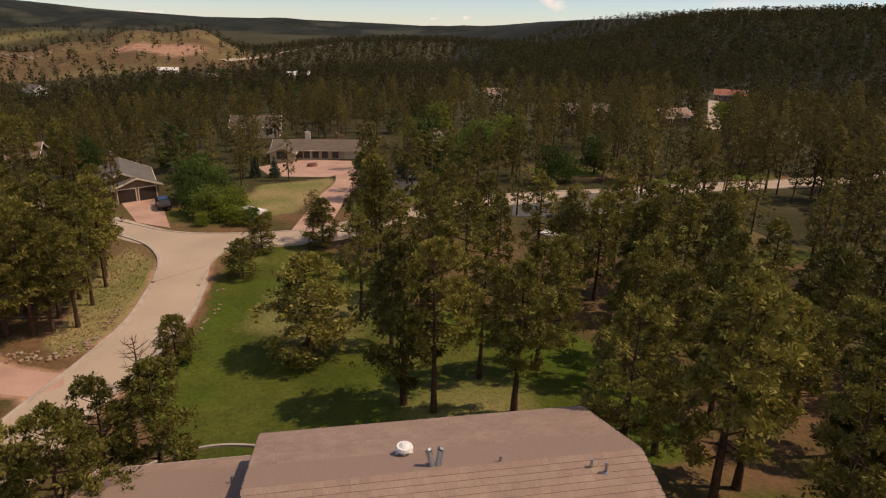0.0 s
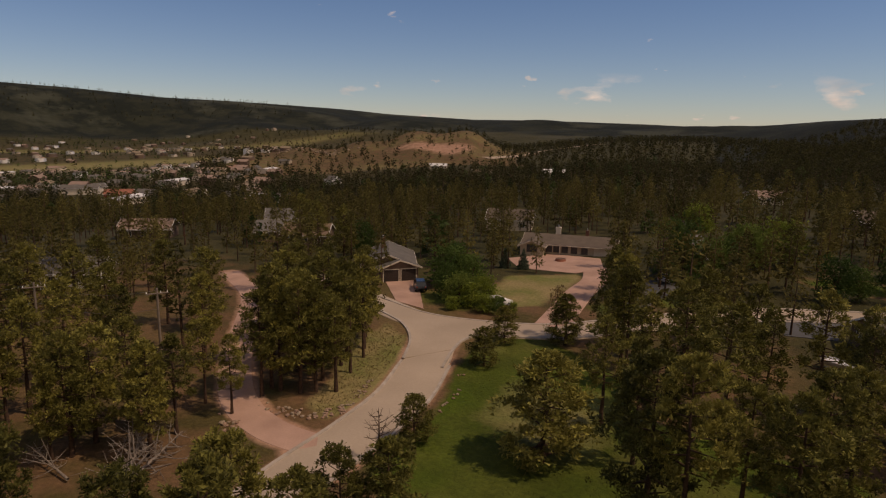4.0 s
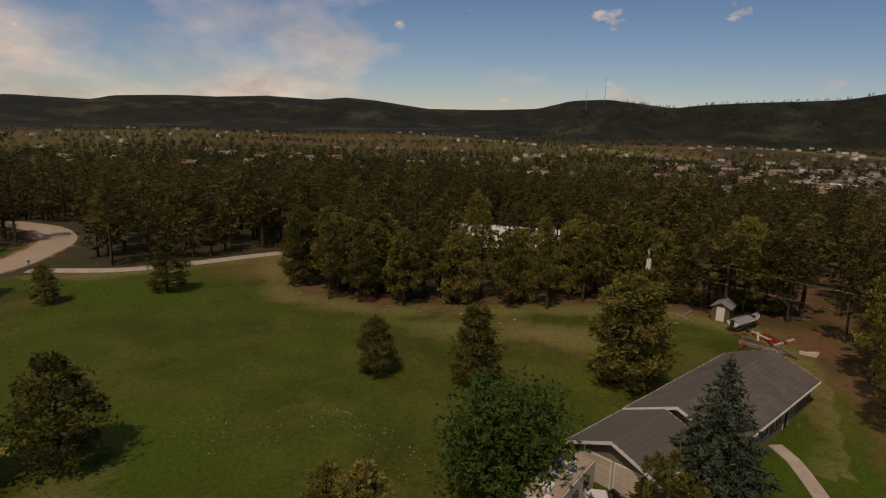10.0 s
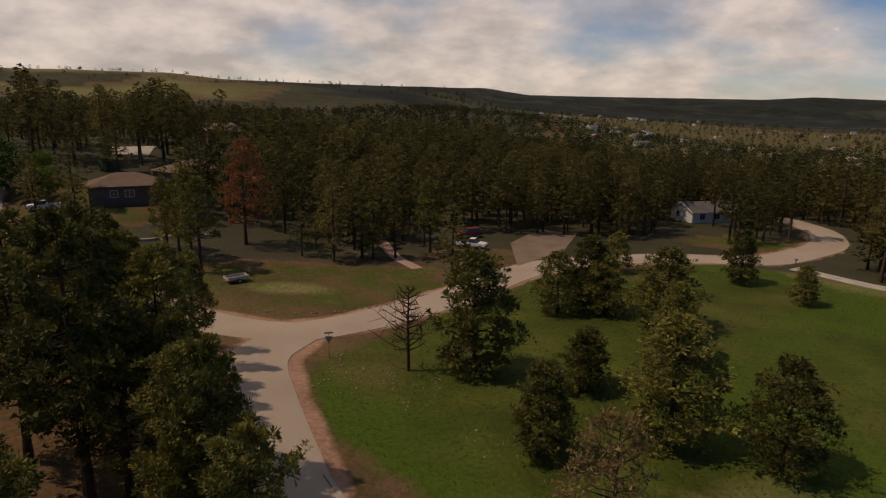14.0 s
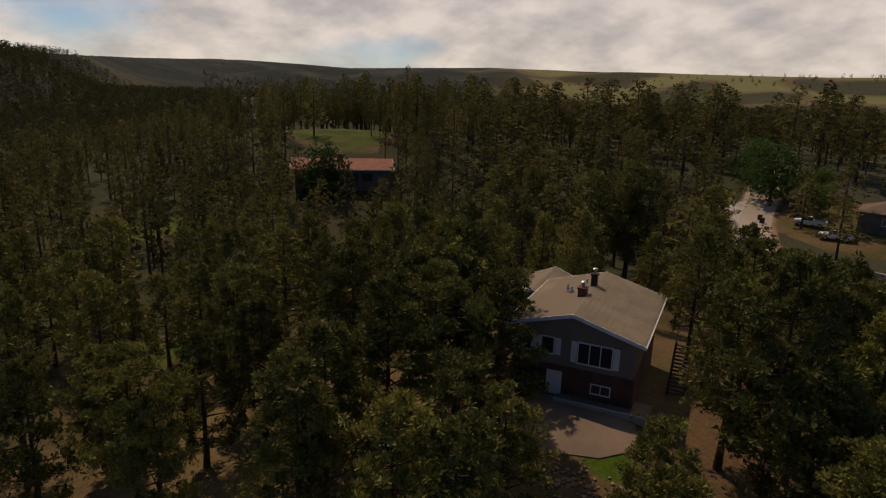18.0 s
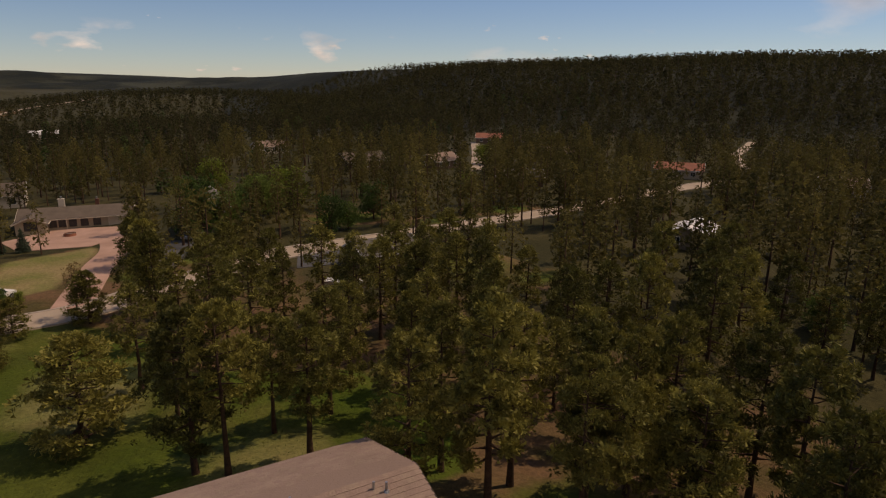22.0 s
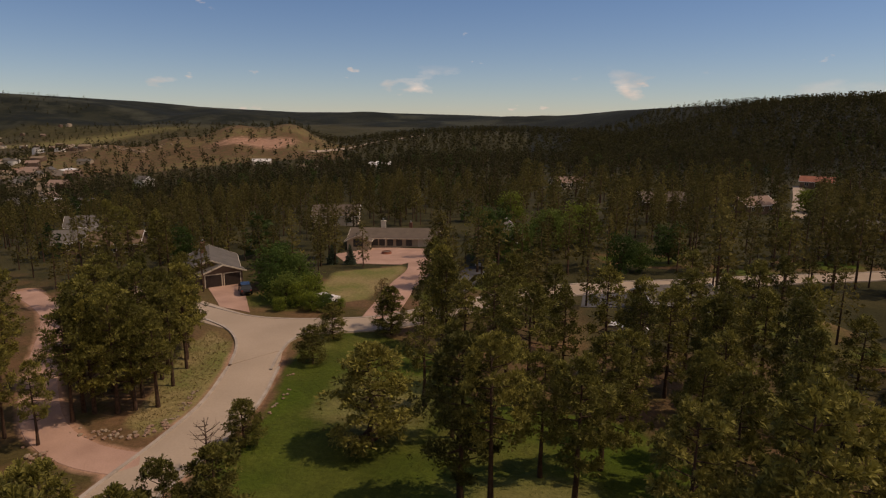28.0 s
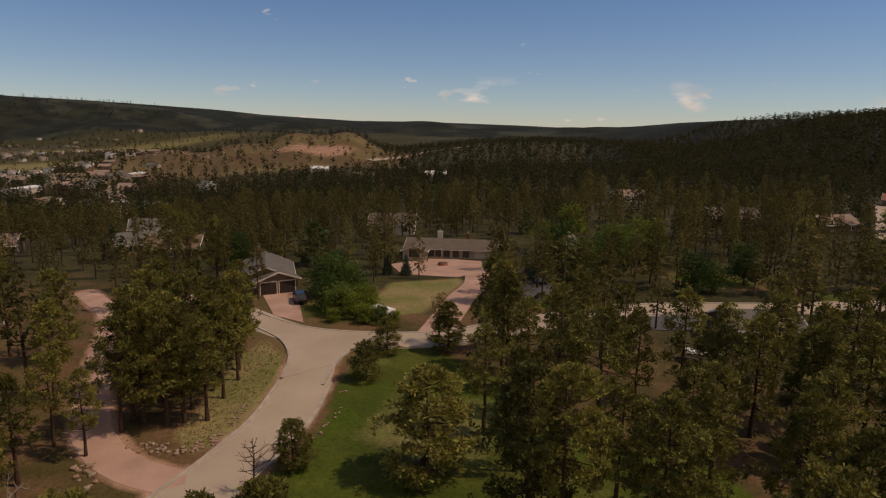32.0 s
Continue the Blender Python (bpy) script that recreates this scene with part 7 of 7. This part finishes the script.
for i, (x, y, h, kind) in enumerate(SHRUBS):
    plant(LIME[0] if kind == "lime" else BROAD[i % 3], x, y, h * (0.75 + 0.5 * ((i * 0.618) % 1)), i * 1.7, 0.8 + 0.4 * ((i * 0.37) % 1))
for i, (x, y, h) in enumerate(((75.6, -143, 6.9), (67.4, -163.6, 5.5), (-35.5, 116.2, 4.0), (-32, 116.6, 4.0))):
    lone_tree("spruce_tree", spruce_shape(20 + i, h, h * 0.3, 18, 0.5), MAT["spruce"], "dense dark spruce in a front yard", x, y)
g = pine_shape(75, 11.5, 0.22, 4.2, 0.36, 34, 9, 9)
lone_tree("cottonwood_tree", g, MAT["needles"], "tall thin-leaved cottonwood before the grey house", -6.8, 112.8)


def dead_tree(x, y, h, seed, label, lying=False, spin=0.0):
    r = np.random.default_rng(seed)
    t = thing("dead_tree", label, "tree", Matrix.Translation((x, y, gz(x, y) + (0.35 if lying else 0))) @ Matrix.Rotation(spin, 4, "Z") @ (Matrix.Rotation(radians(82), 4, "Y") if lying else Matrix.Identity(4)))
    pieces = [stem([(0, 0, -0.3), (0.1, 0.05, h * 0.5), (0.0, 0.15, h)], [0.022 * h, 0.014 * h, 0.015], 8)]
    n = 46 if h > 8 else 24
    for i in range(n):
        f = 0.22 + 0.74 * i / n
        a, reach = i * 2.4 + r.uniform(-0.4, 0.4), h * 0.46 * (1.1 - f) ** 0.7 * r.uniform(0.5, 1.2)
        base = np.array([0.05, 0.08 * f, f * h])
        tip = base + np.array([math.cos(a), math.sin(a), r.uniform(0.1, 0.75)]) * reach
        mid = (base + tip) / 2 + (0, 0, -0.06 * reach)
        pieces.append(stem([base, mid, tip], [0.009 * h, 0.006 * h, 0.015], 4))
        for k in range(n // 9):
            q = base + (tip - base) * r.uniform(0.4, 0.9)
            pieces.append(stem([q, q + (r.normal(0, 0.24, 3) + (0, 0, 0.12)) * reach], [0.0036 * h, 0.008], 3))
    part("trunk", tri_mesh("trunk", *merge(pieces), MAT["dead"] if lying else MAT["bark"]), None, t)


dead_tree(2.8, -57.3, 8.8, 61, "bare dead tree with thin twigs at the roadside")
dead_tree(-37.0, 29.6, 8.5, 62, "bleached fallen dead tree on the forest floor", True, 2.2)
dead_tree(-38.6, 31.4, 7.0, 63, "bleached fallen dead tree on the forest floor", True, 1.7)
dead_tree(-43.5, 30.5, 5.5, 64, "bleached fallen dead tree on the forest floor", True, 2.9)
dead_tree(-23.4, 42.6, 4.5, 65, "thin bare sapling at the road edge")

# ---- rocks beside the road ----
stone_rng = np.random.default_rng(15)


def stone_mesh(seed):
    r = np.random.default_rng(seed)
    bm = bmesh.new()
    bmesh.ops.create_icosphere(bm, subdivisions=1, radius=0.5)
    for v in bm.verts:
        v.co *= r.uniform(0.75, 1.15)
        v.co.z *= 0.65
    me = bpy.data.meshes.new("stone")
    bm.to_mesh(me)
    bm.free()
    return me


STONES = [stone_mesh(s) for s in range(5)]
for me, m in zip(STONES, ("rock", "pale_rock", "rock", "pale_rock", "rock")):
    me.materials.append(MAT[m])


def stone_places(line, count, spread, lo, hi):
    """Random places, turns and sizes of stones along a line."""
    p = resample(line, 0.3)
    for i in range(count):
        q = p[int(stone_rng.integers(len(p)))] + stone_rng.normal(0, spread, 2)
        s = stone_rng.uniform(lo, hi)
        yield Matrix.Translation((q[0], q[1], gz(*q) + 0.2 * s)) @ Matrix.Rotation(stone_rng.uniform(0, 6), 4, "Z") @ Matrix.Diagonal((s * stone_rng.uniform(0.8, 1.3), s, s, 1))


def lay_stones(line, count, spread, lo, hi, label, group):
    """Single stones along a line."""
    for m in stone_places(line, count, spread, lo, hi):
        ob = tagged(new("stone", STONES[int(stone_rng.integers(5))]), label, "stone", group)
        ob.matrix_world = m


def heap_stones(name, line, count, spread, lo, hi, label):
    """Small or far stones along a line, joined."""
    bm = bmesh.new()
    for m in stone_places(line, count, spread, lo, hi):
        me = STONES[int(stone_rng.integers(5))].copy()
        me.transform(m)
        bm.from_mesh(me)
        bpy.data.meshes.remove(me)
    me = bpy.data.meshes.new(name)
    bm.to_mesh(me)
    bm.free()
    me.materials.append(MAT["pale_rock"])
    tagged(new(name, me), label, "stones", kind="stuff")


lay_stones(((-30.6, 50.5), (-31.5, 47.8), (-33.5, 46.6), (-37.5, 46.8)), 64, 0.45, 0.2, 0.5, "pinkish sandstone boulder edging the road bank", "boulders at the junction")
lay_stones(((-31.8, 56), (-30.9, 52.5), (-30.7, 50.5)), 30, 0.3, 0.15, 0.4, "pale boulder beside the road", "boulders at the junction")
lay_stones(((-36, 40), (-38, 42), (-41, 44)), 18, 0.5, 0.3, 0.7, "reddish boulder beside the gravel road", "boulders at the junction")
lay_stones(((-22.6, 51), (-22.2, 57), (-24, 63)), 14, 0.25, 0.2, 0.45, "pale stone on the road verge", "stones on the verge")
heap_stones("rubble", ((20.5, -26.4), (22.5, -25), (25.5, -23.3), (28, -20.6)), 150, 0.7, 0.1, 0.28, "small pale rubble on the bank below the drive")
lay_stones(((20.5, -26.4), (22.5, -25), (25.5, -23.3), (28, -20.6)), 50, 0.7, 0.24, 0.38, "pale rubble stone on the bank below the drive", "rubble stones on the bank")
lay_stones(((24, -73.5), (15, -74.5), (9, -76.5), (2, -83)), 34, 0.5, 0.15, 0.4, "pale stone along the grass verge", "stones on the verge")
lay_stones(((-66, -56), (-74, -48), (-72, -38), (-76, -24)), 26, 2.0, 0.2, 0.6, "pale stone lying in the meadow grass", "stones in the meadow")
lay_stones(((10.5, -51.5), (9.8, -56), (10, -61)), 24, 0.35, 0.12, 0.3, "pinkish stone in the eroded verge", "stones on the verge")

heap_stones("rock_outcrops", ((-590, 745), (-540, 770), (-480, 745), (-440, 770)), 70, 9, 2.0, 5.5, "pale weathered rock outcrops on a far grassy hill")

# garden bed with a pale edging beside the wing
ribbon("edging_2", ((-18.5, 32.5), (-16.2, 34.2), (-13.9, 34.7), (-10.9, 34.2), (-7, 33.5)), (-0.12, -0.1, 0.1, 0.12), (-0.1, 0.16, 0.16, -0.1), MAT["kerb"], "curved pale concrete bed edging", 0.5, "edging")

# ---- grass tufts and flowers ----
def sprinkle(name, seed, poly, count, size, blades, mat, label, keep=None):
    g = np.random.default_rng(seed)
    p = np.array(poly)
    lo, hi = p.min(0), p.max(0)
    x, y = g.uniform(lo[0], hi[0], count * 3), g.uniform(lo[1], hi[1], count * 3)
    ok = inside(poly, x, y) > 0.2
    if keep:
        ok &= keep(x, y)
    for poly_off in (WEST_DRIVE, GARAGE_DRIVE, HILL_DRIVE, FORECOURT):
        ok &= inside(poly_off, x, y) < -0.3
    ok &= np.hypot(x + 33, y - 12.5) > 5
    ok &= np.minimum.reduce([beside(ROAD, x, y), beside(LOWER_ROAD, x, y), beside(CROSS_ROAD, x, y)]) > 3.8
    x, y = x[ok][:count], y[ok][:count]
    c = np.column_stack([x, y, ground_z(x, y) + size * 0.3])
    v, f = tufts(g, c, size * g.uniform(0.6, 1.4, len(c)), blades, 0.16, 0.9)
    tagged(new(name, tri_mesh(name, v, f, MAT[mat])), label, "grass", kind="stuff")


patches = lambda s: (lambda x, y: np.sin(x / 3.1 + s) * np.cos(y / 2.7 + 1.3 * s) + np.sin(x / 7 + 2 * s) > 0.75)
sprinkle("grass", 101, MEADOW, 16000, 0.14, 3, "tuft", "uneven green meadow grass")
sprinkle("grass", 102, MEADOW, 5000, 0.15, 3, "dry_tuft", "dry straw-coloured meadow grass", patches(2.0))
sprinkle("grass", 103, LAWN, 6000, 0.10, 3, "tuft", "mown lawn grass with tufts")
sprinkle("grass", 104, ROAD_BANK, 1400, 0.18, 3, "dry_tuft", "dry bank grass beside the road")
sprinkle("grass", 105, VERGE, 2600, 0.13, 3, "tuft", "thin olive verge grass")
sprinkle("wild_flowers", 106, ((-26, -20), (-4, -40), (9, -50), (9, -60), (-2, -60), (-20, -52), (-45, -30), (-40, -18)), 1500, 0.11, 2, "flower", "white wild flowers in meadow grass", patches(0.4))

# ---- the town in the valley ----
def town_house(label, wall_mat, roof_mat, L, W, wall, rise):
    h = thing("town_house", label, "house", group="houses of the valley town")
    part("wall", gable_body(L, W, wall, rise, 2.0), wall_mat, h)
    for side in (-1, 1):
        part("roof", slope_slab(L, W, wall, rise, side, 0.5, 0.2), roof_mat, h)
    for u in (-0.28, 0.28):
        part("window", boxes((u * L - 0.9, u * L + 0.9, -W / 2 - 0.06, -W / 2 + 0.02, 1.0, 2.4)), MAT["glass"], h)
    return h


town_rng = np.random.default_rng(77)
STOCK = [
    town_house("pale tan town house with a grey roof", MAT["siding_tan"], MAT["shingle_grey"], 14, 9, 3.4, 2.2),
    town_house("cream town house with a tan roof", MAT["cream"], MAT["shingle_tan"], 16, 9, 3.4, 2.0),
    town_house("tan town house with a brown roof", MAT["siding_tan"], MAT["shingle_brown"], 13, 9, 4.6, 2.4),
    town_house("cream flat-roofed town building", MAT["cream"], MAT["metal_roof"], 26, 12, 4.2, 1.0),
    town_house("brown two-storey town house with a brown roof", MAT["siding_brown"], MAT["shingle_brown"], 12, 10, 5.6, 2.4),
]


def town_spots(n):
    """Places in the valley: rows of plots, densest to the west."""
    out = []
    while len(out) < n:
        az = town_rng.uniform(36, 172)
        r = town_rng.uniform(380, 2150) if az < 150 else town_rng.uniform(700, 2150)
        x, y = -r * math.sin(radians(az)), r * math.cos(radians(az))
        if az < 74 and abs(r * math.cos(radians(az - 60)) - 1130) < 90:
            continue
        plot = 0.5 + 0.5 * math.sin(x / 85 + 1.2) * math.sin(y / 70 + 0.6)
        dense = (1.0 if 62 < az < 98 else 0.2 if az > 98 else 0.55) * (1.0 if 450 < r < 1300 else 0.6)
        if town_rng.uniform() < dense * (0.35 + 0.65 * plot):
            out.append((x, y, r))
    return out


spots = sorted(town_spots(760), key=lambda s: s[2])
first = set()
for k, (x, y, r) in enumerate(spots[:230]):
    s = STOCK[int(town_rng.choice(5, p=(0.3, 0.25, 0.2, 0.07, 0.18)))]
    m = Matrix.Translation((x, y, gz(x, y))) @ Matrix.Rotation(town_rng.choice((0.3, 0.3 + math.pi / 2)) + town_rng.uniform(-0.15, 0.15), 4, "Z")
    if s.name in first:
        copy_thing(s, m)
    else:
        first.add(s.name)
        s.matrix_world = m


for k in range(26):
    f = k / 25
    x, y = -782 - 110 * f + town_rng.normal(0, 5), 60 + 600 * f + town_rng.normal(0, 5)
    copy_thing(STOCK[(1, 3, 0, 1, 2)[k % 5]], Matrix.Translation((x, y, gz(x, y))) @ Matrix.Rotation(1.45 + town_rng.uniform(-0.1, 0.1), 4, "Z"))


def radio_mast(x, y, h):
    t = thing("radio_mast", "tall thin lattice mast on a far ridge", "mast", Matrix.Translation((x, y, gz(x, y) - 1)), "masts on the ridge")
    for k in range(3):
        a = k * 2.094
        bm = bmesh.new()
        tube(bm, (0.9 * math.cos(a), 0.9 * math.sin(a), 0), (0.5 * math.cos(a), 0.5 * math.sin(a), h), 0.35, 0.3, 4)
        part("leg", bm, MAT["steel"], t)
    for k in range(12):
        bm = bmesh.new()
        tube(bm, (-0.8, 0, h * (k + 0.5) / 12), (0.8, 0, h * (k + 0.9) / 12), 0.15, 0.15, 4)
        part("brace", bm, MAT["steel"], t)


radio_mast(-2735, -620, 110)
radio_mast(-2710, -690, 85)


def joined_houses(rows):
    """The farther part of the town, joined: walls and roofs."""
    root = thing("far_town", "far pale houses scattered over the valley", "town", kind="stuff")
    groups = {}
    for x, y, r in rows:
        L, W, h, k = town_rng.uniform(10, 17), town_rng.uniform(8, 10), town_rng.uniform(3, 6), town_rng.uniform(1.2, 2.6)
        a, z = town_rng.choice((0.3, 1.87)) + town_rng.uniform(-0.2, 0.2), gz(x, y)
        p = np.array([(-L, -W, -4), (L, -W, -4), (L, W, -4), (-L, W, -4), (-L, -W, 2 * h), (L, -W, 2 * h), (L, W, 2 * h), (-L, W, 2 * h), (-L, 0, 2 * (h + k)), (L, 0, 2 * (h + k))]) / 2
        q = np.column_stack([x + p[:, 0] * math.cos(a) - p[:, 1] * math.sin(a), y + p[:, 0] * math.sin(a) + p[:, 1] * math.cos(a), z + p[:, 2]])
        wall = [(0, 1, 5), (0, 5, 4), (2, 3, 7), (2, 7, 6), (1, 2, 6), (1, 6, 5), (5, 6, 9), (3, 0, 4), (3, 4, 7), (4, 8, 7)]
        roof = [(4, 5, 9), (4, 9, 8), (6, 7, 8), (6, 8, 9)]
        groups.setdefault(("walls", town_rng.choice(("white", "cream", "siding_tan", "siding_brown", "siding_brown"))), []).append((q, np.array(wall)))
        groups.setdefault(("roofs", town_rng.choice(("shingle_grey", "shingle_tan", "shingle_brown", "shingle_brown", "shingle_grey"))), []).append((q, np.array(roof)))
    for (name, mat), pieces in groups.items():
        part(name, tri_mesh(name, *merge(pieces), MAT[mat]), None, root)


joined_houses(spots[230:])
